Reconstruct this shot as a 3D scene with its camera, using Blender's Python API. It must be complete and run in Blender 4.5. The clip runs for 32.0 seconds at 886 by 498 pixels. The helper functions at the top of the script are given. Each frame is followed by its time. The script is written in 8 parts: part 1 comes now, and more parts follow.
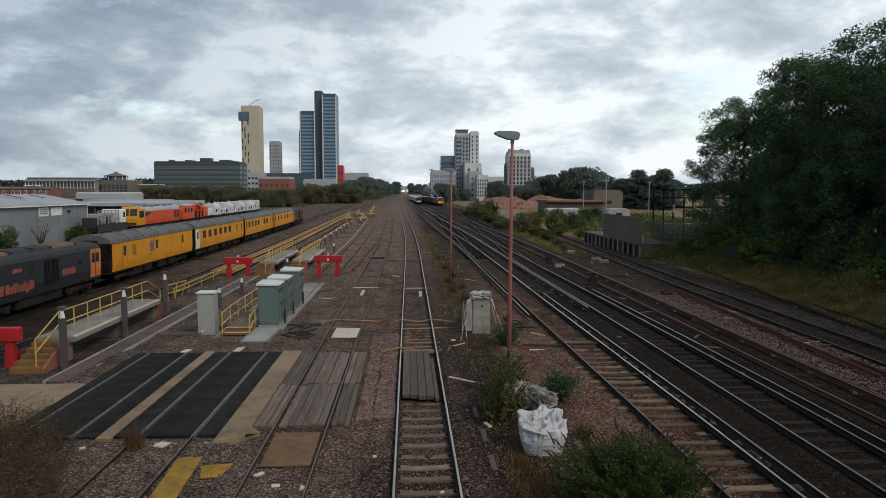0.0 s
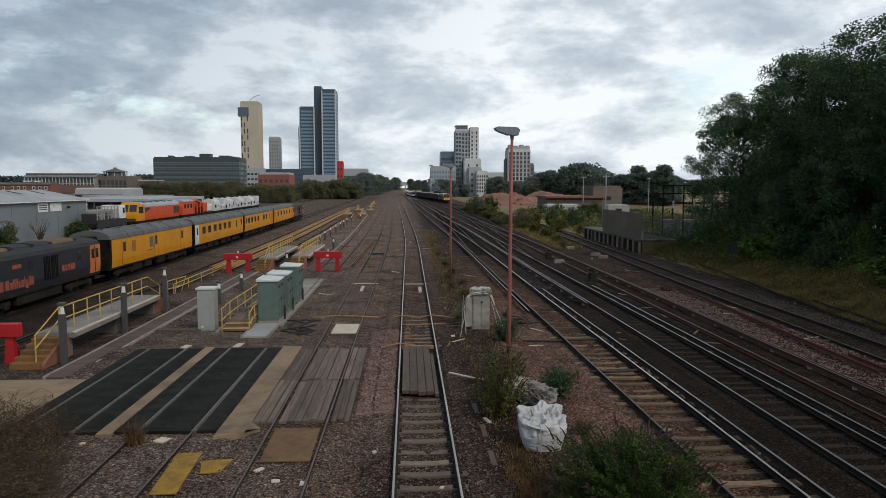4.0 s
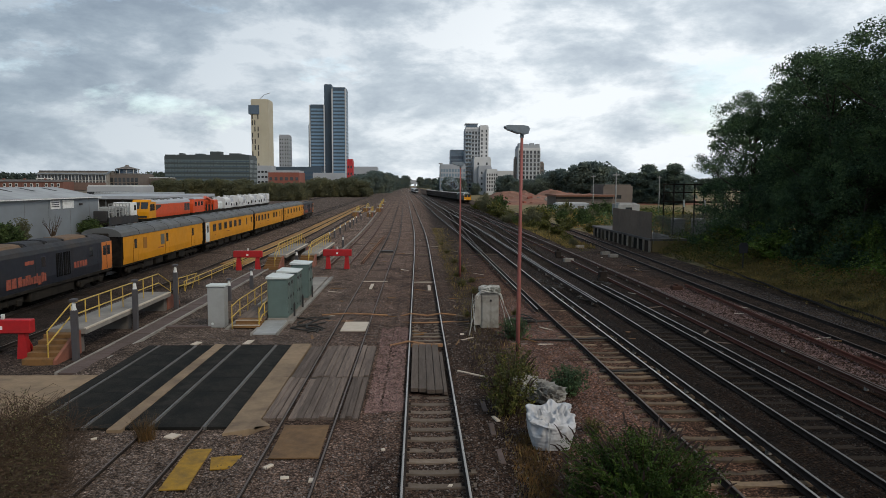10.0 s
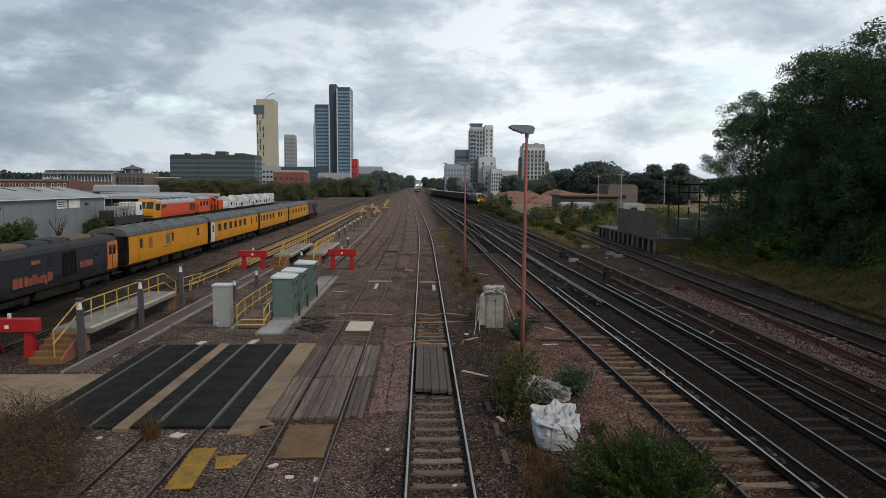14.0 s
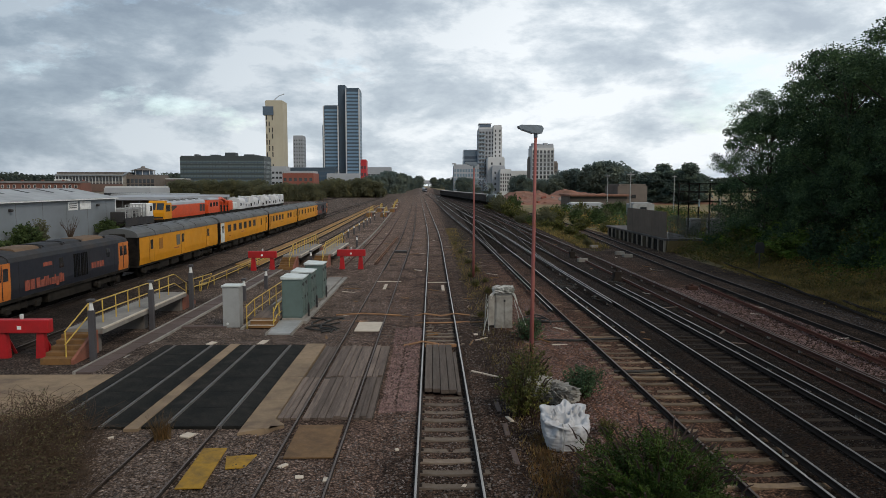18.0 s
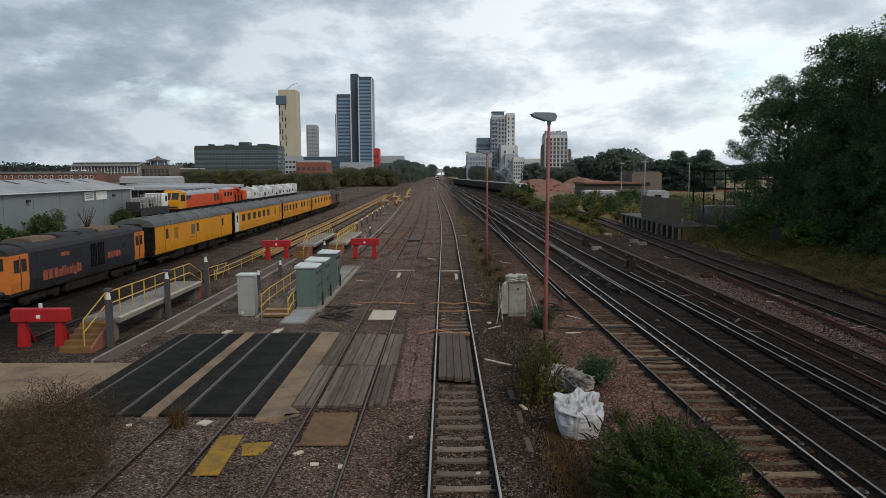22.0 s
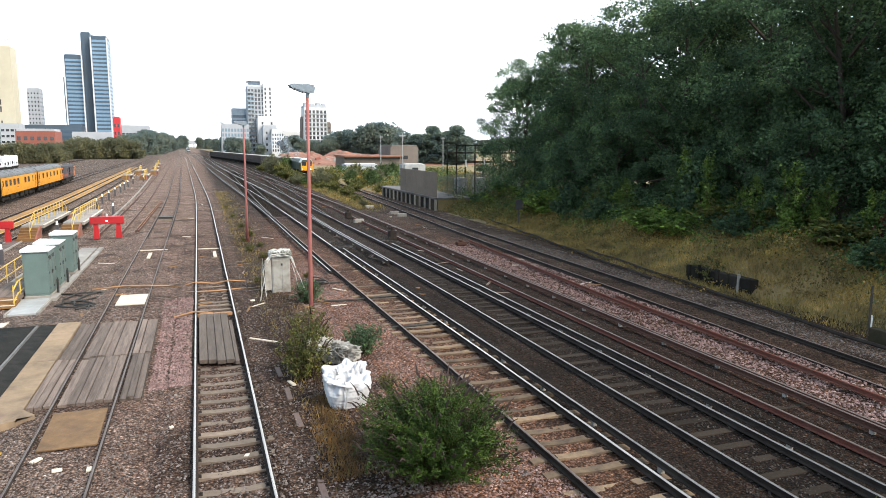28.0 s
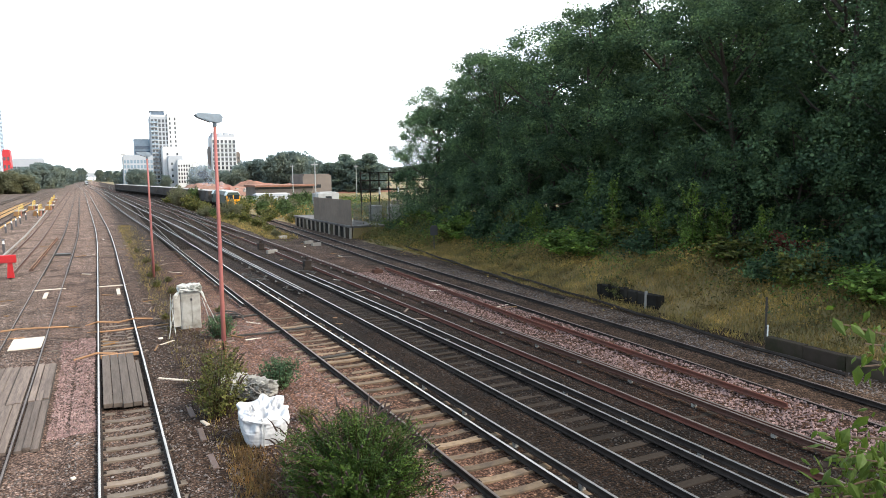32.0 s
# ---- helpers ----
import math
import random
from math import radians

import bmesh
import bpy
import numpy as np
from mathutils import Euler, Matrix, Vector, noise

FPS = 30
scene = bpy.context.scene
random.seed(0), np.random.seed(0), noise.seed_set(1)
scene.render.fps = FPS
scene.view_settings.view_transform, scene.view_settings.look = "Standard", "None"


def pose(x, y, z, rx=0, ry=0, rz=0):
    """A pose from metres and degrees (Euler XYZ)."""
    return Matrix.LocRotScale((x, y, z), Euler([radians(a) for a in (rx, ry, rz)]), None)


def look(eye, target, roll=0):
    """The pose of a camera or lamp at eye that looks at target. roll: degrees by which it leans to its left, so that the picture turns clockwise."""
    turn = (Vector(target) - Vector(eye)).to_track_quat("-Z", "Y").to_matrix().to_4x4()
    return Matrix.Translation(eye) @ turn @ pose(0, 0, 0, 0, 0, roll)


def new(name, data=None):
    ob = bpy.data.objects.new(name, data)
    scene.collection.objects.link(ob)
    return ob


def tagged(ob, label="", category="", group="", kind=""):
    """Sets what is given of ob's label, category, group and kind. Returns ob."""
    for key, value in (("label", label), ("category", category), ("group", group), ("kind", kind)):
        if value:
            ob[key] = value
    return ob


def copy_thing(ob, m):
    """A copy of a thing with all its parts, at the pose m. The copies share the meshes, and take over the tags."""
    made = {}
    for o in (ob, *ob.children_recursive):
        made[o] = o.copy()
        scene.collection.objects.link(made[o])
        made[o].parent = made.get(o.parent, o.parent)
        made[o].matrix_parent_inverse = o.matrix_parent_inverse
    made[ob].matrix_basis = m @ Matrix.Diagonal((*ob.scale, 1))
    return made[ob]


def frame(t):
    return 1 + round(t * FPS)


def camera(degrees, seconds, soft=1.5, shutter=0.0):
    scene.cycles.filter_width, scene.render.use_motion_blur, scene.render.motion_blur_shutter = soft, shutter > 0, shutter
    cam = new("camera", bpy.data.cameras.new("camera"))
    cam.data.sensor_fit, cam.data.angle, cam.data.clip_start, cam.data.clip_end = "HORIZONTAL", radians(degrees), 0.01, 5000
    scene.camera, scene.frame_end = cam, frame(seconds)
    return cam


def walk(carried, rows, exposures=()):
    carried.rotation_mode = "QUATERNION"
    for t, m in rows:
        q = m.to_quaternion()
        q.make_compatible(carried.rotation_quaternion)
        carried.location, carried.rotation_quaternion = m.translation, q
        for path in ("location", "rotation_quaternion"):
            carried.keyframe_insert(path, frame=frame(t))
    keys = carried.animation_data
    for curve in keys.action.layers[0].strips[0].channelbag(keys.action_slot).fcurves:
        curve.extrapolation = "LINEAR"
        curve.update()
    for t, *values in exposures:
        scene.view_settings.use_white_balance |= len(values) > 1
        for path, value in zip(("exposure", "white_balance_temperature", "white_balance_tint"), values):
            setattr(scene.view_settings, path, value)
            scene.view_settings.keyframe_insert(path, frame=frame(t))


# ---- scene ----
# World: x across the tracks, y along them, z up from the rail heads. The eye stands on a footbridge.
EYE_Z = 6.7
cam = camera(65.1, 32.0, soft=0.35)
TURNS = [  # seconds, tilt, lean, heading in degrees
    (0.0, 85.21, -0.08, -2.80),
    (0.5, 85.23, -0.11, -2.88),
    (1.0, 85.24, -0.07, -2.86),
    (1.5, 85.27, -0.10, -2.85),
    (2.0, 85.21, -0.07, -2.84),
    (2.5, 85.16, -0.11, -2.81),
    (3.0, 85.08, -0.07, -2.80),
    (3.5, 84.99, -0.08, -2.88),
    (5.5, 84.57, -0.10, -2.35),
    (6.0, 84.67, -0.11, -2.24),
    (6.5, 84.66, -0.14, -2.35),
    (7.0, 84.63, -0.22, -2.24),
    (7.5, 84.71, -0.15, -2.16),
    (8.0, 84.77, -0.19, -1.97),
    (8.5, 84.72, -0.16, -2.02),
    (9.0, 84.70, -0.31, -2.06),
    (9.5, 84.72, -0.19, -2.04),
    (10.0, 84.72, -0.24, -2.04),
    (10.5, 84.67, -0.26, -2.18),
    (11.0, 84.57, -0.38, -2.26),
    (11.5, 84.62, -0.38, -1.98),
    (12.0, 84.57, -0.38, -2.21),
    (12.5, 84.64, -0.44, -2.41),
    (13.0, 84.77, -0.37, -2.26),
    (13.5, 84.71, -0.46, -2.00),
    (14.0, 84.71, -0.27, -1.65),
    (14.5, 84.70, -0.27, -1.64),
    (16.5, 84.73, -0.10, -1.12),
    (17.0, 84.73, 0.00, -1.10),
    (17.5, 84.72, -0.11, -1.11),
    (18.0, 84.73, -0.06, -0.93),
    (18.5, 84.80, -0.02, -0.73),
    (19.0, 84.88, -0.00, -0.74),
    (19.5, 84.87, -0.05, -0.72),
    (20.0, 84.84, 0.01, -0.81),
    (20.5, 84.88, -0.01, -0.82),
    (21.0, 84.54, 0.03, -0.71),
    (21.5, 84.08, 0.09, -0.35),
    (22.0, 83.79, 0.24, 0.14),
    (22.5, 84.18, 0.28, -0.12),
    (23.0, 83.91, 0.07, -0.79),
    (23.5, 83.34, -0.31, -2.21),
    (24.0, 82.89, -0.18, -4.33),
    (24.5, 82.08, -0.43, -5.74),
    (25.0, 82.55, -0.26, -7.07),
    (25.5, 81.82, -0.31, -10.00),
    (26.0, 81.54, -0.31, -13.14),
    (26.5, 81.80, -0.47, -15.12),
    (28.5, 81.31, -0.01, -20.63),
    (29.0, 81.10, 0.11, -22.20),
    (29.5, 81.26, -0.22, -24.13),
    (30.0, 81.61, -0.06, -25.29),
    (30.5, 82.56, 0.27, -26.14),
    (31.0, 83.18, 0.22, -27.28),
    (31.5, 84.09, 0.40, -28.20),
    (32.0, 83.77, 0.79, -26.38),
]
EXPOSURES = [(0.0, 0.0), (21.0, 0.0), (23.0, 0.05), (24.5, 0.26), (26.0, 0.85), (28.5, 1.95), (29.5, 2.08), (30.5, 2.28), (32.0, 1.92)]
walk(cam, [(t, pose(0, 0, EYE_Z, a, b, c)) for t, a, b, c in TURNS], EXPOSURES)

# ---- world and sun ----
SUN_EL, SUN_AZ = radians(42), radians(138)   # azimuth clockwise from +y
world = bpy.data.worlds.new("overcast_sky")
scene.world = world
world.use_nodes = True
wn, wl = world.node_tree.nodes, world.node_tree.links
wn.clear()


def wnode(kind, **vals):
    n = wn.new(kind)
    for k, v in vals.items():
        n.inputs[k].default_value = v
    return n


def wmath(op, a, b=None, clamp=False):
    n = wn.new("ShaderNodeMath")
    n.operation, n.use_clamp = op, clamp
    for i, s in enumerate((a, b)):
        if s is None:
            continue
        if isinstance(s, (int, float)):
            n.inputs[i].default_value = s
        else:
            wl.new(s, n.inputs[i])
    return n.outputs[0]


def wramp(fac, stops):
    n = wn.new("ShaderNodeValToRGB")
    els = n.color_ramp.elements
    while len(els) < len(stops):
        els.new(0.5)
    for e, (p, c) in zip(els, stops):
        e.position, e.color = p, (*c, 1)
    wl.new(fac, n.inputs[0])
    return n.outputs[0]


sky = wn.new("ShaderNodeTexSky")
sky.sky_type, sky.sun_disc = "NISHITA", False
sky.sun_elevation, sky.sun_rotation = SUN_EL, SUN_AZ
sky.air_density, sky.dust_density = 1.2, 1.5
coord = wn.new("ShaderNodeTexCoord")
sep = wn.new("ShaderNodeSeparateXYZ")
wl.new(coord.outputs["Generated"], sep.inputs[0])
up = wmath("MAXIMUM", sep.outputs[2], 0.0)
flat = wn.new("ShaderNodeCombineXYZ")   # clouds flattened towards the horizon
wl.new(sep.outputs[0], flat.inputs[0]), wl.new(sep.outputs[1], flat.inputs[1]), wl.new(wmath("MULTIPLY", up, 2.4), flat.inputs[2])


def cloud_noise(scale, offset, detail=9.0, roughness=0.55, distortion=0.25):
    o = wn.new("ShaderNodeVectorMath")
    o.operation = "ADD"
    o.inputs[1].default_value = offset
    wl.new(flat.outputs[0], o.inputs[0])
    n = wnode("ShaderNodeTexNoise", Scale=scale, Detail=detail, Roughness=roughness, Distortion=distortion)
    wl.new(o.outputs[0], n.inputs["Vector"])
    return n.outputs[0]


big = cloud_noise(3.2, (2.2, 5.0, 0.0), roughness=0.6, distortion=0.1)
shade = cloud_noise(5.4, (3.7, 8.1, 0.4), roughness=0.6, distortion=0.12)
cloud_col = wramp(shade, [(0.36, (4.7, 5.4, 6.2)), (0.45, (6.0, 6.75, 7.45)), (0.50, (7.4, 8.05, 8.65)), (0.56, (9.3, 9.8, 10.2))])
cover = wramp(big, [(0.33, (0.35, 0.35, 0.35)), (0.44, (0.98, 0.98, 0.98))])
# heavier cloud away from the sun's side and overhead
away = wmath("MULTIPLY", wmath("SUBTRACT", wmath("SUBTRACT", wmath("MULTIPLY", up, 1.1), wmath("MULTIPLY", sep.outputs[0], 1.25)), 0.02), 0.95, True)
heavy = wn.new("ShaderNodeMixRGB")
heavy.blend_type = "MULTIPLY"
wl.new(away, heavy.inputs[0]), wl.new(cloud_col, heavy.inputs[1])
heavy.inputs[2].default_value = (0.36, 0.43, 0.50, 1)
cloud_col = heavy.outputs[0]
mix = wn.new("ShaderNodeMixRGB")
clear = wn.new("ShaderNodeMixRGB")
clear.blend_type, clear.inputs[0].default_value, clear.inputs[2].default_value = "MULTIPLY", 1.0, (2.3, 2.3, 2.2, 1)
wl.new(sky.outputs[0], clear.inputs[1])
wl.new(cover, mix.inputs[0]), wl.new(clear.outputs[0], mix.inputs[1]), wl.new(cloud_col, mix.inputs[2])
bg = wn.new("ShaderNodeBackground")
bg.inputs[1].default_value = 0.1
wl.new(mix.outputs[0], bg.inputs[0])
wout = wn.new("ShaderNodeOutputWorld")
wl.new(bg.outputs[0], wout.inputs[0])

sun_data = bpy.data.lights.new("sun", "SUN")
sun_data.energy, sun_data.angle, sun_data.color = 1.5, radians(14), (1.0, 0.9, 0.75)
sun = new("sun", sun_data)
sun.matrix_world = look((0, 0, 0), (-math.sin(SUN_AZ) * math.cos(SUN_EL), -math.cos(SUN_AZ) * math.cos(SUN_EL), -math.sin(SUN_EL)))
sun.location = (60, 60, 80)


# ---- materials ----
def node_mat(name):
    m = bpy.data.materials.new(name)
    m.use_nodes = True
    nt = m.node_tree
    return m, nt.nodes, nt.links, nt.nodes["Principled BSDF"]


def add_noise(nodes, links, vec, scale, detail=4.0, rough=0.6, dist=0.0):
    n = nodes.new("ShaderNodeTexNoise")
    n.inputs["Scale"].default_value, n.inputs["Detail"].default_value = scale, detail
    n.inputs["Roughness"].default_value, n.inputs["Distortion"].default_value = rough, dist
    links.new(vec, n.inputs["Vector"])
    return n.outputs[0]


def add_ramp(nodes, links, fac, stops):
    n = nodes.new("ShaderNodeValToRGB")
    els = n.color_ramp.elements
    while len(els) < len(stops):
        els.new(0.5)
    for e, (p, c) in zip(els, stops):
        e.position, e.color = p, (*c, 1)
    links.new(fac, n.inputs[0])
    return n.outputs[0]


def add_mix(nodes, links, fac, a, b, mode="MIX"):
    n = nodes.new("ShaderNodeMixRGB")
    n.blend_type = mode
    for i, s in enumerate((fac, a, b)):
        if isinstance(s, (int, float)):
            n.inputs[i].default_value = s
        elif isinstance(s, tuple):
            n.inputs[i].default_value = (*s, 1)
        else:
            links.new(s, n.inputs[i])
    return n.outputs[0]


def add_bump(nodes, links, bsdf, height, strength, dist):
    n = nodes.new("ShaderNodeBump")
    n.inputs["Strength"].default_value, n.inputs["Distance"].default_value = strength, dist
    links.new(height, n.inputs["Height"])
    links.new(n.outputs[0], bsdf.inputs["Normal"])


def worn(name, c1, c2, grain=6.0, stain=0.7, rough=0.8, metal=0.0, bump=0.3, bscale=40.0, dirt=(0.06, 0.05, 0.04), dirty=0.35, vary=0.0, stretch=(1, 1, 1), spec=0.3):
    """A surface with fine grain between two colours, broad dirt stains, small relief and, for repeats, a change of tone from piece to piece."""
    m, nodes, links, bsdf = node_mat(name)
    tc = nodes.new("ShaderNodeTexCoord")
    mp = nodes.new("ShaderNodeMapping")
    mp.inputs["Scale"].default_value = stretch
    links.new(tc.outputs["Object"], mp.inputs[0])
    vec = mp.outputs[0]
    if vary:
        info = nodes.new("ShaderNodeObjectInfo")
        sh = nodes.new("ShaderNodeVectorMath")
        sh.operation = "MULTIPLY_ADD"
        sh.inputs[1].default_value = (31, 17, 23)
        cmb = nodes.new("ShaderNodeCombineXYZ")
        for i in range(3):
            links.new(info.outputs["Random"], cmb.inputs[i])
        links.new(cmb.outputs[0], sh.inputs[0]), links.new(vec, sh.inputs[2])
        vec = sh.outputs[0]
    g = add_noise(nodes, links, vec, grain, 5)
    s = add_noise(nodes, links, vec, stain, 5, 0.65, 0.3)
    col = add_mix(nodes, links, g, c1, c2)
    mask = add_ramp(nodes, links, s, [(0.42, (0, 0, 0)), (0.68, (dirty,) * 3)])
    col = add_mix(nodes, links, mask, col, dirt)
    if vary:
        tone = add_ramp(nodes, links, info.outputs["Random"], [(0, (1 - vary,) * 3), (1, (1 + vary,) * 3)])
        col = add_mix(nodes, links, 1.0, col, tone, "MULTIPLY")
    links.new(col, bsdf.inputs["Base Color"])
    rr = add_ramp(nodes, links, g, [(0.2, (max(rough - 0.12, 0.05),) * 3), (0.8, (min(rough + 0.12, 1),) * 3)])
    links.new(rr, bsdf.inputs["Roughness"])
    bsdf.inputs["Metallic"].default_value = metal
    bsdf.inputs["Specular IOR Level"].default_value = spec
    if bump:
        add_bump(nodes, links, bsdf, add_noise(nodes, links, vec, bscale, 4), bump, 0.02)
    return m


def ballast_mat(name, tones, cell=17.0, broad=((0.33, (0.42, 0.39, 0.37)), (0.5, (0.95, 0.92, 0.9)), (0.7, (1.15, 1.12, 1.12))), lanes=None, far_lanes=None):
    """Crushed stone: cells of single stones, each with a tone of its own, shade painted dark in the gaps between them,
    and broad soiling; lanes, far_lanes: tint stops across the tracks, from x = -26 to 26, by the crossing and in the
    yard beyond, where brightening with distance is put into the colour.
    """
    m, nodes, links, bsdf = node_mat(name)
    tc = nodes.new("ShaderNodeTexCoord")
    vec = tc.outputs["Object"]
    vo = nodes.new("ShaderNodeTexVoronoi")
    vo.inputs["Scale"].default_value = cell
    links.new(vec, vo.inputs["Vector"])
    sp = nodes.new("ShaderNodeSeparateXYZ")
    links.new(vo.outputs["Color"], sp.inputs[0])
    col = add_ramp(nodes, links, sp.outputs[0], tones)
    # Shade in the crevices between stones, put into the colour.
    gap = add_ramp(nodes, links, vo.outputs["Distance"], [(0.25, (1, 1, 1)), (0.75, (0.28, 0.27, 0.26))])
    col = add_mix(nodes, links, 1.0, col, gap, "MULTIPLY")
    soil = add_ramp(nodes, links, add_noise(nodes, links, vec, 0.35, 6, 0.62, 0.4), list(broad))
    col = add_mix(nodes, links, 1.0, col, soil, "MULTIPLY")
    fine = add_ramp(nodes, links, add_noise(nodes, links, vec, 2.3, 6, 0.75), [(0.32, (0.58, 0.56, 0.54)), (0.5, (1.0, 0.99, 0.98)), (0.68, (1.42, 1.42, 1.44))])
    col = add_mix(nodes, links, 1.0, col, fine, "MULTIPLY")
    clod = add_ramp(nodes, links, add_noise(nodes, links, vec, 9.0, 3, 0.7), [(0.36, (0.48, 0.47, 0.46)), (0.64, (1.42, 1.42, 1.42))])
    col = add_mix(nodes, links, 1.0, col, clod, "MULTIPLY")
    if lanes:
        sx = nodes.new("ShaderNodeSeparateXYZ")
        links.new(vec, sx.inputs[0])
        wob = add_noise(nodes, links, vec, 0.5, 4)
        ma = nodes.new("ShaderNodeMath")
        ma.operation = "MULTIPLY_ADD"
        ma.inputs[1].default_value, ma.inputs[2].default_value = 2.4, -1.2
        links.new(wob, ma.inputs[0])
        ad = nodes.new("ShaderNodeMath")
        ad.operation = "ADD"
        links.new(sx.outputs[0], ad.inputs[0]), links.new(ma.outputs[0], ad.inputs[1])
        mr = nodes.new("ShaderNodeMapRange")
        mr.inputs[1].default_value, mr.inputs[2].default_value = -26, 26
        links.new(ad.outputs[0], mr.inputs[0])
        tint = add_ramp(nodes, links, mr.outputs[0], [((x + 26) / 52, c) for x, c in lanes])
        # Blends along y to the far tints: haze and grazing light as colour.
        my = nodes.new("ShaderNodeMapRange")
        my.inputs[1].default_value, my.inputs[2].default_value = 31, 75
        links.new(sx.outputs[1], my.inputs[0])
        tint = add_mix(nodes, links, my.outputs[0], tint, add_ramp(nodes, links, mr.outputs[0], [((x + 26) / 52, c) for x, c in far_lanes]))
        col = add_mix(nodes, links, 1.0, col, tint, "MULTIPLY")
    links.new(col, bsdf.inputs["Base Color"])
    bsdf.inputs["Roughness"].default_value = 0.95
    bsdf.inputs["Specular IOR Level"].default_value = 0.12
    inv = add_ramp(nodes, links, vo.outputs["Distance"], [(0.0, (1, 1, 1)), (0.8, (0, 0, 0))])
    add_bump(nodes, links, bsdf, inv, 1.0, 0.04)
    return m


def leaf_mat(name, c1, c2, c3, rough=0.6, clump=0.5, spec=0.3, low=0.42, high=1.7, through_light=0.25):
    """Leaves: a tone for each leaf, and drifts of tone through the crown."""
    m, nodes, links, bsdf = node_mat(name)
    geo = nodes.new("ShaderNodeNewGeometry")
    tc = nodes.new("ShaderNodeTexCoord")
    col = add_ramp(nodes, links, geo.outputs["Random Per Island"], [(0.0, c1), (0.6, c2), (1.0, c3)])
    drift = add_ramp(nodes, links, add_noise(nodes, links, tc.outputs["Object"], clump, 4), [(0.36, (low, low * 1.1, low * 1.2)), (0.52, (0.95, 0.95, 0.9)), (0.68, (high, high * 0.94, high * 0.74))])
    col = add_mix(nodes, links, 1.0, col, drift, "MULTIPLY")
    links.new(col, bsdf.inputs["Base Color"])
    bsdf.inputs["Roughness"].default_value = rough
    bsdf.inputs["Specular IOR Level"].default_value = spec
    tr = nodes.new("ShaderNodeBsdfTranslucent")
    links.new(col, tr.inputs[0])
    ms = nodes.new("ShaderNodeMixShader")
    ms.inputs[0].default_value = through_light
    links.new(bsdf.outputs[0], ms.inputs[1]), links.new(tr.outputs[0], ms.inputs[2])
    links.new(ms.outputs[0], nodes["Material Output"].inputs[0])
    return m


def island_mat(name, tones, rough=0.9):
    m, nodes, links, bsdf = node_mat(name)
    geo = nodes.new("ShaderNodeNewGeometry")
    tc = nodes.new("ShaderNodeTexCoord")
    col = add_ramp(nodes, links, geo.outputs["Random Per Island"], tones)
    fine = add_ramp(nodes, links, add_noise(nodes, links, tc.outputs["Object"], 3, 4), [(0.3, (0.7, 0.7, 0.7)), (0.7, (1.2, 1.2, 1.2))])
    links.new(add_mix(nodes, links, 1.0, col, fine, "MULTIPLY"), bsdf.inputs["Base Color"])
    bsdf.inputs["Roughness"].default_value = rough
    return m


def glass_mat(name, tint, rough=0.08):
    """Dark glazing that mirrors the sky."""
    m, nodes, links, bsdf = node_mat(name)
    tc = nodes.new("ShaderNodeTexCoord")
    col = add_mix(nodes, links, add_noise(nodes, links, tc.outputs["Object"], 0.4, 3), tuple(v * 0.7 for v in tint), tuple(v * 1.3 for v in tint))
    links.new(col, bsdf.inputs["Base Color"])
    bsdf.inputs["Roughness"].default_value, bsdf.inputs["Specular IOR Level"].default_value = rough, 0.6
    return m


STONES = [(0.0, (0.045, 0.035, 0.03)), (0.3, (0.09, 0.072, 0.064)), (0.6, (0.145, 0.118, 0.107)), (0.8, (0.115, 0.086, 0.068)), (0.95, (0.19, 0.16, 0.145)), (1.0, (0.27, 0.235, 0.22))]
# Shade is tinted in under the train; beyond x = 9 it joins the oil.
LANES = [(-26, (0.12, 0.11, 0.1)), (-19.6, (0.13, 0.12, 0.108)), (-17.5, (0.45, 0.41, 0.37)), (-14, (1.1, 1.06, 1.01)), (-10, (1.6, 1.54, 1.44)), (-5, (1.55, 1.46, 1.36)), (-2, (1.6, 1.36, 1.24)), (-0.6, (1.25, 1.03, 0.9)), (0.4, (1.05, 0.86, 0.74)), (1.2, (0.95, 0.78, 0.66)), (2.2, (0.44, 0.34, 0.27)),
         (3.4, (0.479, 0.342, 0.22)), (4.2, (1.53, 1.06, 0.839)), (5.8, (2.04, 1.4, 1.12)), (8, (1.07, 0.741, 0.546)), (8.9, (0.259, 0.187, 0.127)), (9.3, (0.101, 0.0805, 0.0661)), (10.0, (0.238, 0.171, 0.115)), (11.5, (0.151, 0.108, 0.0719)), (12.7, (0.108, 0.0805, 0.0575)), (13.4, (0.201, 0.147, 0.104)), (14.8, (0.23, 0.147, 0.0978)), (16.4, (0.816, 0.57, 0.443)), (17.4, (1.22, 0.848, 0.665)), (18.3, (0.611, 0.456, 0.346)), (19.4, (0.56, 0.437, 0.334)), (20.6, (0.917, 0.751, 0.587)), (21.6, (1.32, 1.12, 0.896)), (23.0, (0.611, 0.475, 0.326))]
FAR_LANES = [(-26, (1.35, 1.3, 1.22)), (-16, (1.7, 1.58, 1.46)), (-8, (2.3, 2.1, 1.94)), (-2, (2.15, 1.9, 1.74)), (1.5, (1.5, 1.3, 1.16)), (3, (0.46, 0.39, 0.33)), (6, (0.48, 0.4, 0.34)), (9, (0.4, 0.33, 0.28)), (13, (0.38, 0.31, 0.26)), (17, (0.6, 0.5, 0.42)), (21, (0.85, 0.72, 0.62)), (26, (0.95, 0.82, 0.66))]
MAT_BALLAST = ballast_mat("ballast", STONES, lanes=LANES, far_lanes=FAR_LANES)
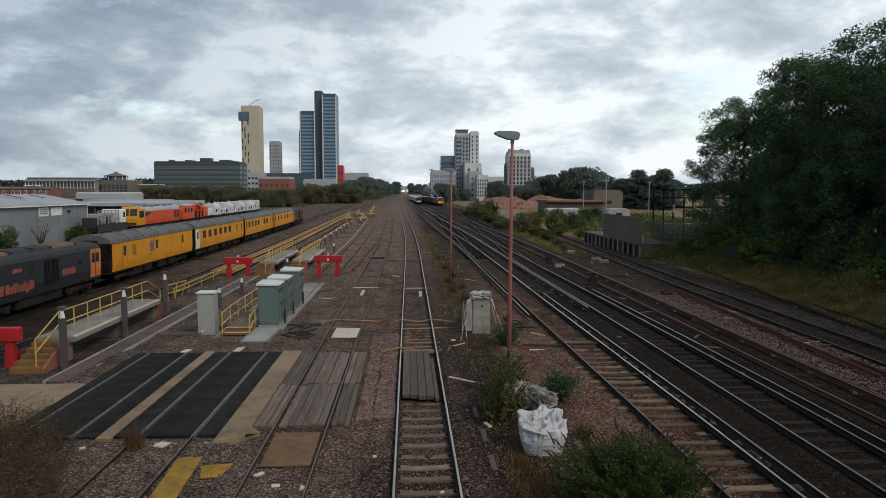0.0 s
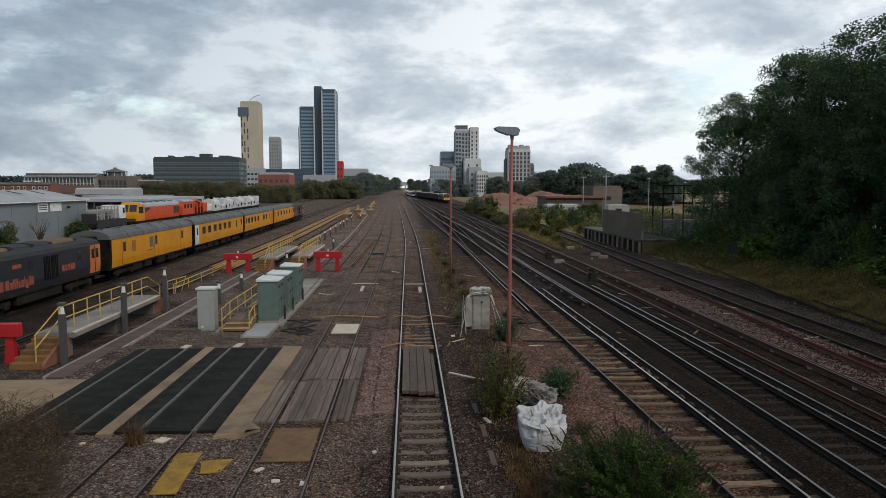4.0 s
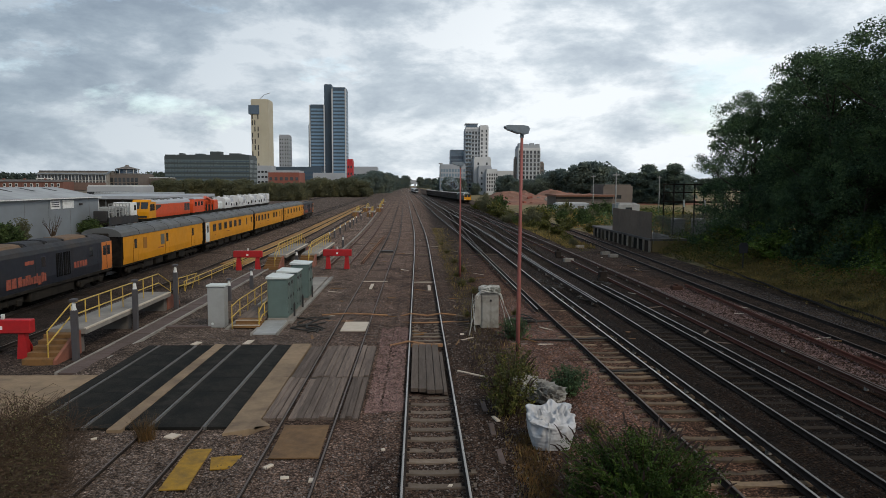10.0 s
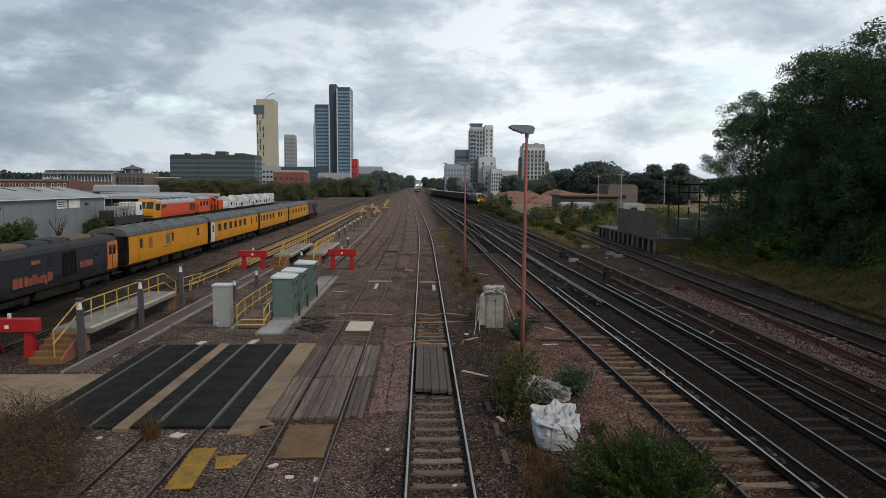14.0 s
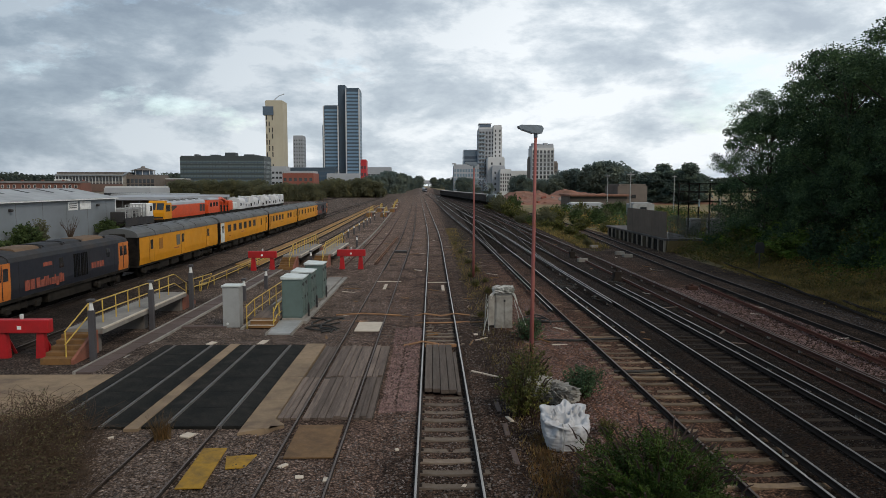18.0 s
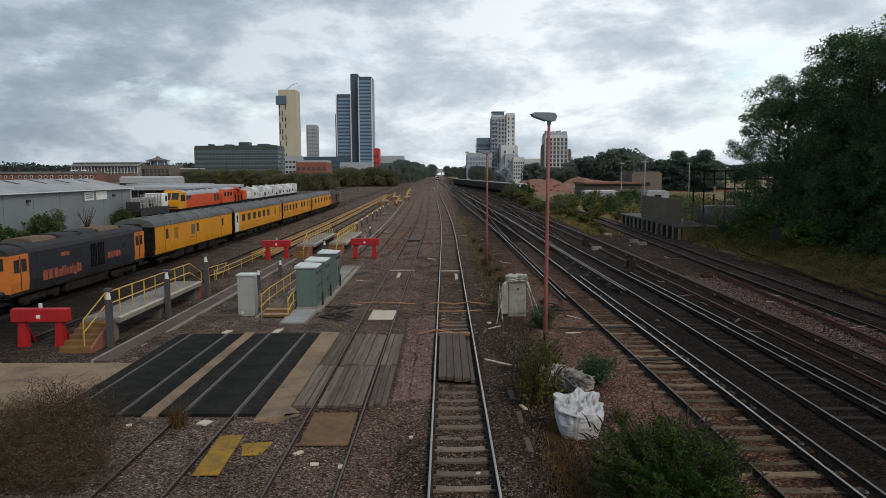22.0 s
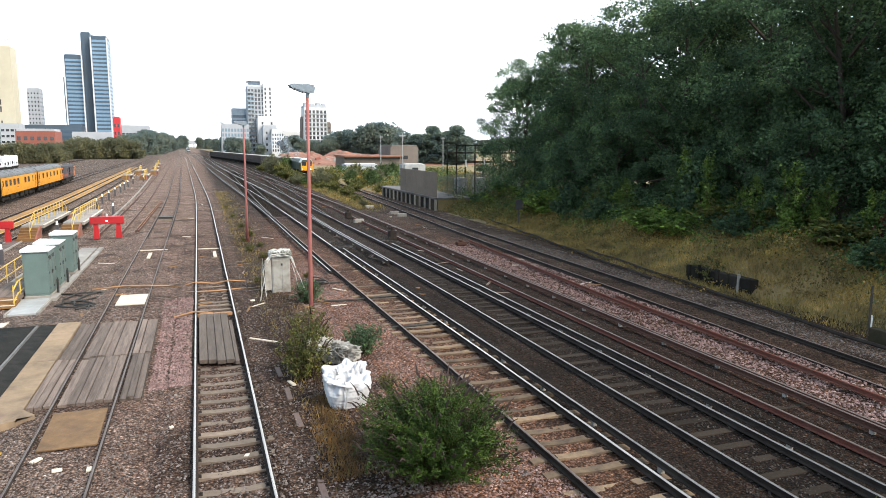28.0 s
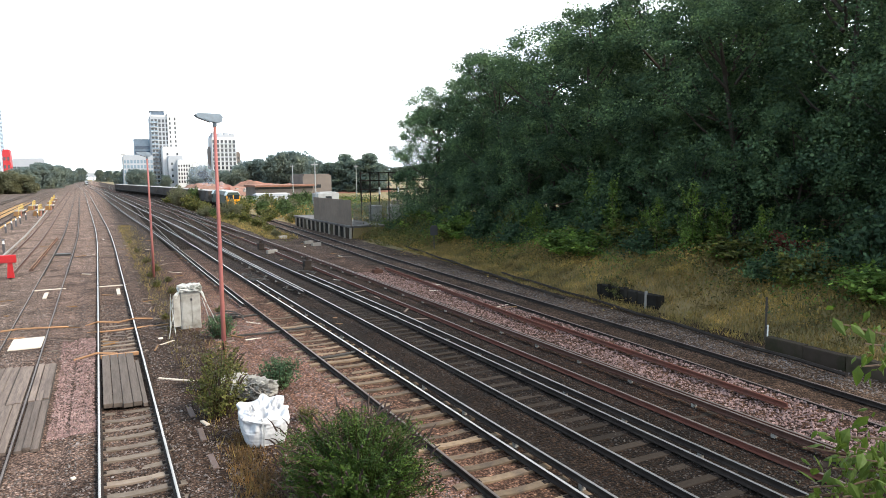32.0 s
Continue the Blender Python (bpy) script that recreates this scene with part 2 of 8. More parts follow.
MAT_STONE = island_mat("loose_stone", [(0, (0.05, 0.04, 0.035)), (0.5, (0.11, 0.087, 0.078)), (0.95, (0.165, 0.134, 0.122)), (1, (0.22, 0.19, 0.176))])
MAT_DARKSTONE = island_mat("oily_stone", [(0, (0.012, 0.0092, 0.0075)), (0.5, (0.026, 0.0196, 0.016)), (0.95, (0.047, 0.036, 0.03)), (1, (0.085, 0.07, 0.06))])
MAT_PINKSTONE = island_mat("pink_stone", [(0, (0.09, 0.054, 0.048)), (0.5, (0.185, 0.112, 0.101)), (0.95, (0.25, 0.162, 0.148)), (1, (0.3, 0.22, 0.2))])
MAT_GRASS_SOIL = worn("bank_soil", (0.237, 0.16, 0.0713), (0.144, 0.11, 0.05), 2.0, 0.25, 0.95, bump=0.6, bscale=12, dirt=(0.0625, 0.07, 0.0263), dirty=0.9)
MAT_RAILHEAD = worn("rail_head_steel", (0.32, 0.29, 0.265), (0.19, 0.172, 0.157), 9, 1.5, 0.36, 0.9, 0.05, dirty=0.3, stretch=(1, 0.15, 1))
MAT_RAILWEB = worn("rail_web", (0.026, 0.018, 0.015), (0.015, 0.012, 0.011), 7, 1, 0.9, 0.0, 0.2, spec=0.15)
MAT_RUST = worn("rusty_rail", (0.085, 0.036, 0.025), (0.045, 0.022, 0.017), 6, 1, 0.9, 0.0, 0.3, spec=0.15)
MAT_BRIGHTHEAD = worn("bright_rail_head", (0.5, 0.45, 0.405), (0.36, 0.325, 0.29), 9, 1.5, 0.32, 0.9, 0.04, dirty=0.3, stretch=(1, 0.12, 1))
MAT_REDRUST = worn("fresh_rust", (0.14, 0.048, 0.032), (0.085, 0.033, 0.025), 6, 1, 0.9, 0.0, 0.3, spec=0.15)
MAT_DULLHEAD = worn("dull_rail_head", (0.17, 0.13, 0.11), (0.1, 0.075, 0.064), 9, 1.2, 0.55, 0.5, 0.1, stretch=(1, 0.2, 1))
MAT_SLEEPER_C = worn("concrete_sleeper", (0.21, 0.165, 0.125), (0.12, 0.092, 0.072), 8, 1.5, 0.92, dirt=(0.09, 0.062, 0.045), dirty=0.7, vary=0.3)
MAT_SLEEPER_W = worn("timber_sleeper", (0.032, 0.0235, 0.0175), (0.015, 0.0115, 0.009), 14, 2, 0.95, dirt=(0.022, 0.017, 0.014), vary=0.35, spec=0.1)
MAT_SLEEPER_P = worn("pale_sleeper", (0.19, 0.13, 0.078), (0.095, 0.067, 0.044), 8, 1.5, 0.92, dirt=(0.05, 0.036, 0.028), dirty=0.8, vary=0.45)
MAT_RUBBER = worn("crossing_rubber", (0.00675, 0.00715, 0.00663), (0.012, 0.0125, 0.0114), 18, 0.8, 0.92, spec=0.1, bump=0.35, dirt=(0.05, 0.043, 0.036), dirty=0.45)
MAT_TAN = worn("tan_concrete", (0.276, 0.194, 0.121), (0.184, 0.132, 0.0845), 3.5, 0.9, 0.93, dirt=(0.106, 0.0748, 0.0525), dirty=0.8, vary=0.08)
MAT_CONC = worn("grey_concrete", (0.3, 0.275, 0.245), (0.2, 0.185, 0.165), 4, 0.6, 0.9, dirt=(0.1, 0.09, 0.08), dirty=0.6, vary=0.1)
MAT_DARKCONC = worn("stained_concrete", (0.17, 0.15, 0.135), (0.1, 0.09, 0.082), 3, 0.5, 0.93, dirt=(0.035, 0.03, 0.03), dirty=0.7, vary=0.15)
MAT_PLANK = worn("weathered_plank", (0.205, 0.155, 0.125), (0.1, 0.076, 0.063), 5, 1.2, 0.95, bump=0.7, bscale=18, dirt=(0.05, 0.036, 0.03), dirty=0.7, vary=0.35, stretch=(7, 0.5, 7))
MAT_DARKPLANK = worn("dark_plank", (0.115, 0.088, 0.07), (0.062, 0.048, 0.04), 5, 1.2, 0.95, bump=0.6, bscale=18, dirt=(0.04, 0.03, 0.025), dirty=0.6, vary=0.3, stretch=(7, 0.5, 7))
MAT_PLY = worn("rusty_plate", (0.19, 0.11, 0.05), (0.115, 0.068, 0.035), 4, 1.2, 0.88, dirt=(0.06, 0.038, 0.024), dirty=0.8)
MAT_YELLOWBOARD = worn("yellow_board", (0.351, 0.198, 0.016), (0.237, 0.132, 0.016), 6, 1.8, 0.8, dirt=(0.08, 0.055, 0.03), dirty=0.85)
MAT_PALEBOARD = worn("pale_board", (0.55, 0.47, 0.38), (0.47, 0.4, 0.33), 6, 1.2, 0.8, dirty=0.2)
MAT_YELLOW = worn("yellow_paint", (0.56, 0.38, 0.07), (0.46, 0.31, 0.06), 9, 1.5, 0.5, bump=0.08, dirt=(0.2, 0.13, 0.06), dirty=0.5, vary=0.1)
MAT_YELLOWSTRIP = worn("scuffed_yellow", (0.52, 0.31, 0.045), (0.4, 0.24, 0.05), 7, 0.8, 0.75, bump=0.1, dirt=(0.17, 0.11, 0.06), dirty=0.7)
MAT_STEP = worn("step_timber", (0.216, 0.112, 0.0363), (0.144, 0.0735, 0.0297), 7, 1.5, 0.85, dirt=(0.09, 0.055, 0.03), dirty=0.6, vary=0.15)
MAT_RED = worn("red_paint", (0.42, 0.015, 0.018), (0.33, 0.012, 0.015), 7, 1.3, 0.5, bump=0.1, dirt=(0.12, 0.02, 0.02), dirty=0.4)
MAT_CABGREEN = worn("cabinet_green", (0.115, 0.16, 0.15), (0.095, 0.135, 0.125), 3, 0.8, 0.5, bump=0.08, dirt=(0.06, 0.07, 0.065), dirty=0.35)
MAT_CABTOP = worn("cabinet_top", (0.62, 0.66, 0.64), (0.52, 0.55, 0.54), 5, 1.2, 0.5, dirty=0.25)
MAT_PALISADE = worn("dull_galvanised", (0.16, 0.16, 0.155), (0.11, 0.11, 0.107), 5, 1, 0.6, 0.3, 0.1)
MAT_GREYBOX = worn("grey_enamel", (0.33, 0.335, 0.33), (0.27, 0.275, 0.27), 3, 0.8, 0.55, bump=0.08, dirty=0.3)
MAT_BLACK = worn("black_paint", (0.018, 0.018, 0.02), (0.035, 0.034, 0.035), 8, 1.2, 0.6, bump=0.1)
MAT_BOLLARD = worn("dark_bollard", (0.05, 0.048, 0.055), (0.075, 0.07, 0.075), 6, 1.2, 0.6, bump=0.1)
MAT_WHITE = worn("white_paint", (0.75, 0.75, 0.74), (0.62, 0.62, 0.6), 6, 1.2, 0.55, dirty=0.3)
MAT_POST = worn("red_oxide_post", (0.33, 0.105, 0.1), (0.25, 0.082, 0.078), 5, 1.6, 0.6, bump=0.15, dirt=(0.19, 0.09, 0.045), dirty=0.6)
MAT_LAMPGREY = worn("lamp_grey", (0.2, 0.24, 0.28), (0.15, 0.185, 0.22), 6, 1, 0.45, bump=0.05)
MAT_BAG = worn("woven_bag", (0.5, 0.5, 0.515), (0.42, 0.42, 0.435), 5, 2.6, 0.75, bump=0.25, bscale=26, dirt=(0.3, 0.28, 0.26), dirty=0.45)
MAT_CABLE = worn("black_cable", (0.02, 0.02, 0.02), (0.035, 0.033, 0.03), 8, 2, 0.7)
MAT_ORANGECABLE = worn("orange_cable", (0.38, 0.2, 0.1), (0.3, 0.16, 0.08), 8, 2, 0.8)
MAT_LIDS = worn("trough_lid", (0.115, 0.08, 0.07), (0.078, 0.056, 0.05), 5, 0.9, 0.95, dirty=0.4, vary=0.1)
MAT_DEEPBLACK = worn("deep_black", (0.004, 0.004, 0.0045), (0.007, 0.0065, 0.006), 5, 1, 0.95, bump=0.1, spec=0.05)
MAT_LOCO = worn("navy_body", (0.011, 0.0145, 0.024), (0.017, 0.021, 0.032), 2, 0.5, 0.45, bump=0.05, dirt=(0.03, 0.027, 0.027), dirty=0.5, spec=0.3)
MAT_LOCOROOF = worn("loco_roof_grey", (0.035, 0.037, 0.042), (0.022, 0.024, 0.028), 2, 0.5, 0.75, bump=0.1, dirt=(0.06, 0.045, 0.035), dirty=0.5, spec=0.2)
MAT_LOCOTAN = worn("roof_rust_tan", (0.17, 0.105, 0.06), (0.11, 0.07, 0.045), 3, 0.8, 0.85, bump=0.15, dirty=0.4)
MAT_REDORANGE = worn("red_orange_body", (0.62, 0.075, 0.015), (0.5, 0.06, 0.014), 3, 0.7, 0.45, bump=0.05, dirt=(0.2, 0.05, 0.03), dirty=0.35)
MAT_CASE = worn("grubby_white", (0.34, 0.325, 0.295), (0.24, 0.228, 0.205), 6, 1.5, 0.75, dirt=(0.1, 0.08, 0.062), dirty=0.75)
MAT_RAG = worn("torn_sheeting", (0.6, 0.59, 0.56), (0.34, 0.335, 0.31), 11, 3.0, 0.85, dirt=(0.06, 0.065, 0.04), dirty=0.9)
MAT_ORANGE = worn("orange_body", (0.62, 0.19, 0.035), (0.52, 0.155, 0.03), 3, 0.7, 0.45, bump=0.05, dirt=(0.2, 0.08, 0.035), dirty=0.4)
MAT_COACH = worn("yellow_body", (0.66, 0.275, 0.004), (0.57, 0.235, 0.004), 2, 0.4, 0.4, bump=0.04, dirt=(0.3, 0.14, 0.02), dirty=0.3)
MAT_COACHSEAM = worn("door_seam", (0.36, 0.14, 0.01), (0.28, 0.11, 0.01), 5, 1, 0.6, bump=0)
MAT_COACHROOF = worn("coach_roof", (0.115, 0.118, 0.118), (0.08, 0.083, 0.085), 1.5, 0.35, 0.65, bump=0.06, dirt=(0.05, 0.047, 0.043), dirty=0.6)
MAT_UNDER = worn("underframe", (0.008, 0.0072, 0.0065), (0.016, 0.0138, 0.0115), 4, 0.8, 0.95, bump=0.2, spec=0.1)
MAT_WINDOW = glass_mat("dark_window", (0.025, 0.028, 0.032))
MAT_BLUEGLASS = glass_mat("blue_glass", (0.055, 0.085, 0.125), 0.2)
MAT_LIGHTGLASS = glass_mat("pale_blue_glass", (0.16, 0.22, 0.27), 0.15)
MAT_HOTELGLASS = glass_mat("hotel_glass", (0.085, 0.115, 0.12), 0.3)
MAT_TOWERDARK = worn("dark_cladding", (0.045, 0.07, 0.1), (0.06, 0.088, 0.12), 0.2, 0.05, 0.45, bump=0)
MAT_HOTEL = worn("dark_green_grey_cladding", (0.045, 0.056, 0.06), (0.06, 0.072, 0.076), 0.2, 0.05, 0.6, bump=0)
MAT_TOWERBAND = worn("grey_blue_band", (0.17, 0.27, 0.37), (0.12, 0.2, 0.29), 0.2, 0.05, 0.4, bump=0)
MAT_BEIGE = worn("beige_cladding", (0.46, 0.415, 0.32), (0.4, 0.36, 0.275), 0.15, 0.04, 0.7, bump=0, dirty=0.15)
MAT_LIGHTCLAD = worn("white_render", (0.56, 0.56, 0.56), (0.48, 0.48, 0.485), 0.2, 0.05, 0.75, bump=0, dirty=0.15)
MAT_GREYCLAD = worn("grey_render", (0.36, 0.375, 0.4), (0.3, 0.315, 0.34), 0.2, 0.05, 0.75, bump=0, dirty=0.15)
MAT_BRICK = worn("red_brick_far", (0.26, 0.085, 0.06), (0.2, 0.07, 0.05), 0.6, 0.1, 0.9, bump=0, dirty=0.2)
MAT_DULLBRICK = worn("dull_brick", (0.17, 0.105, 0.085), (0.12, 0.078, 0.066), 0.8, 0.15, 0.95, bump=0, dirty=0.3)
MAT_REDPANEL = worn("red_cladding", (0.45, 0.03, 0.035), (0.36, 0.025, 0.03), 0.3, 0.1, 0.6, bump=0, dirty=0.1)
MAT_BROWNCLAD = worn("brown_render", (0.17, 0.14, 0.12), (0.12, 0.1, 0.088), 0.5, 0.1, 0.9, bump=0, vary=0.12)
MAT_SHEDWALL = worn("shed_cladding", (0.195, 0.218, 0.24), (0.165, 0.186, 0.205), 0.4, 0.12, 0.6, bump=0, dirty=0.2)
MAT_SHEDROOF = worn("shed_roof", (0.36, 0.372, 0.38), (0.28, 0.29, 0.298), 0.6, 0.15, 0.65, bump=0, dirty=0.35)
MAT_EARTH = worn("red_spoil", (0.29, 0.125, 0.085), (0.17, 0.085, 0.06), 0.3, 0.1, 0.95, bump=0.7, bscale=1.2, dirt=(0.075, 0.06, 0.042), dirty=0.8)
MAT_LEAF_OAK = leaf_mat("oak_leaf", (0.0493, 0.0851, 0.0493), (0.0784, 0.13, 0.0672), (0.123, 0.188, 0.0941), spec=0.12, rough=0.7, through_light=0.32)
# Distance haze is painted into this leaf colour: paler, greyer, little contrast.
MAT_LEAF_HAZE = leaf_mat("hazed_far_leaf", (0.165, 0.195, 0.172), (0.18, 0.21, 0.183), (0.195, 0.225, 0.19), clump=0.12, spec=0.02, rough=1.0, low=0.8, high=1.25, through_light=0.5)
# Autumn olive, lightened as well for the haze over the far yard.
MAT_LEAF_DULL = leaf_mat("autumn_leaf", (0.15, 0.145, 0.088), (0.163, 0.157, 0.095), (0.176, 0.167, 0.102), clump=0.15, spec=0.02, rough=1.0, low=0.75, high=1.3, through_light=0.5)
MAT_LEAF_BUSH = leaf_mat("bush_leaf", (0.0187, 0.039, 0.0078), (0.0374, 0.0702, 0.0133), (0.078, 0.117, 0.0265), clump=2.0, spec=0.12)
MAT_LEAF_FRESH = leaf_mat("fresh_green_leaf", (0.07, 0.12, 0.022), (0.12, 0.19, 0.038), (0.2, 0.27, 0.065), clump=0.8, spec=0.15)
MAT_LEAF_YELLOW = leaf_mat("yellowing_leaf", (0.05, 0.062, 0.012), (0.095, 0.1, 0.02), (0.165, 0.145, 0.04), clump=1.5)
MAT_LEAF_NEAR = leaf_mat("sapling_leaf", (0.045, 0.085, 0.012), (0.085, 0.13, 0.02), (0.18, 0.2, 0.035), clump=3.0, spec=0.2, through_light=0.4)
MAT_GREENGRASS = leaf_mat("green_grass", (0.156, 0.128, 0.0516), (0.222, 0.17, 0.066), (0.312, 0.216, 0.084), clump=0.5, spec=0.1)
MAT_GRASS = leaf_mat("dry_grass", (0.38, 0.247, 0.0978), (0.299, 0.213, 0.0828), (0.172, 0.149, 0.0517), clump=0.35, spec=0.1)
MAT_BARK = worn("bark", (0.07, 0.055, 0.042), (0.045, 0.037, 0.03), 9, 1.5, 0.95, bump=0.6, stretch=(2, 2, 0.4))
MAT_MOSS = worn("mossy_concrete", (0.07, 0.05, 0.038), (0.036, 0.028, 0.022), 3, 0.8, 0.95, dirt=(0.024, 0.025, 0.01), dirty=0.9, vary=0.25, spec=0.1)
MAT_TWIG = worn("dry_twig", (0.0819, 0.0484, 0.0265), (0.0429, 0.0273, 0.0164), 9, 1, 0.95, bump=0)
MAT_SEED = worn("seed_head", (0.022, 0.013, 0.012), (0.04, 0.022, 0.018), 9, 1, 0.95, bump=0)


# ---- mesh helpers ----
class Builder:
    """Collects faces for one mesh."""

    def __init__(self):
        self.v, self.f, self.m = [], [], []

    def add(self, verts, faces, mi=0):
        n = len(self.v)
        self.v.extend(verts)
        self.f.extend([tuple(i + n for i in f) for f in faces])
        self.m.extend([mi] * len(faces))
        return self

    def box(self, x0, x1, y0, y1, z0, z1, c=0.0, mi=0):
        if c <= 0:
            vs = [(x, y, z) for z in (z0, z1) for y in (y0, y1) for x in (x0, x1)]
            return self.add(vs, [(0, 2, 3, 1), (4, 5, 7, 6), (0, 1, 5, 4), (2, 6, 7, 3), (0, 4, 6, 2), (1, 3, 7, 5)], mi)
        lo, hi = (x0, y0, z0), (x1, y1, z1)
        idx, vs, fs = {}, [], []
        for s in ((a, b, d) for a in (0, 1) for b in (0, 1) for d in (0, 1)):
            for ax in range(3):
                p = []
                for k in range(3):
                    e = hi[k] if s[k] else lo[k]
                    p.append(e if k == ax else (e - c if s[k] else e + c))
                idx[(ax, s)] = len(vs)
                vs.append(tuple(p))
        for ax in range(3):
            b, d = [k for k in range(3) if k != ax]
            for sg in (0, 1):
                ring = []
                for u, w in ((0, 0), (1, 0), (1, 1), (0, 1)):
                    s = [0, 0, 0]
                    s[ax], s[b], s[d] = sg, u, w
                    ring.append(idx[(ax, tuple(s))])
                fs.append(tuple(ring))
            for u in (0, 1):
                for w in (0, 1):
                    s0, s1 = [0, 0, 0], [0, 0, 0]
                    s0[b] = s1[b] = u
                    s0[d] = s1[d] = w
                    s1[ax] = 1
                    fs.append((idx[(b, tuple(s0))], idx[(b, tuple(s1))], idx[(d, tuple(s1))], idx[(d, tuple(s0))]))
        for s in ((a, b, d) for a in (0, 1) for b in (0, 1) for d in (0, 1)):
            fs.append(tuple(idx[(ax, s)] for ax in range(3)))
        return self.add(vs, fs, mi)

    def tube(self, p, q, r, n=6, r2=None, mi=0, caps=True):
        p, q = Vector(p), Vector(q)
        d = (q - p)
        if d.length < 1e-6:
            return self
        d.normalize()
        a = d.orthogonal().normalized()
        b = d.cross(a)
        r2 = r if r2 is None else r2
        vs = []
        for c, rr in ((p, r), (q, r2)):
            for i in range(n):
                t = 2 * math.pi * i / n
                vs.append(tuple(c + (a * math.cos(t) + b * math.sin(t)) * rr))
        fs = [(i, (i + 1) % n, n + (i + 1) % n, n + i) for i in range(n)]
        if caps:
            fs += [tuple(range(n))[::-1], tuple(range(n, 2 * n))]
        return self.add(vs, fs, mi)

    def path(self, pts, r, n=6, r2=None, mi=0):
        """A tube along a bent line, in one piece."""
        pts = [Vector(q) for q in pts]
        k = len(pts) - 1
        vs, fs = [], []
        a = None
        for i, c in enumerate(pts):
            d = (pts[min(i + 1, k)] - pts[max(i - 1, 0)]).normalized()
            a = d.orthogonal().normalized() if a is None else (a - d * a.dot(d)).normalized()
            b = d.cross(a)
            rr = r if r2 is None else r + (r2 - r) * i / k
            for j in range(n):
                t = 2 * math.pi * j / n
                vs.append(tuple(c + (a * math.cos(t) + b * math.sin(t)) * rr))
        for i in range(k):
            for j in range(n):
                fs.append((i * n + j, i * n + (j + 1) % n, (i + 1) * n + (j + 1) % n, (i + 1) * n + j))
        fs += [tuple(range(n))[::-1], tuple(range(k * n, (k + 1) * n))]
        return self.add(vs, fs, mi)

    def prism(self, prof, y0, y1, mi=0, axis="y"):
        n = len(prof)
        if axis == "y":
            vs = [(a, y0, b) for a, b in prof] + [(a, y1, b) for a, b in prof]
        elif axis == "x":
            vs = [(y0, a, b) for a, b in prof] + [(y1, a, b) for a, b in prof]
        else:
            vs = [(a, b, y0) for a, b in prof] + [(a, b, y1) for a, b in prof]
        fs = [(i, (i + 1) % n, n + (i + 1) % n, n + i) for i in range(n)]
        fs += [tuple(range(n))[::-1], tuple(range(n, 2 * n))]
        return self.add(vs, fs, mi)

    def mesh(self, name, mats, smooth=False):
        me = bpy.data.meshes.new(name)
        me.from_pydata(self.v, [], self.f)
        for m in (mats if isinstance(mats, (list, tuple)) else [mats]):
            me.materials.append(m)
        if any(self.m):
            me.polygons.foreach_set("material_index", self.m)
        if len(self.f) < 20000:
            b = bmesh.new()
            b.from_mesh(me)
            bmesh.ops.recalc_face_normals(b, faces=b.faces)
            b.to_mesh(me)
            b.free()
        if smooth:
            me.polygons.foreach_set("use_smooth", [True] * len(me.polygons))
        me.update()
        return me


def thing(name, label, category, m=None, group="", kind=""):
    ob = new(name)
    ob.empty_display_size = 0.2
    if m is not None:
        ob.matrix_basis = m
    return tagged(ob, label, category, group, kind)


def part(name, shape, mats, parent, label="", smooth=False, m=None, kind=""):
    """One mesh object under a thing or a part; shape: a Builder or a ready mesh."""
    me = shape.mesh(name, mats, smooth) if isinstance(shape, Builder) else shape
    ob = new(name, me)
    ob.parent = parent
    if m is not None:
        ob.matrix_basis = m
    return tagged(ob, label, kind=kind)


def solid(name, shape, mats, label, category, m=None, group="", kind="", smooth=False):
    """A top-level thing of one mesh."""
    ob = new(name, shape.mesh(name, mats, smooth) if isinstance(shape, Builder) else shape)
    if m is not None:
        ob.matrix_basis = m
    return tagged(ob, label, category, group, kind)


def np_mesh(name, verts, faces, mats):
    me = bpy.data.meshes.new(name)
    me.from_pydata(verts.tolist(), [], faces.tolist())
    for m in (mats if isinstance(mats, (list, tuple)) else [mats]):
        me.materials.append(m)
    me.update()
    return me


def leaf_quads(rng, centres, size, aspect=0.6, up=0.3, fold=True):
    """Pointed four-cornered leaves at the centres, turned at random."""
    n = len(centres)
    d = rng.normal(size=(n, 3))
    d[:, 2] = d[:, 2] * 0.7 - 0.25
    d /= np.linalg.norm(d, axis=1)[:, None]
    nr = rng.normal(size=(n, 3)) + np.array([0, 0, up])
    w = np.cross(d, nr)
    w /= np.linalg.norm(w, axis=1)[:, None] + 1e-9
    s = size * rng.uniform(0.6, 1.4, size=(n, 1))
    a, b = centres - d * s * 0.5, centres + d * s * 0.5
    c1, c2 = centres + w * s * aspect * 0.5, centres - w * s * aspect * 0.5
    v = np.stack([a, c1, b, c2], 1).reshape(-1, 3)
    return v, np.arange(4 * n).reshape(-1, 4)


def gen(seed):
    return np.random.default_rng(seed)


# ---- ground and tracks ----
def bend(y):
    """How far the line swings to the left beyond the straight."""
    if y < 70:
        return 0.0
    if y < 110:
        return -0.0190 * (y - 70) ** 2 / 80
    return -0.0190 * (y - 90) - 0.017 * min(max(y - 420, 0), 340)


def smooth_line(nodes, passes=3):
    """A line's distance to the side along y, rounded off between its nodes."""
    ys = np.arange(-40, 1700, 5.0)
    xs = np.interp(ys, [g[0] for g in nodes], [g[1] for g in nodes])
    for _ in range(passes):
        xs = np.convolve(np.pad(xs, 1, mode="edge"), np.ones(3) / 3, "valid")
    return ys, xs


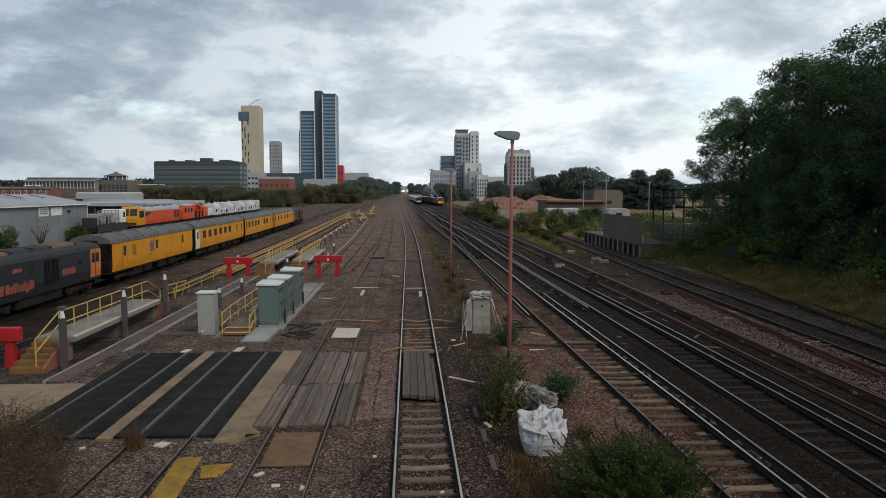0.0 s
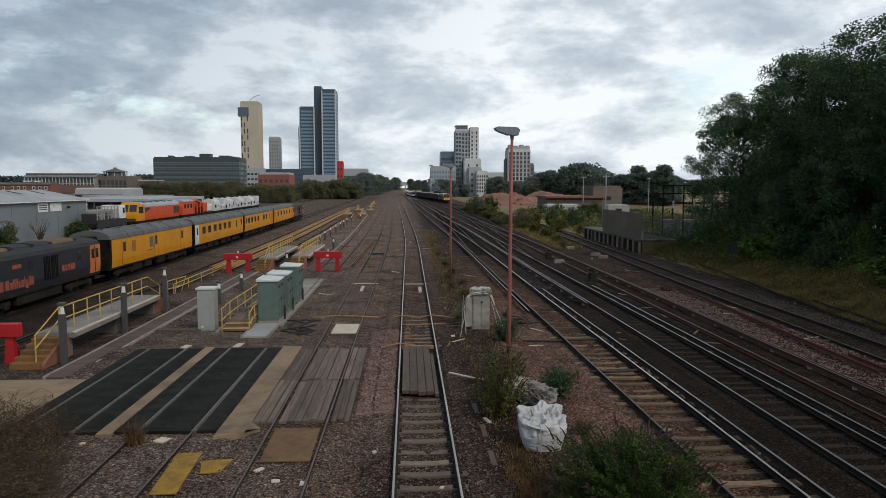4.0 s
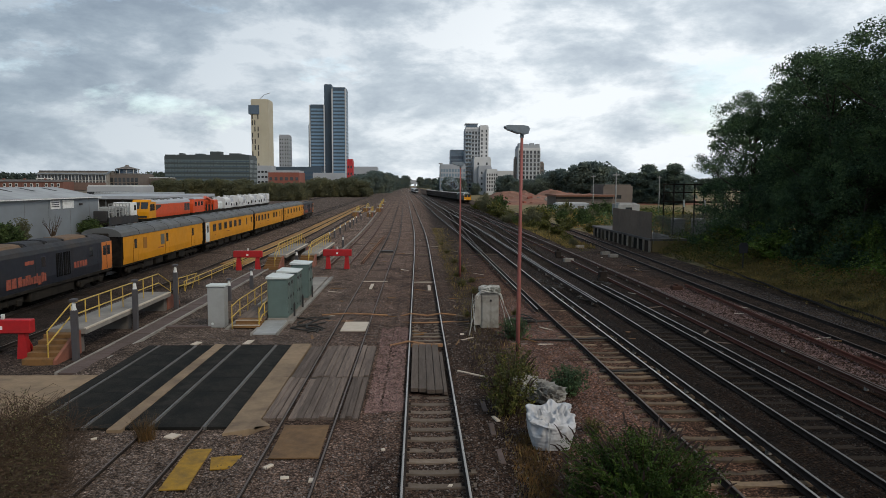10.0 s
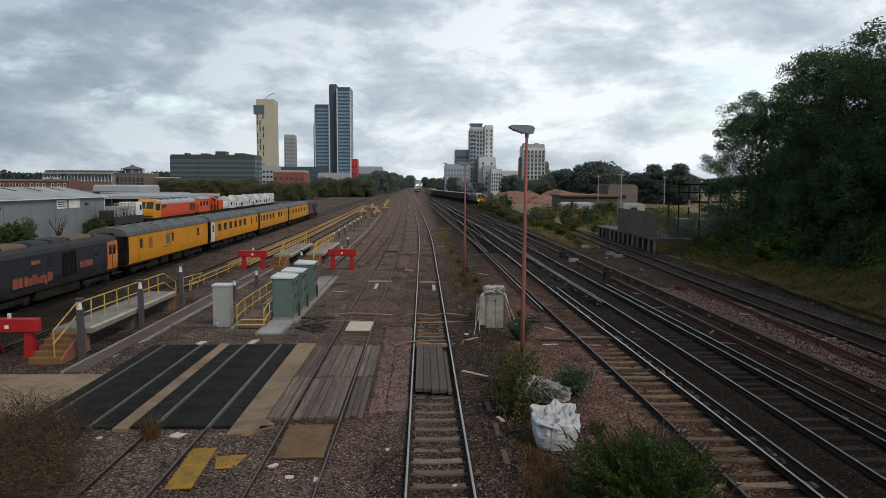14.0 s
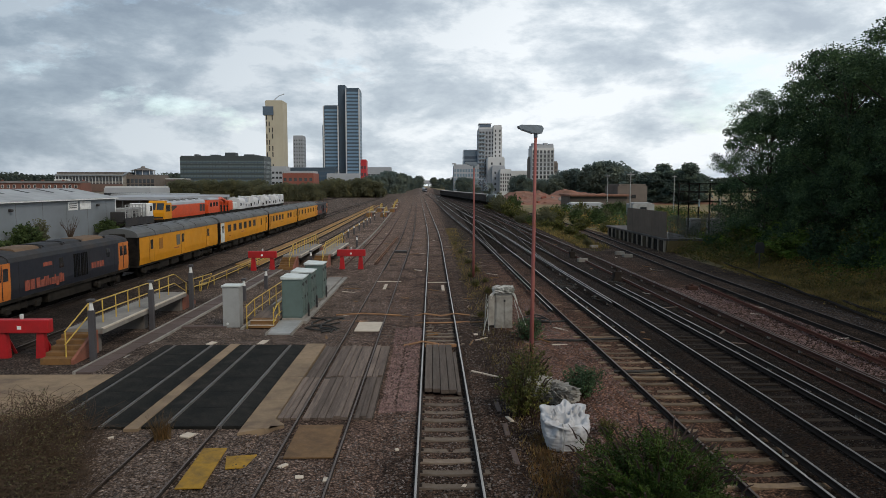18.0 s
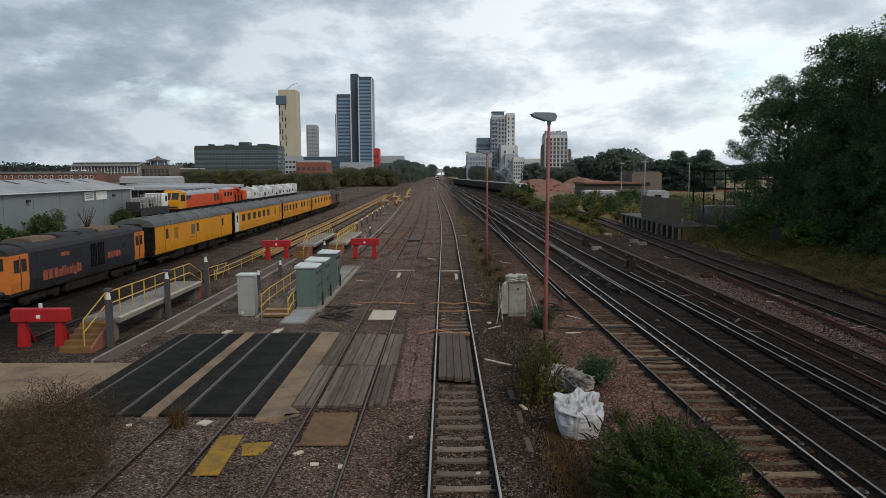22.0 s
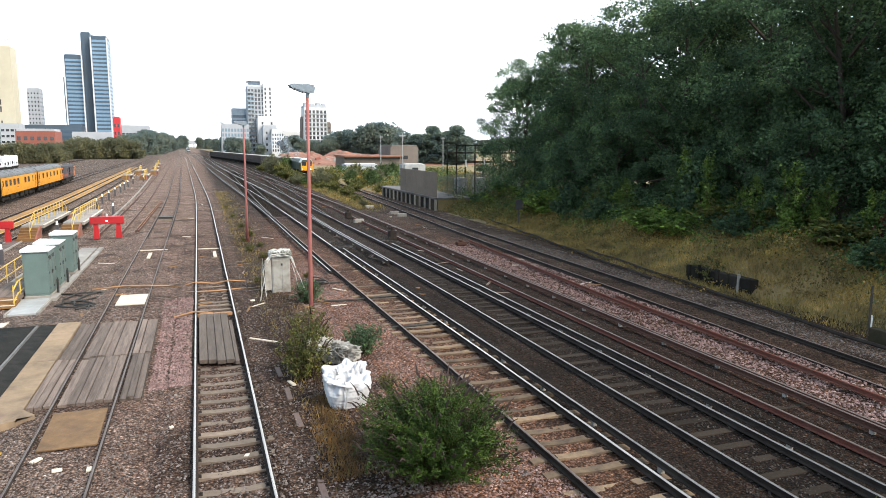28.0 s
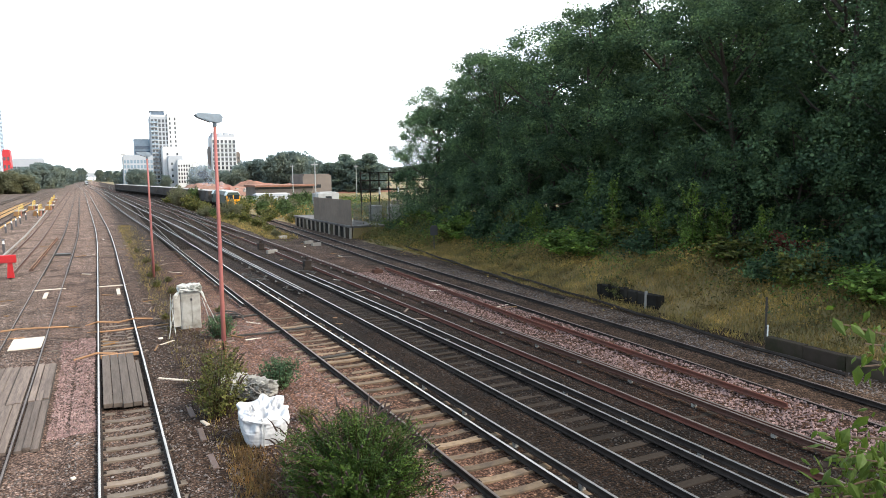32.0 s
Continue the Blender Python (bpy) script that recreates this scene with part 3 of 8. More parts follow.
GOODS_Y, GOODS_X = smooth_line([(-40, 17.2), (5, 18.45), (13, 18.95), (20, 19.35), (27, 19.5), (34, 19.62), (42, 19.8), (52, 20.1), (64, 20.65), (80, 21.35), (100, 22.1), (115, 22.8), (140, 23.7), (165, 23.3), (200, 21.9), (250, 18.6), (300, 14.9), (350, 11.0), (390, 8.2), (416, 6.8), (470, 7.0), (550, 8.2), (700, 10.4), (1700, 25.0)])
UP_Y, UP_X = smooth_line([(-40, 7.9), (20, 7.9), (30, 7.7), (46, 7.5), (71, 7.3), (105, 6.75), (150, 6.3), (230, 6.1), (1700, 6.1)])
DOWN_Y, DOWN_X = smooth_line([(-40, 11.48), (34, 11.48), (40, 11.38), (46, 11.22), (65, 10.85), (78, 10.65), (110, 10.55), (150, 10.2), (230, 9.9), (1700, 9.9)])
LOOP_Y, LOOP_X = smooth_line([(-40, 14.75), (43, 14.77), (71, 14.6), (87, 14.5), (150, 14.3), (230, 13.9), (1700, 13.9)])


def main_up(y):
    return float(np.interp(y, UP_Y, UP_X)) + bend(y)


def main_down(y):
    return float(np.interp(y, DOWN_Y, DOWN_X)) + bend(y)


def loop_line(y):
    return float(np.interp(y, LOOP_Y, LOOP_X)) + bend(y)


def beside(line, d):
    return lambda y: line(y) + d


def goods(y):
    return float(np.interp(y, GOODS_Y, GOODS_X))


def bank_height(x, y):
    """The lie of the land beside the line."""
    z = -0.3
    if x > 22.6:
        foot = 23.2 + max(0.0, (y - 35)) * 0.09
        k = min(max((x - foot) / 10.0, 0), 1)
        fade = min(max((82 - y) / 20.0, 0), 1) if y > 0 else 1
        z += (3 * k * k - 2 * k ** 3) * 3.0 * fade
        if x > foot + 10:
            z += min((x - foot - 10) * 0.03, 1.2) * fade
        if 21 < y < 34 and x > 24.3:
            z += 0.9 * math.exp(-((y - 27.7) / 2.5) ** 4) * min((x - 24.3) / 0.5, 1) * min(max((32 - x) / 6, 0), 1)
        if y > 62:
            z += min(max((x - 24) / 4.0, 0), 1) * (1 - fade) * 0.6
    return z


def sheet(name, xs, ys, height, mats, label, category):
    vs = [(x, y, height(x, y)) for y in ys for x in xs]
    nx = len(xs)
    fs = [(j * nx + i, j * nx + i + 1, (j + 1) * nx + i + 1, (j + 1) * nx + i) for j in range(len(ys) - 1) for i in range(nx - 1)]
    return solid(name, np_mesh(name, np.array(vs), np.array(fs), mats), mats, label, category, kind="structure", smooth=True)


gx = [-2500, -1500, -900, -500, -300, -200, -140, -100, -70, -50, -40, -32, -28] + [22 + 0.75 * i for i in range(50)] + [62, 68, 76, 90, 120, 180, 260, 400, 700, 1300, 2500]
gy = [-300, -120, -60, -30, -15] + [-5 + 1.5 * i for i in range(66)] + [100, 115, 135, 160, 200, 260, 350, 500, 700, 1000, 1500, 2400, 4000]
rough = lambda x, y: 0.10 * noise.noise((x * 0.6, y * 0.6, 0)) + 0.22 * noise.noise((x * 0.17, y * 0.17, 3))
sheet("ground", gx, gy, lambda x, y: bank_height(x, y) + (rough(x, y) if x > 25 and y < 90 else 0.0), MAT_GRASS_SOIL, "dry grass and earth beside the railway", "ground")


def bed_z(x, y):
    z = -0.20
    for c in (0.4, -3.1, main_up(y), 11.48, 14.77, 19.4):
        d = abs(x - c)
        if d < 0.72:
            z -= 0.03 if c < 14 else -0.01
        elif 0.85 < d < 1.5:
            z += 0.065 if c < 1 else (-0.025 if c < 9 else 0.02)
    if -12.5 < x < -4.75 and 15.5 < y < 30.5:
        z += 0.12 * min((y - 15.5) / 2.5, 1, (30.5 - y) / 1.2)
    for c, y0, y1 in ((-3.1, -20, 56), (-6.7, -20, 18.9)):
        if abs(x - c) < 1.7 and y0 < y < y1:
            z = max(z, -0.2 + 0.1 * min(1.0, (1.7 - abs(x - c)) / 0.5))
    if 5.0 < x < 6.2 or 9.6 < x < 10.2:
        z -= 0.05
    if 17.0 < x < 18.8 and y < 40:
        z += 0.10 * math.sin((x - 17.0) / 1.8 * math.pi)
    return z + 0.03 * noise.noise((x * 1.3, y * 1.3, 7)) + 0.015 * noise.noise((x * 5, y * 5, 1))


bx = [-30 + 0.5 * i for i in range(34)] + [-13 + 0.25 * i for i in range(150)]
by = [-8 + 0.6 * i for i in range(20)] + [4 + 0.35 * i for i in range(120)] + [46 + 1.2 * i for i in range(20)]
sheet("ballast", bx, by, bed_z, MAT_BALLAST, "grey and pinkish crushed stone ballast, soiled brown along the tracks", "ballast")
fy = [68.8, 75, 82, 90, 100, 110, 130, 160, 200, 300, 450, 700, 1100, 1700]
fx = [-66, -48, -38, -30, -26, -20, -14, -8, -4, 0, 4, 8, 12, 16, 20, 24, 28]
vs = [(x + bend(y) + (max(0, x - 14) * 0.35 * min((y - 68.8) / 70, 1) if y > 68.8 else 0), y, -0.2) for y in fy for x in fx]
fs = [(j * len(fx) + i, j * len(fx) + i + 1, (j + 1) * len(fx) + i + 1, (j + 1) * len(fx) + i) for j in range(len(fy) - 1) for i in range(len(fx) - 1)]
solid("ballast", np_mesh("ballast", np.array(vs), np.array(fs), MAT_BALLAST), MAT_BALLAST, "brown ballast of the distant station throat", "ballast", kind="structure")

RAIL = [(-0.07, -0.16), (0.07, -0.16), (0.07, -0.145), (0.012, -0.12), (0.012, -0.045), (0.036, -0.035), (0.036, -0.012), (0.019, 0.0), (-0.019, 0.0), (-0.036, -0.012), (-0.036, -0.035), (-0.012, -0.045), (-0.012, -0.12), (-0.07, -0.145)]


def rail_shape(centre, offset, ys, z=0.0):
    """A rail section swept along the line; its head is the second material."""
    b = Builder()
    n = len(RAIL)
    vs = []
    for i, y in enumerate(ys):
        ya, yb = ys[max(i - 1, 0)], ys[min(i + 1, len(ys) - 1)]
        slope = (centre(yb) - centre(ya)) / (yb - ya)
        k = math.sqrt(1 + slope * slope)
        for px_, pz in RAIL:
            o = offset + px_
            vs.append((centre(y) + o / k, y - o * slope / k, pz + z))
    fs, ms = [], []
    for j in range(len(ys) - 1):
        for i in range(n):
            i2 = (i + 1) % n
            fs.append((j * n + i, j * n + i2, (j + 1) * n + i2, (j + 1) * n + i))
            ms.append(1 if i in (7, 8) else 0)
    fs += [tuple(range(n))[::-1], tuple(range((len(ys) - 1) * n, len(ys) * n))]
    ms += [0, 0]
    b.v, b.f, b.m = vs, fs, ms
    return b


def line_ys(y0, y1):
    ys = [y0]
    marks = [y for y in list(range(-20, 200, 10)) + list(range(200, 400, 40)) + [450, 550, 700, 900, 1200, 1700]]
    return ys + [y for y in marks if y0 + 1 < y < y1 - 1] + [y1]


def sleeper_mesh(mat, wood):
    b = Builder()
    if wood:
        b.box(-1.3, 1.3, -0.125, 0.125, -0.13, 0.0, 0.012)
    else:
        b.prism([(-1.25, -0.16), (1.25, -0.16), (1.25, -0.015), (1.0, 0.0), (0.5, 0.0), (0.3, -0.02), (-0.3, -0.02), (-0.5, 0.0), (-1.0, 0.0), (-1.25, -0.015)], -0.12, 0.12)
    for s in (-0.75, 0.75):
        b.box(s - 0.14, s + 0.14, -0.07, 0.07, 0.0, 0.012, mi=1)
        for q in (-0.1, 0.1):
            b.box(s + q - 0.022, s + q + 0.022, -0.03, 0.03, 0.012, 0.04, mi=1)
    return b.mesh("sleeper", [mat, MAT_RAILWEB])


SLEEPERS = {"c": sleeper_mesh(MAT_SLEEPER_C, False), "w": sleeper_mesh(MAT_SLEEPER_W, True), "p": sleeper_mesh(MAT_SLEEPER_P, False)}


def track(name, label, centre, y0, y1, kind, heads, web, near=48.0, step=0.75, z_s=-0.165, skip=(), near_head=None, sink=(-0.03, 0.006), half=0.753):
    """A line of rails on single sleepers, which sink into the ballast further out. skip: stretches with no sleeper in sight."""
    t = thing(name, label, "railway track", kind="structure")
    ys = line_ys(y0, y1)
    for s in (-half, half):
        part("rail", rail_shape(centre, s, ys), [web, near_head if near_head and s < 0 else heads], t)
    rng = random.Random(len(label) * 7)
    y = max(y0, 6.0) + 0.3
    while y < min(y1, near):
        if not any(a < y < b for a, b in skip):
            part("sleeper", SLEEPERS[kind], None, t, m=pose(centre(y) + rng.uniform(-0.02, 0.02), y, z_s + rng.uniform(*sink) - 0.1 * min(max((y - 30) / 18, 0), 1), 0, 0, rng.uniform(-0.7, 0.7)))
        y += step * rng.uniform(0.97, 1.03)
    return t


def straight(x):
    return lambda y: x + bend(y)


track("track_1", "single line with polished rails on concrete sleepers", straight(0.4), -20, 1700, "c", MAT_BRIGHTHEAD, MAT_RAILWEB, skip=((22.2, 29.0),), z_s=-0.165, sink=(-0.045, 0.006))
track("track_2", "siding line with rust-brown rails half sunk in ballast", straight(-3.1), -20, 1200, "c", MAT_DULLHEAD, MAT_RAILWEB, skip=((-20.0, 30.0),), z_s=-0.1, sink=(-0.06, 0.012))
track("track_3", "old siding with rusty rails leading to the crossing panels", straight(-6.7), -20, 18.8, "c", MAT_DULLHEAD, MAT_RAILWEB, z_s=-0.21)
track("track_4", "siding behind a red buffer stop", straight(-6.6), 56.3, 700, "c", MAT_DULLHEAD, MAT_RUST, near=56.5, z_s=-0.19)
track("track_5", "yard siding behind a red buffer stop", straight(-13.6), 56.3, 600, "w", MAT_DULLHEAD, MAT_RAILWEB, near=56.5, z_s=-0.19)
track("track_6", "yard siding beside the loading platforms", straight(-16.4), 27.8, 600, "w", MAT_DULLHEAD, MAT_RAILWEB, near=45, z_s=-0.19)
track("track_7", "siding on which the yellow train stands", straight(-22.0), -20, 700, "w", MAT_DULLHEAD, MAT_RAILWEB, near=12, z_s=-0.19)
track("track_8", "main line with polished rails on pale worn sleepers", main_up, -20, 1700, "p", MAT_BRIGHTHEAD, MAT_RAILWEB, half=0.81, z_s=-0.16, sink=(-0.058, 0.012), near_head=MAT_DULLHEAD)
track("track_9", "main line with polished rails on dark timber sleepers", main_down, -20, 1700, "w", MAT_RAILHEAD, MAT_RAILWEB, half=0.8, z_s=-0.188, sink=(-0.04, 0.01))
track("track_10", "goods loop with rust-red rails", loop_line, -20, 1700, "w", MAT_DULLHEAD, MAT_REDRUST, half=0.82, z_s=-0.195)
track("track_11", "goods line with dark rails", goods, -20, 1200, "w", MAT_DULLHEAD, MAT_RAILWEB, half=0.83, near=56, z_s=-0.205)
track("track_12", "far yard line under the orange track machines", straight(-44.0), 60, 420, "w", MAT_DULLHEAD, MAT_RAILWEB, near=12, z_s=-0.19)


def conductor(name, label, centre, y0, y1, head, web):
    t = thing(name, label, "conductor rail", kind="structure")
    part("conductor_bar", rail_shape(centre, 0.0, line_ys(y0, y1), 0.09), [web, head], t)
    pot = Builder().box(-0.06, 0.06, -0.06, 0.06, -0.22, -0.07, 0.01).mesh("insulator", MAT_CONC)
    y = max(y0, 8) + 1.0
    while y < min(y1, 60):
        part("insulator", pot, None, t, m=pose(centre(y), y, 0))
        y += 2.7
    return t


conductor("conductor_rail_1", "dark third rail with a shiny top that ends beyond the relay case", beside(main_up, 1.2), -20, 44.5, MAT_RAILHEAD, MAT_RAILWEB)
conductor("conductor_rail_2", "dark third rail beside the timber-sleepered line", beside(main_down, 1.14), -20, 46, MAT_RAILHEAD, MAT_RAILWEB)
conductor("conductor_rail_3", "rust-red third rail of the goods loop", beside(loop_line, 0.45), -20, 300, MAT_DULLHEAD, MAT_RUST)
conductor("conductor_rail_4", "third rail that begins beyond the relay case", beside(main_up, -1.2), 36.5, 900, MAT_RAILHEAD, MAT_RAILWEB)
conductor("conductor_rail_5", "third rail that takes over on the other side of the main line", beside(main_down, -1.16), 38.7, 900, MAT_RAILHEAD, MAT_RAILWEB)


def crossover(name, line0, line1, y0, y1):
    def c(y):
        k = min(max((y - y0) / (y1 - y0), 0), 1)
        s = 0.12
        e = k * k / (2 * s * (1 - s)) if k < s else ((k - s / 2) / (1 - s) if k < 1 - s else 1 - (1 - k) ** 2 / (2 * s * (1 - s)))
        return line0(y) + (line1(y) - line0(y)) * e
    t = thing(name, "crossover rails between two running lines", "railway track", kind="structure")
    ys = [y0 + (y1 - y0) * i / 14 for i in range(15)]
    for s in (-0.72, 0.72):
        part("rail", rail_shape(c, s, ys, 0.004), [MAT_RAILWEB, MAT_DULLHEAD], t)
    b = Builder()
    for i in range(int((y1 - y0) / 0.7)):
        y = y0 + 0.35 + 0.7 * i
        b.box(c(y) - 1.5, c(y) + 1.5, y - 0.11, y + 0.11, -0.3, -0.162)
    part("timber_bed", b, MAT_SLEEPER_W, t, kind="stuff")


crossover("crossover_1", main_up, main_down, 70, 190)
crossover("crossover_2", main_down, loop_line, 58, 150)
crossover("crossover_3", loop_line, beside(loop_line, 4.2), 88, 230)

# spare rails lying between the goods loop and the goods line
for k, (xa, ya, xb, yb) in enumerate(((17.0, 23.8, 18.1, 46.0), (17.15, 12.8, 17.6, 26.5))):
    b = rail_shape(lambda y: xa + (xb - xa) * (y - ya) / (yb - ya), 0.0, [ya, (ya + yb) / 2, yb], 0.09)
    solid("spare_rail", b, [MAT_REDRUST, MAT_REDRUST], "rust-red spare rail lying on fresh pink ballast", "rail", group="spare rails")
for k, (xa, ya, xb, yb) in enumerate(((-4.95, 60, -4.55, 92), (-4.75, 60, -4.4, 90))):
    b = rail_shape(lambda y: xa + (xb - xa) * (y - ya) / (yb - ya), 0.0, [ya, (ya + yb) / 2, yb], -0.03)
    solid("spare_rail", b, [MAT_RUST, MAT_ORANGECABLE], "orange-rusted spare rail lying beside the siding", "rail", group="spare rails by the siding")


# ---- the road crossing ----
MAT_DULLSTEEL = worn("dull_steel", (0.2, 0.19, 0.18), (0.09, 0.085, 0.08), 14, 3.0, 0.55, 0.6, 0.1, dirty=0.6, stretch=(1, 0.4, 1))
crossing = thing("crossing_surface", "black rubber crossing panels between tan concrete strips", "level crossing", kind="structure")
ROWS = [18.9 + 1.65 * i for i in range(7)]
for xa, xb in ((-11.2, -10.83), (-10.66, -9.32), (-9.15, -8.52), (-8.08, -7.53), (-7.36, -6.02), (-5.85, -5.3)):
    me = Builder().box(xa, xb, 0.002, 1.648, -0.16, 0.0, 0.004).mesh("panel", MAT_RUBBER)
    for y in ROWS[:-1]:
        part("panel", me, None, crossing, m=pose(0, y, 0.0015 * math.sin(y * 7 + xa)))
for xa, xb in ((-8.5, -8.1), (-5.28, -4.5)):
    n = 4
    for i in range(n):
        y0 = 18.7 + i * 10.3 / n
        part("concrete_strip", Builder().box(xa, xb, y0, y0 + 10.3 / n - 0.012, -0.2, 0.006, 0.008), MAT_TAN, crossing)
part("concrete_strip", Builder().prism([(-5.27, 18.35), (-4.15, 18.95), (-4.15, 19.05), (-4.52, 19.55), (-4.52, 18.69), (-5.27, 18.69)], -0.2, 0.004, axis="z"), MAT_TAN, crossing)
for x in (-10.745, -9.235, -7.445, -5.935):
    part("flush_rail", Builder().box(x - 0.03, x + 0.03, 18.9, 28.8, -0.15, 0.004), MAT_DULLSTEEL, crossing)
    for s in (-1, 1):
        part("rubber_seal", Builder().box(x + s * 0.055 - 0.02, x + s * 0.055 + 0.02, 18.92, 28.78, -0.15, -0.02), MAT_DARKCONC, crossing)

road = thing("access_road", "tan concrete access road slabs", "road", kind="structure")
for xa, xb, ya, yb in ((-30, -16.0, 20.0, 21.95), (-30, -16.0, 21.97, 24.4), (-15.98, -11.24, 19.9, 21.6), (-15.98, -11.24, 21.62, 24.3)):
    part("slab", Builder().box(xa, xb, ya, yb, -0.25, 0.0, 0.015), MAT_TAN, road)

MAT_MUD = worn("trodden_soil", (0.05, 0.038, 0.03), (0.03, 0.023, 0.019), 9, 1.5, 0.97, bump=0.5)
timber = thing("timber_crossing", "weathered grey timber planks laid over the siding", "track crossing", kind="structure")
for y0, y1 in ((19.6, 23.9), (23.95, 28.7)):
    rng = random.Random(int(y0 * 10))
    for xa, xb, n in ((-4.46, -3.92, 3), (-3.76, -2.44, 6), (-2.28, -1.72, 3)):
        w = (xb - xa) / n
        for i in range(n):
            e0, e1 = rng.uniform(-0.25, 0.12), rng.uniform(-0.25, 0.2)
            part("plank", Builder().box(xa + i * w + 0.008, xa + (i + 1) * w - 0.008, y0 + max(e0, 0), y1 + min(e1, 0), -0.12, -0.004 + rng.uniform(-0.03, 0.012), 0.006), MAT_PLANK, timber, m=pose(0, 0, 0, 0, 0, rng.uniform(-0.05, 0.05)))
for xa, xb in ((-4.46, -3.92), (-3.76, -2.44), (-2.28, -1.72)):
    part("packing", Builder().box(xa, xb, 19.75, 28.55, -0.2, -0.05, 0.01), MAT_MUD, timber, "dark trodden soil between the planks")
walkway = thing("foot_crossing", "dark timber boards between the rails of the single line", "track crossing", kind="structure")
for i, (x0, y0, y1) in enumerate(((-0.24, 22.5, 28.85), (0.03, 22.45, 28.85), (0.30, 22.3, 28.85), (0.57, 22.32, 28.8), (0.84, 22.15, 27.6))):
    part("board", Builder().box(x0, x0 + (0.255 if i < 4 else 0.13), y0, y1, -0.15, -0.01 - 0.02 * (i == 4), 0.012), MAT_DARKPLANK, walkway)
part("end_batten", Builder().box(-0.3, 1.05, 28.95, 29.07, -0.16, -0.03, 0.01), MAT_ORANGECABLE, walkway)

lids = thing("cable_trough", "line of brown-grey concrete cable trough lids", "cable trough", kind="structure")
for i in range(36):
    y = 25.0 + i * 0.96
    part("lid", Builder().box(-0.4, 0.4, 0.01, 0.95, -0.25, -0.12, 0.012), MAT_LIDS, lids, m=pose(-12.6 + 0.02 * math.sin(i * 5), y, 0.01 * math.sin(i * 3.1), 0, 0, 0.3 * math.sin(i * 2.7)))
for s in (-0.47, 0.47):
    part("kerb", Builder().box(s - 0.045, s + 0.045, 0, 34.8, -0.25, -0.09, 0.01), MAT_CONC, lids, m=pose(-12.6, 25.0, 0))
lids2 = thing("cable_trough", "short cross run of concrete cable trough lids", "cable trough", kind="structure")
for i in range(4):
    part("lid", Builder().box(0.01, 0.55, -0.18, 0.18, -0.25, -0.12, 0.012), MAT_LIDS, lids2, m=pose(-12.2 + 0.57 * i, 33.4, 0.01 * math.sin(i * 3.1)))


# ---- yard furniture ----
def platform(length, label):
    """A low loading platform on piers with steps at both ends and a yellow handrail; origin at the foot of the near steps, deck 0.92 high, 1.5 wide."""
    t = thing("loading_platform", label, "platform", group="loading platforms")
    top, n = 0.92, 5
    part("deck", Builder().box(-1.5, 0, 2.0, 2.0 + length, top - 0.24, top, 0.02), MAT_CONC, t)
    part("edge_strip", Builder().box(-0.12, 0.006, 2.05, 1.95 + length, top - 0.05, top + 0.006), MAT_PALEBOARD, t, "pale worn edge")
    k = max(2, int(length / 4.5))
    for i in range(k + 1):
        y = 2.15 + (length - 0.3) * i / k
        part("pier", Builder().box(-1.4, -0.25, y - 0.22, y + 0.22, -0.4, top - 0.24, 0.015), MAT_DARKCONC, t)
    for end, s, o in (("near", 1, 0.0), ("far", -1, 4.0 + length)):
        for i in range(n):
            h = top * (i + 1) / (n + 1)
            a, b = o + s * (0.4 * i), o + s * (0.4 * i + 0.42)
            part("step", Builder().box(-1.5, -0.35, min(a, b), max(a, b), h - 0.16 if i else -0.3, h, 0.012), MAT_STEP, t, "brown timber step")
        part("step_wall", Builder().prism([(o + s * 0.0, -0.3), (o + s * 2.0, -0.3), (o + s * 2.0, top - 0.06), (o + s * 1.6, top - 0.1), (o + s * 0.0, 0.1)], -0.32, -0.2, axis="x"), MAT_BRICKWALL, t, "red brick side of the steps")
    x = -0.62
    post = [(0.25, top / 6, 1.0)] + [(2.1 + i * 1.25, top, 0.98) for i in range(int((length - 0.2) / 1.25) + 1)] + [(length + 3.7, top / 6, 1.0)]
    for y, z, h in post:
        part("handrail_post", Builder().tube((x, y, z - 0.05), (x, y, z + h), 0.028, 6), MAT_YELLOW, t)
    for h in (0.5, 1.0):
        pts = [(x, 0.2, top / 6 + h), (x, 2.1, top + h), (x, length + 1.9, top + h), (x, length + 3.8, top / 6 + h)]
        part("handrail", Builder().path(pts, 0.03, 6), MAT_YELLOW, t)
    return t


MAT_BRICKWALL = worn("brick_steps", (0.27, 0.1, 0.065), (0.2, 0.075, 0.05), 12, 1.5, 0.9, dirty=0.4)
plat = platform(9.8, "grey concrete loading platform with yellow handrail and brown steps")
plat.matrix_basis = pose(-13.55, 26.4, -0.12)
plat_b = platform(11.5, "grey concrete loading platform beside a buffer stop, yellow handrail")
plat_b.matrix_basis = pose(-8.5, 57.6, -0.12)
copy_thing(plat_b, pose(-11.0, 56.2, -0.12))
far_plat = platform(7.0, "distant yellow-railed loading platform in the yard")
far_plat.matrix_basis = pose(-9.6, 150, -0.12)
copy_thing(far_plat, pose(-12.8, 150, -0.12))
copy_thing(far_plat, pose(-10.4, 205, -0.12))
copy_thing(far_plat, pose(-9.2, 176, -0.12))
copy_thing(far_plat, pose(-12.6, 178, -0.12))
copy_thing(far_plat, pose(-11.4, 236, -0.12))


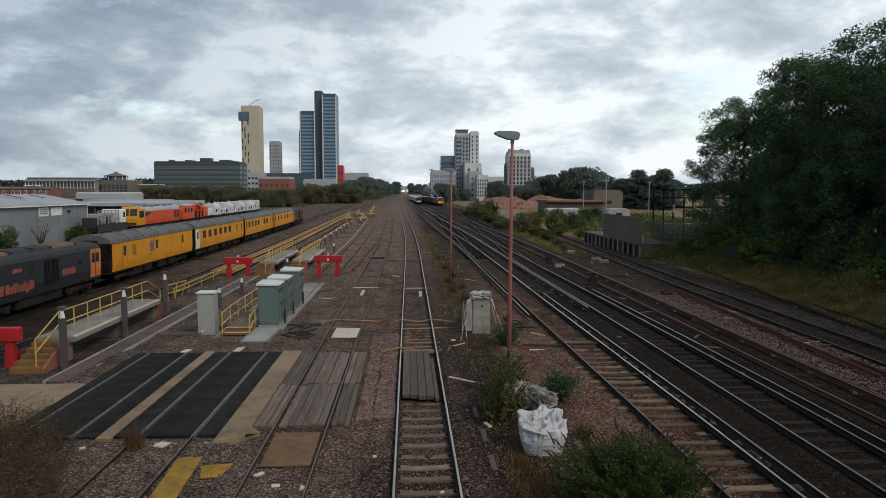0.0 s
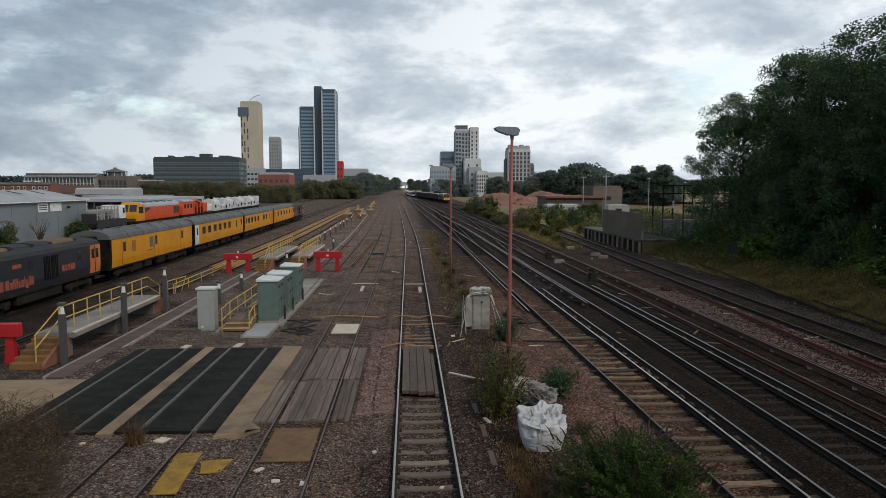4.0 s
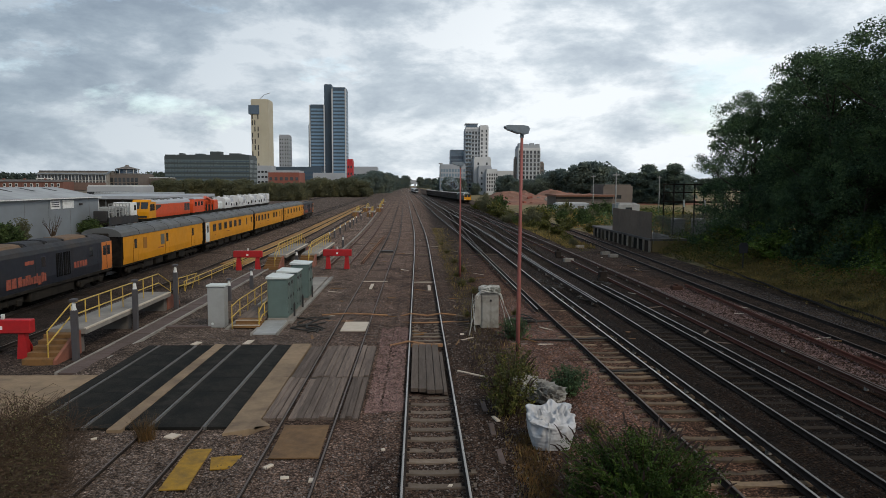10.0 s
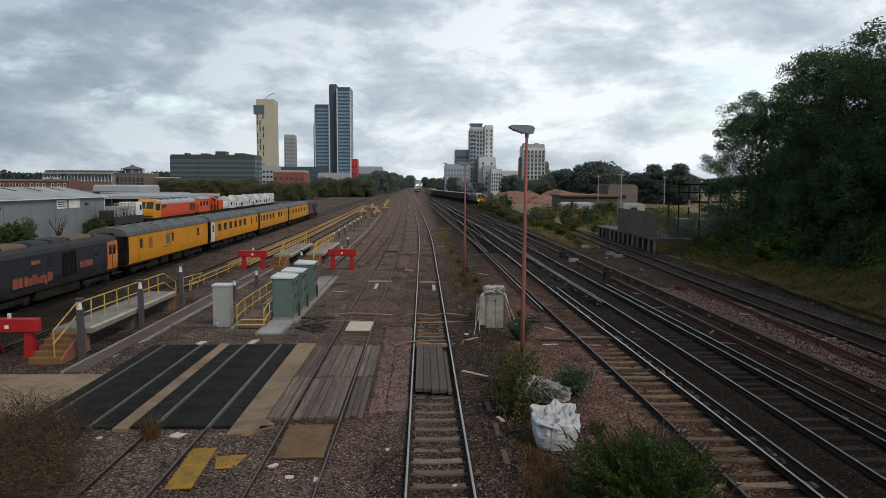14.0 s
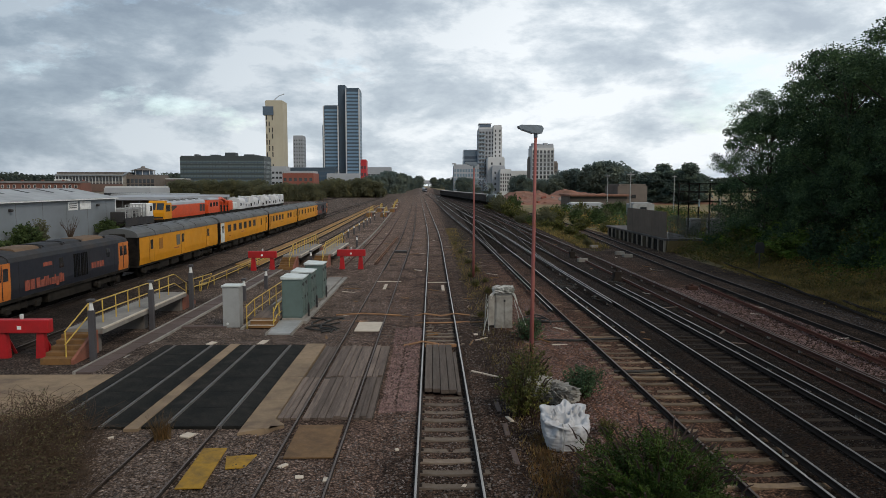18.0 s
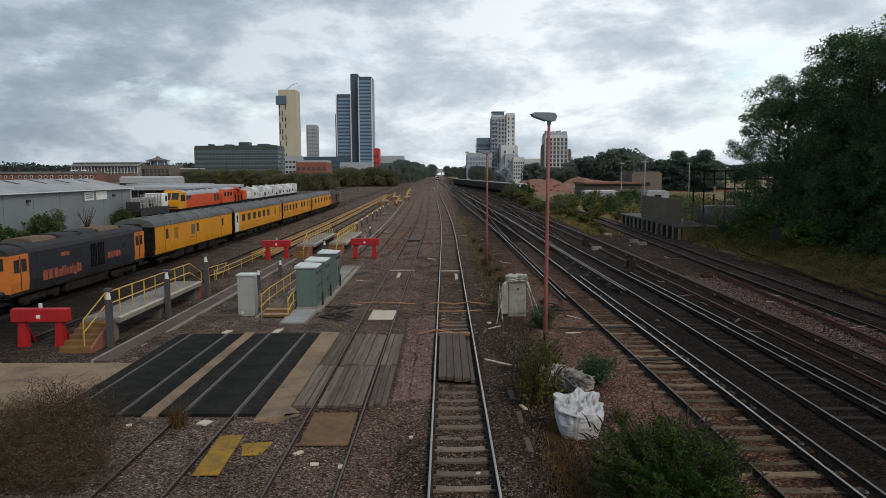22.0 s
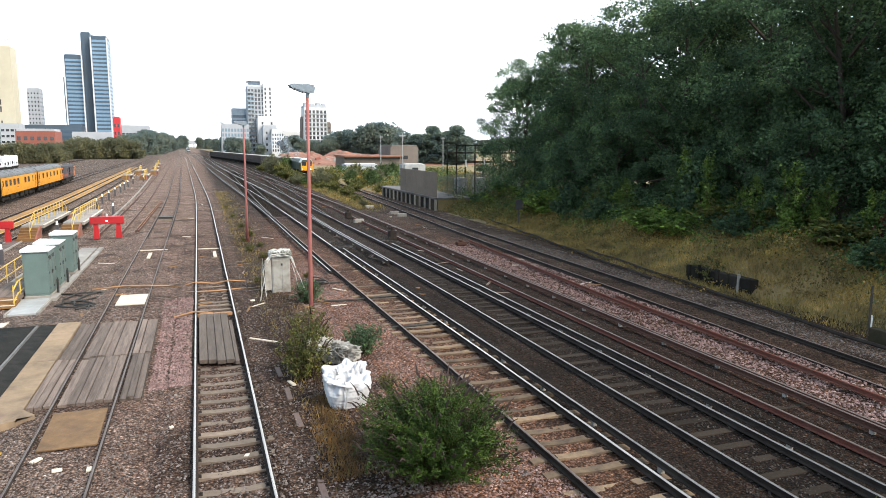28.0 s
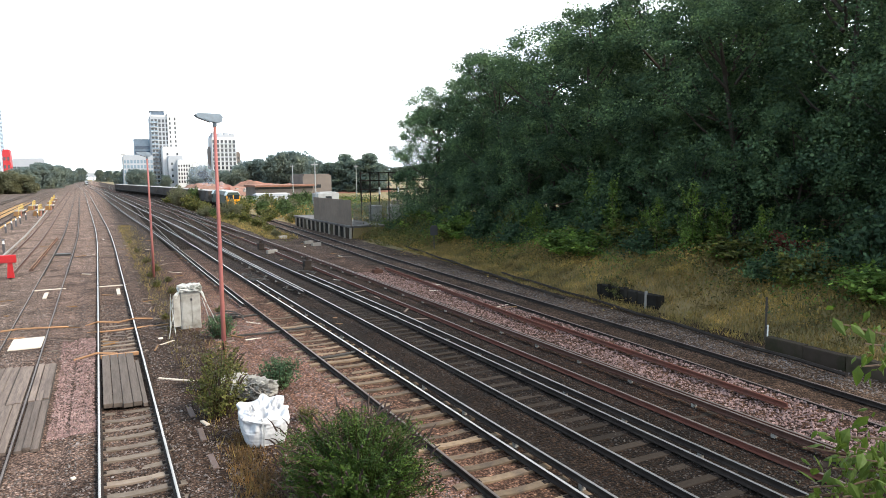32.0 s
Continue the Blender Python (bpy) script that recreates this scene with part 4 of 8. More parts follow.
def buffer_stop(m, label):
    t = thing("buffer_stop", label, "buffer stop", m, group="red buffer stops")
    part("beam", Builder().box(-1.14, 1.14, -0.2, 0.18, 0.86, 1.4, 0.03), MAT_RED, t)
    for s in (-0.75, 0.75):
        part("leg", Builder().prism([(s - 0.22, -0.2), (s + 0.22, -0.2), (s + 0.13, 0.9), (s - 0.13, 0.9)], -0.12, 0.12), MAT_RED, t)
        part("strut", Builder().path([(s, 0.1, 0.8), (s, 0.75, -0.15)], 0.06, 6), MAT_RED, t)
    part("lamp", Builder().box(-0.055, 0.055, -0.06, 0.06, 1.4, 1.6, 0.012).tube((0, -0.07, 1.51), (0, -0.06, 1.51), 0.035, 8), MAT_CABTOP, t, "small pale marker lamp")
    part("plate", Builder().box(-0.09, 0.07, -0.215, -0.2, 1.02, 1.16), MAT_WHITE, t, "white marker plate")
    return t


buffer_stop(pose(-16.3, 27.5, -0.03), "red buffer stop at the siding end by the loading platform")
buffer_stop(pose(-13.65, 56.0, -0.03), "red buffer stop in front of the yellow walkway rails")
buffer_stop(pose(-6.5, 56.0, 0.1), "red buffer stop beside the loading platform steps")


def relay_cabinet(m, label):
    """A double-doored steel cabinet; origin at the middle of its front foot."""
    t = thing("relay_cabinet", label, "equipment cabinet", m, group="green cabinets")
    part("body", Builder().box(-0.5, 0.5, 0, 1.55, 0.04, 2.0, 0.02), MAT_CABGREEN, t)
    part("roof", Builder().prism([(-0.56, 2.0), (0.56, 2.0), (0.56, 2.05), (-0.56, 2.12)], -0.07, 1.62), MAT_CABTOP, t, "pale sloping roof sheet")
    part("plinth", Builder().box(-0.52, 0.52, -0.03, 1.58, -0.12, 0.04, 0.01), MAT_CONC, t)
    part("end_panel", Builder().box(-0.44, 0.44, -0.014, 0.0, 0.14, 1.9, 0.004), MAT_CABGREEN, t)
    for y in (0.04, 0.8):
        d = part("door", Builder().box(0.5, 0.525, y, y + 0.71, 0.12, 1.92, 0.006), MAT_CABGREEN, t)
        part("handle", Builder().box(0.525, 0.56, y + 0.58, y + 0.63, 0.95, 1.12, 0.006), MAT_BLACK, d)
        part("vent", Builder().box(0.525, 0.535, y + 0.18, y + 0.5, 1.62, 1.8, 0.003), MAT_BLACK, d)
        for z in (0.3, 1.0, 1.7):
            part("hinge", Builder().tube((0.535, y + 0.015, z), (0.535, y + 0.015, z + 0.1), 0.014, 6), MAT_BLACK, d)
    return t


cab = relay_cabinet(pose(-7.0, 34.5, 0), "grey-green steel equipment cabinet with a pale roof on a concrete base")
copy_thing(cab, pose(-6.98, 37.0, -0.01))
copy_thing(cab, pose(-6.94, 40.6, 0.01))
base = thing("cabinet_base", "pale concrete base and trough along the green cabinets", "concrete base", kind="structure")
for i in range(8):
    y = 34.3 + i * 2.1
    part("slab", Builder().box(-7.62, -6.64, y, y + 2.08, -0.3, -0.1 - 0.004 * (i % 2), 0.012), MAT_CONC, base)
    part("slab", Builder().box(-6.5, -6.24, y, y + 2.08, -0.3, -0.07 - 0.004 * (i % 2), 0.012), MAT_CONC, base)
    part("trough_floor", Builder().box(-6.63, -6.51, y, y + 2.08, -0.3, -0.17, 0.012), MAT_DARKCONC, base)
solid("ramp_plate", Builder().prism([(31.65, -0.2), (34.28, -0.2), (34.28, -0.03), (31.65, -0.13)], -7.58, -6.5, axis="x"), MAT_GREYBOX, "grey steel ramp plate in front of the cabinet", "ramp plate")
for x in (-7.62, -6.46):
    part("slab", Builder().box(x - 0.05, x + 0.03, 31.5, 34.28, -0.3, -0.08, 0.01), MAT_CONC, base)
for y in (35.6, 38.2, 41.7):
    solid("marker_post", Builder().tube((-6.37, y, -0.25), (-6.37, y, 0.56), 0.05, 8).tube((-6.37, y, 0.56), (-6.37, y, 0.64), 0.03, 8), MAT_BLACK, "short black marker post beside the cabinets", "post", group="black posts")
gb = thing("location_case", "plain grey steel location case with a pale lid", "equipment cabinet", pose(-9.7, 33.6, -0.1))
part("body", Builder().box(-0.4, 0.4, -0.3, 0.35, -0.1, 1.88, 0.015), MAT_GREYBOX, gb)
part("lid", Builder().box(-0.45, 0.45, -0.35, 0.4, 1.88, 1.97, 0.015), MAT_CABTOP, gb, "pale lid")
part("door", Builder().box(0.4, 0.415, -0.26, 0.31, 0.05, 1.8, 0.004), MAT_GREYBOX, gb)
part("lock", Builder().tube((-0.18, -0.32, 0.1), (-0.18, -0.3, 0.1), 0.06, 8), MAT_CABTOP, gb)


def bollard(m, h, label):
    t = thing("bollard_light", label, "bollard light", m, group="bollard lights")
    part("post", Builder().box(-0.11, 0.11, -0.11, 0.11, -0.3, h - 0.5, 0.015), MAT_BOLLARD, t)
    part("lens", Builder().tube((0, 0, h - 0.5), (0, 0, h - 0.18), 0.1, 8, 0.06), MAT_WHITE, t, "white lens")
    part("cap", Builder().box(-0.13, 0.13, -0.13, 0.13, h - 0.18, h - 0.06, 0.02), MAT_BOLLARD, t)
    return t


tall = bollard(pose(-13.35, 27.1, -0.1), 2.4, "tall dark bollard light with a white lens beside the platform")
copy_thing(tall, pose(-13.35, 32.9, -0.15))
copy_thing(tall, pose(-13.35, 38.4, -0.05))
low = bollard(pose(-11.2, 41.2, -0.15), 1.35, "short dark bollard light with a white lens")
for x, y in ((-11.0, 45.9), (-10.3, 59), (-8.2, 76), (-10.6, 83.3), (-10.8, 90), (-10.85, 97), (-10.9, 104.5), (-10.9, 111.6), (-11.0, 118.5), (-11.05, 125.2), (-11.1, 135.5), (-9.9, 143)):
    copy_thing(low, pose(x, y, -0.15))

edge = thing("path_edging", "pale concrete edging of the yard path", "kerb", kind="structure")
for i in range(28):
    y = 62 + i * 4
    part("kerb", Builder().box(-0.07, 0.07, 0, 3.97, -0.3, -0.06, 0.015), MAT_CONC, edge, m=pose(-8.0 - 0.004 * i * i * 0.2 + bend(y), y, 0))

guard = thing("walkway_rail", "long low yellow tubular guard rail beside the siding", "guard rail")
for i in range(7):
    y = 45 + i * 3.0
    part("post", Builder().tube((-15.1 + bend(y), y, -0.3), (-15.1 + bend(y), y, 0.42), 0.03, 6), MAT_YELLOW, guard)
for h in (0.12, 0.42):
    part("rail", Builder().path([(-15.1 + bend(y), y, h) for y in (45, 63)], 0.032, 6), MAT_YELLOW, guard)
for x, w, y1 in ((-14.55, 0.1, 240), (-12.25, 0.06, 200), (-15.35, 0.05, 240), (-16.05, 0.05, 240)):
    part("edge_strip", Builder().prism([(x - w, -0.19), (x + w, -0.19), (x + w, -0.1), (x - w, -0.1)], 58, 72), MAT_YELLOWSTRIP, guard, "yellow painted edge strip")
    for a, b in zip(range(72, 200, 8), range(80, 208, 8)):
        if b > y1:
            break
        part("edge_strip", Builder().box(-w, w, -0.0, 8.0, -0.19, -0.1), MAT_YELLOWSTRIP, guard, m=pose(x + bend(a), a, 0, 0, 0, -math.degrees(math.atan((bend(b) - bend(a)) / 8))))
MAT_BAY = worn("worn_yellow_boards", (0.3, 0.15, 0.038), (0.2, 0.108, 0.036), 3, 0.5, 0.9, bump=0.3, dirt=(0.11, 0.08, 0.055), dirty=0.6, vary=0.15)
boards = thing("siding_boards", "worn yellow-brown boards laid along the yard siding", "walkway", kind="structure")
for x0, x1 in ((-17.02, -16.4), (-16.38, -15.78), (-15.52, -14.68)):
    for i, y in enumerate(range(60, 236, 4)):
        part("board", Builder().box(x0, x1, 0, 3.97, -0.22, -0.115 - 0.012 * (i % 3 == 1), 0.01), MAT_BAY, boards, m=pose(bend(y), y, 0, 0, 0, -math.degrees(math.atan((bend(y + 4) - bend(y)) / 4))))
hand = thing("handrail_frame", "short yellow tubular handrail by the siding", "handrail", pose(-15.0, 43.6, -0.2))
for y in (0, 1.3, 2.6):
    part("post", Builder().tube((0, y, 0), (0.12 * y, y, 1.0), 0.03, 6), MAT_YELLOW, hand)
for h in (0.5, 1.0):
    part("rail", Builder().path([(0, -0.1, h), (0.3, 2.7, h)], 0.03, 6), MAT_YELLOW, hand)
st = thing("access_steps", "brown timber landing and steps with yellow handrails beside the cabinets", "steps", pose(-8.17, 32.9, -0.15))
for i in range(2):
    part("step", Builder().box(-0.62, 0.62, i * 0.42, i * 0.42 + 0.5, 0 if i == 0 else 0.1, 0.16 * (i + 1), 0.015), MAT_STEP, st)
    part("nosing", Builder().box(-0.62, 0.62, i * 0.42 - 0.012, i * 0.42 + 0.05, 0.16 * (i + 1) - 0.03, 0.16 * (i + 1) + 0.006), MAT_PALEBOARD, st, "pale step nosing")
part("landing", Builder().box(-0.62, 0.62, 0.9, 4.6, 0.16, 0.36, 0.015), MAT_PLANK, st, "brown timber landing")
part("side_kerb", Builder().box(-0.95, -0.8, -0.2, 9.5, -0.15, 0.08, 0.015), MAT_CONC, st, "pale concrete kerb")
for y in (0.1, 1.6, 3.2, 4.8, 6.4, 8.0):
    part("post", Builder().tube((-0.7, y, -0.1), (-0.7, y, 1.15), 0.028, 6), MAT_YELLOW, st)
for h in (0.62, 1.15):
    part("rail", Builder().path([(-0.7, 0.0, h - 0.1), (-0.7, 1.4, h), (-0.7, 8.2, h)], 0.03, 6), MAT_YELLOW, st)
for y in (0.1, 1.3, 2.5):
    part("post", Builder().tube((0.58, y, -0.1), (0.58, y, 1.0), 0.028, 6), MAT_YELLOW, st)
for h in (0.5, 1.0):
    part("rail", Builder().path([(0.58, 0.0, h - 0.25), (0.58, 0.9, h), (0.58, 2.6, h)], 0.03, 6), MAT_YELLOW, st)


def lamp_post(m, h, label):
    t = thing("street_lamp", label, "street lamp", m, group="red lamp posts")
    part("post", Builder().path([(0, 0, -0.4), (0, 0, h * 0.3), (0, 0, h * 0.6), (0, 0, h - 0.15)], 0.09, 10, 0.055), MAT_POST, t, "red-brown post", smooth=True)
    part("collar", Builder().tube((0, 0, h - 0.18), (0, 0, h), 0.07, 8), MAT_LAMPGREY, t)
    part("head", Builder().prism([(0.2, -0.03), (0.25, 0.16), (0.17, 0.25), (0.0, 0.26), (-0.58, 0.23), (-0.68, 0.17), (-0.62, 0.09), (-0.1, -0.03), (0.08, -0.06)], -0.15, 0.15), MAT_LAMPGREY, t, m=pose(0, 0, h, 0, 3, 8))
    part("glass", Builder().prism([(-0.56, 0.08), (-0.56, 0.055), (-0.14, -0.055), (-0.14, -0.02)], -0.12, 0.12), MAT_LIGHTGLASS, t, m=pose(0, 0, h, 0, 3, 8))
    return t


lamp_post(pose(3.72, 25.4, 0, 0, 0.35, 0), 8.6, "tall red-brown lamp post with a grey lantern, rising from a bush")
l2 = lamp_post(pose(3.14, 51.8, 0), 8.15, "tall rusty red lamp post beside the single line")
l2.rotation_euler = (0, 0, 0)

# the white relay case by the line, with an old cover sheet on it
rc = thing("trackside_case", "old white trackside case with torn sheeting on top", "equipment cabinet", pose(3.5, 33.4, -0.1))
part("body", Builder().box(-0.45, 0.4, -0.35, 0.4, -0.15, 1.62, 0.03), MAT_CASE, rc)
part("door", Builder().box(-0.38, 0.0, -0.37, -0.35, 0.05, 1.45, 0.006), MAT_CASE, rc)
part("door", Builder().box(0.02, 0.36, -0.37, -0.35, 0.05, 1.45, 0.006), MAT_CASE, rc)
part("latch", Builder().box(-0.03, 0.05, -0.4, -0.37, 1.2, 1.3, 0.004), MAT_BLACK, rc)
part("open_door", Builder().box(0, 0.34, -0.02, 0.02, 0.05, 1.5, 0.008), MAT_CASE, rc, "side door hanging open", m=pose(-0.47, -0.3, 0, 0, 0, 205))
for x0, z1, z0 in ((-0.5, 1.72, 1.35), (-0.66, 1.6, 0.9), (0.42, 1.7, 1.3), (0.5, 1.6, 1.05)):
    part("rag_strip", Builder().path([(x0 * 0.8, -0.3, z1), (x0, -0.36, z1 - 0.1), (x0 * 1.12, -0.36, (z0 + z1) / 2), (x0 * 1.3, -0.4, z0)], 0.07, 5, 0.02), MAT_RAG, rc, "torn strip of sheeting")


def crumpled(name, seed, sx, sy, sz, res, amp, freq, squash=0.0, mat=None):
    """A rounded body with sharp creases, most of them near its top."""
    bm = bmesh.new()
    bmesh.ops.create_cube(bm, size=2)
    bmesh.ops.subdivide_edges(bm, edges=bm.edges, cuts=res, use_grid_fill=True)
    for v in bm.verts:
        p = v.co.copy()
        q = p.normalized()
        r = p * 0.62 + q * 0.5
        top = min(max((p.z + 0.2) / 1.2, 0), 1)
        crease = 0.0
        for k in (1, 2, 4):
            w = p * freq * k + Vector((seed * 1.7, k * 3.1, 0))
            crease += (0.5 - abs(noise.noise((w.x, w.y, w.z * 0.7)))) / k
        r += q * amp * (crease - 0.7) * (0.35 + 0.85 * top)
        sag = 0.10 * math.sin(p.z * 7 + 2 * noise.noise((p.x * 2, p.y * 2, seed))) * (1 - top)
        r.x *= 1 + 0.25 * sag
        r.y *= 1 + 0.25 * sag
        if p.z > 0.5:
            r.z += amp * 0.9 * noise.noise((p.x * 2.6 + seed, p.y * 2.6, 5)) * (p.z - 0.5) * 2
        r.z = max(r.z, -0.98)
        v.co = (r.x * sx * (1 + 0.12 * squash * (1 - p.z)), r.y * sy * (1 + 0.12 * squash * (1 - p.z)), (r.z + 0.98) * sz)
    me = bpy.data.meshes.new(name)
    bm.to_mesh(me)
    bm.free()
    me.polygons.foreach_set("use_smooth", [name == "sack"] * len(me.polygons))
    me.materials.append(mat or MAT_RAG)
    return me


part("cover_sheet", crumpled("cover_sheet", 4.0, 0.5, 0.46, 0.15, 22, 0.55, 2.4), None, rc, "torn white sheeting", m=pose(-0.02, 0, 1.6))
part("tail", Builder().path([(-0.4, 0, 1.6), (-0.65, -0.1, 1.45), (-0.8, -0.15, 1.2)], 0.05, 5, 0.02), MAT_RAG, rc)
bag = thing("bulk_bag", "full white woven bulk bag, crumpled and tied", "bulk bag", pose(3.53, 17.86, -0.2))


def sack_shape():
    """A square woven bag, narrower at its foot, with folds that deepen towards an open, caved-in top."""
    na, nz, ni = 110, 34, 16
    b, rows = Builder(), []
    for k in range(nz + ni):
        v, u = min(k / (nz - 1), 1.0), max(k - nz + 1, 0) / ni
        for i in range(na):
            a = 2 * math.pi * i / na
            c, s = math.cos(a), math.sin(a)
            r = 0.5 / (c ** 4 + s ** 4) ** 0.25 * (0.84 + 0.2 * math.sin(math.pi * min(v * 0.75, 0.5)) - 0.04 * v)
            fold = 0.55 - 2.4 * abs(noise.noise((c * 2.2, s * 2.2, v * 1.6 + 4)))
            small = 0.5 - 2.0 * abs(noise.noise((c * 5.0 + v, s * 5.0, v * 4.5)))
            sag = 0.5 - abs(noise.noise((c * 1.2, s * 1.2, v * 9)))
            r += 0.13 * v * v * fold + 0.06 * v * small + 0.04 * (1 - v) * sag
            z = 0.84 * v + 0.09 * v ** 3 * noise.noise((c * 1.9, s * 1.9, 3)) + 0.05 * v * v * fold + 0.2 * s * v ** 3
            r *= 1 - u
            x, y = r * 1.12 * c, r * s
            if u > 0:
                ridge = 0.42 - 1.5 * abs(noise.noise((x * 3.0, y * 3.0, 2))) - 1.0 * abs(noise.noise((x * 6.5, y * 6.5, 6)))
                z = z * (1 - u) + 0.9 * u + (-0.10 * math.sin(min(u * 2.2, 1.57)) + 0.26 * ridge) * min(u * 3, 1)
            rows.append((x, y, z))
    fs = [(k * na + i, k * na + (i + 1) % na, (k + 1) * na + (i + 1) % na, (k + 1) * na + i) for k in range(nz + ni - 1) for i in range(na)]
    return b.add(rows, fs + [tuple(range(na))[::-1]])


part("sack", sack_shape(), MAT_BAG, bag, smooth=True)
for sx, sy in ((-0.34, -0.2), (0.36, 0.1)):
    part("loop", Builder().path([(sx, sy, 0.8), (sx * 1.15, sy * 1.05, 1.02), (sx * 0.95, sy * 0.9 + 0.08, 1.06), (sx * 0.7, sy * 0.7 + 0.1, 0.85)], 0.03, 4), MAT_BAG, bag)
part("seam", Builder().path([(-0.14, -0.53, 0.05), (-0.12, -0.57, 0.4), (-0.16, -0.52, 0.78)], 0.02, 4), MAT_GREYBOX, bag)
solid("empty_sack", crumpled("empty_sack", 8.0, 0.62, 0.36, 0.15, 34, 0.8, 3.8, mat=MAT_CASE), None, "flattened white sack caught in weeds beside the lamp post", "sack", pose(3.85, 21.9, -0.16, 0, 4, -50) @ Matrix.Diagonal((1.4, 1.4, 1.7, 1)))

# boards and litter between the sidings
solid("yellow_board", Builder().box(-0.3, 0.3, 0, 2.3, 0, 0.03, 0.005), MAT_YELLOWBOARD, "dirty yellow board lying on the ballast", "board", pose(-5.45, 15.05, -0.085, 0.8, 0, 2.5))
solid("yellow_board", Builder().box(0, 0.75, 0, 0.7, 0, 0.03, 0.005), MAT_YELLOWBOARD, "half-buried yellow board on the ballast", "board", pose(-5.0, 16.3, -0.16, 3, 2, 14))
solid("rusty_plate", Builder().box(-0.62, 0.62, 0, 2.3, 0, 0.04, 0.006), MAT_PLY, "brown rusty plate lying between the siding rails", "plate", pose(-3.08, 16.75, -0.08, 0.5, 0, 0.6))
solid("pale_board", Builder().box(-0.58, 0.58, 0, 2.0, 0, 0.05, 0.008), MAT_PALEBOARD, "pale cream board laid between the siding rails", "board", pose(-3.02, 31.75, -0.08, 0.6, 0, -1))
rng = random.Random(5)
for x, y, sx, sy in ((-6.6, 18.35, 0.35, 0.3), (-9.4, 29.3, 0.6, 0.25), (-7.3, 29.6, 0.75, 0.3), (-3.1, 15.7, 0.2, 0.15), (-3.6, 16.3, 0.25, 0.12), (-0.9, 17.4, 0.1, 0.1), (0.75, 15.4, 0.14, 0.1), (2.3, 19.9, 0.12, 0.5), (-2.45, 15.5, 0.12, 0.18), (-8.6, 18.2, 0.14, 0.1), (17.6, 17.2, 0.16, 0.14), (2.1, 24.6, 0.09, 1.5)):
    solid("litter_piece", Builder().box(-sx / 2, sx / 2, -sy / 2, sy / 2, 0, 0.05, 0.01), MAT_PALEBOARD, "scrap of pale board or paper on the ballast", "litter", pose(x, y, bed_z(x, y) - 0.005, rng.uniform(-5, 5), rng.uniform(-5, 5), rng.uniform(0, 90)), group="litter")
rs = random.Random(17)
SCRAPS = [Builder().box(-0.06, 0.06, -0.35, 0.35, 0, 0.04, 0.008), Builder().box(-0.035, 0.035, -0.6, 0.6, 0, 0.035, 0.008), Builder().box(-0.14, 0.14, -0.1, 0.1, 0, 0.03, 0.008)]
SCRAPS = [[b.mesh("scrap", mt) for mt in (MAT_STEP, MAT_PALEBOARD, MAT_PLANK, MAT_RUST)] for b in SCRAPS]
for i in range(150):
    x, y = rs.choice((-4.9, -1.3, 0.4, 2.2, 4.6, 6.0, -3.1, 17.9, 13.4, 10.0)) + rs.uniform(-0.5, 0.5), 29.5 + 60 * rs.random() ** 1.6
    k = rs.choice((0, 2, 2, 0, 2, 1))
    solid("scrap_piece", SCRAPS[rs.randrange(3)][k], None, ("brown timber scrap lying on the ballast", "pale board scrap lying on the ballast", "grey weathered timber scrap on the ballast")[k], "scrap", pose(x, y, bed_z(x, y) - 0.005, rs.uniform(-4, 4), rs.uniform(-4, 4), rs.uniform(0, 180)), group="scraps")
for x, y, h, lx, ly in ((2.55, 33.0, 1.5, 0.12, 0.5), (2.7, 32.2, 1.25, -0.1, 0.4), (2.35, 31.4, 0.9, 0.25, 0.2), (4.35, 33.2, 1.25, -0.35, 0.1), (4.6, 33.0, 0.95, -0.4, 0.2)):
    solid("leaning_rod", Builder().path([(0, 0, -0.15), (lx * 0.5, ly * 0.5, h * 0.5), (lx, ly, h)], 0.022, 5, 0.016), MAT_RAG, "thin pale rod leaning beside the trackside case", "rod", pose(x, y, -0.1), group="leaning rods")
for pts in ([(5.0, 30.3, -0.15), (6.4, 30.1, -0.13), (7.1, 30.25, -0.12), (8.5, 30.4, -0.12)], [(4.7, 34.3, -0.15), (5.6, 34.2, -0.13), (6.7, 34.4, -0.12)], [(6.7, 24.9, -0.12), (7.6, 24.8, -0.1), (8.7, 25.1, -0.12)]):
    solid("cable", Builder().path(pts, 0.05, 5), MAT_CABLE, "black cable laid across the main line", "cable", group="main line cables")
rk = random.Random(41)
for cx, cy, n in ((9.0, 45.5, 4), (8.8, 48.0, 2), (5.2, 33.8, 4), (12.6, 47.0, 2), (10.0, 41.0, 2)):
    for k in range(n):
        r, a0, q = rk.uniform(0.35, 0.75), rk.uniform(0, 6.28), rk.uniform(0.6, 1.0)
        pts = [(cx + rk.uniform(-0.08, 0.08) + r * math.cos(a0 + i * q * 0.62), cy + 1.3 * r * math.sin(a0 + i * q * 0.62) + 0.3 * k, -0.13 + 0.14 * abs(math.sin(i * 0.7 + k))) for i in range(9)]
        solid("cable", Builder().path(pts, 0.035, 5), MAT_CABLE, "black cable looped loosely beside the third rail", "cable", group="looped cables")
trough = thing("cable_trough", "narrow line of sunken concrete trough lids beside the single line", "cable trough", kind="structure")
for i in range(9):
    part("lid", Builder().box(-0.075, 0.075, 0.01, 0.98, -0.2, 0.0, 0.012), MAT_LIDS, trough, m=pose(2.1 + 0.03 * math.sin(i * 2.1), 12.6 + i * 1.0, -0.2 + 0.025 * math.sin(i * 3.3), 0, 0, 1.5 * math.sin(i * 1.7)))
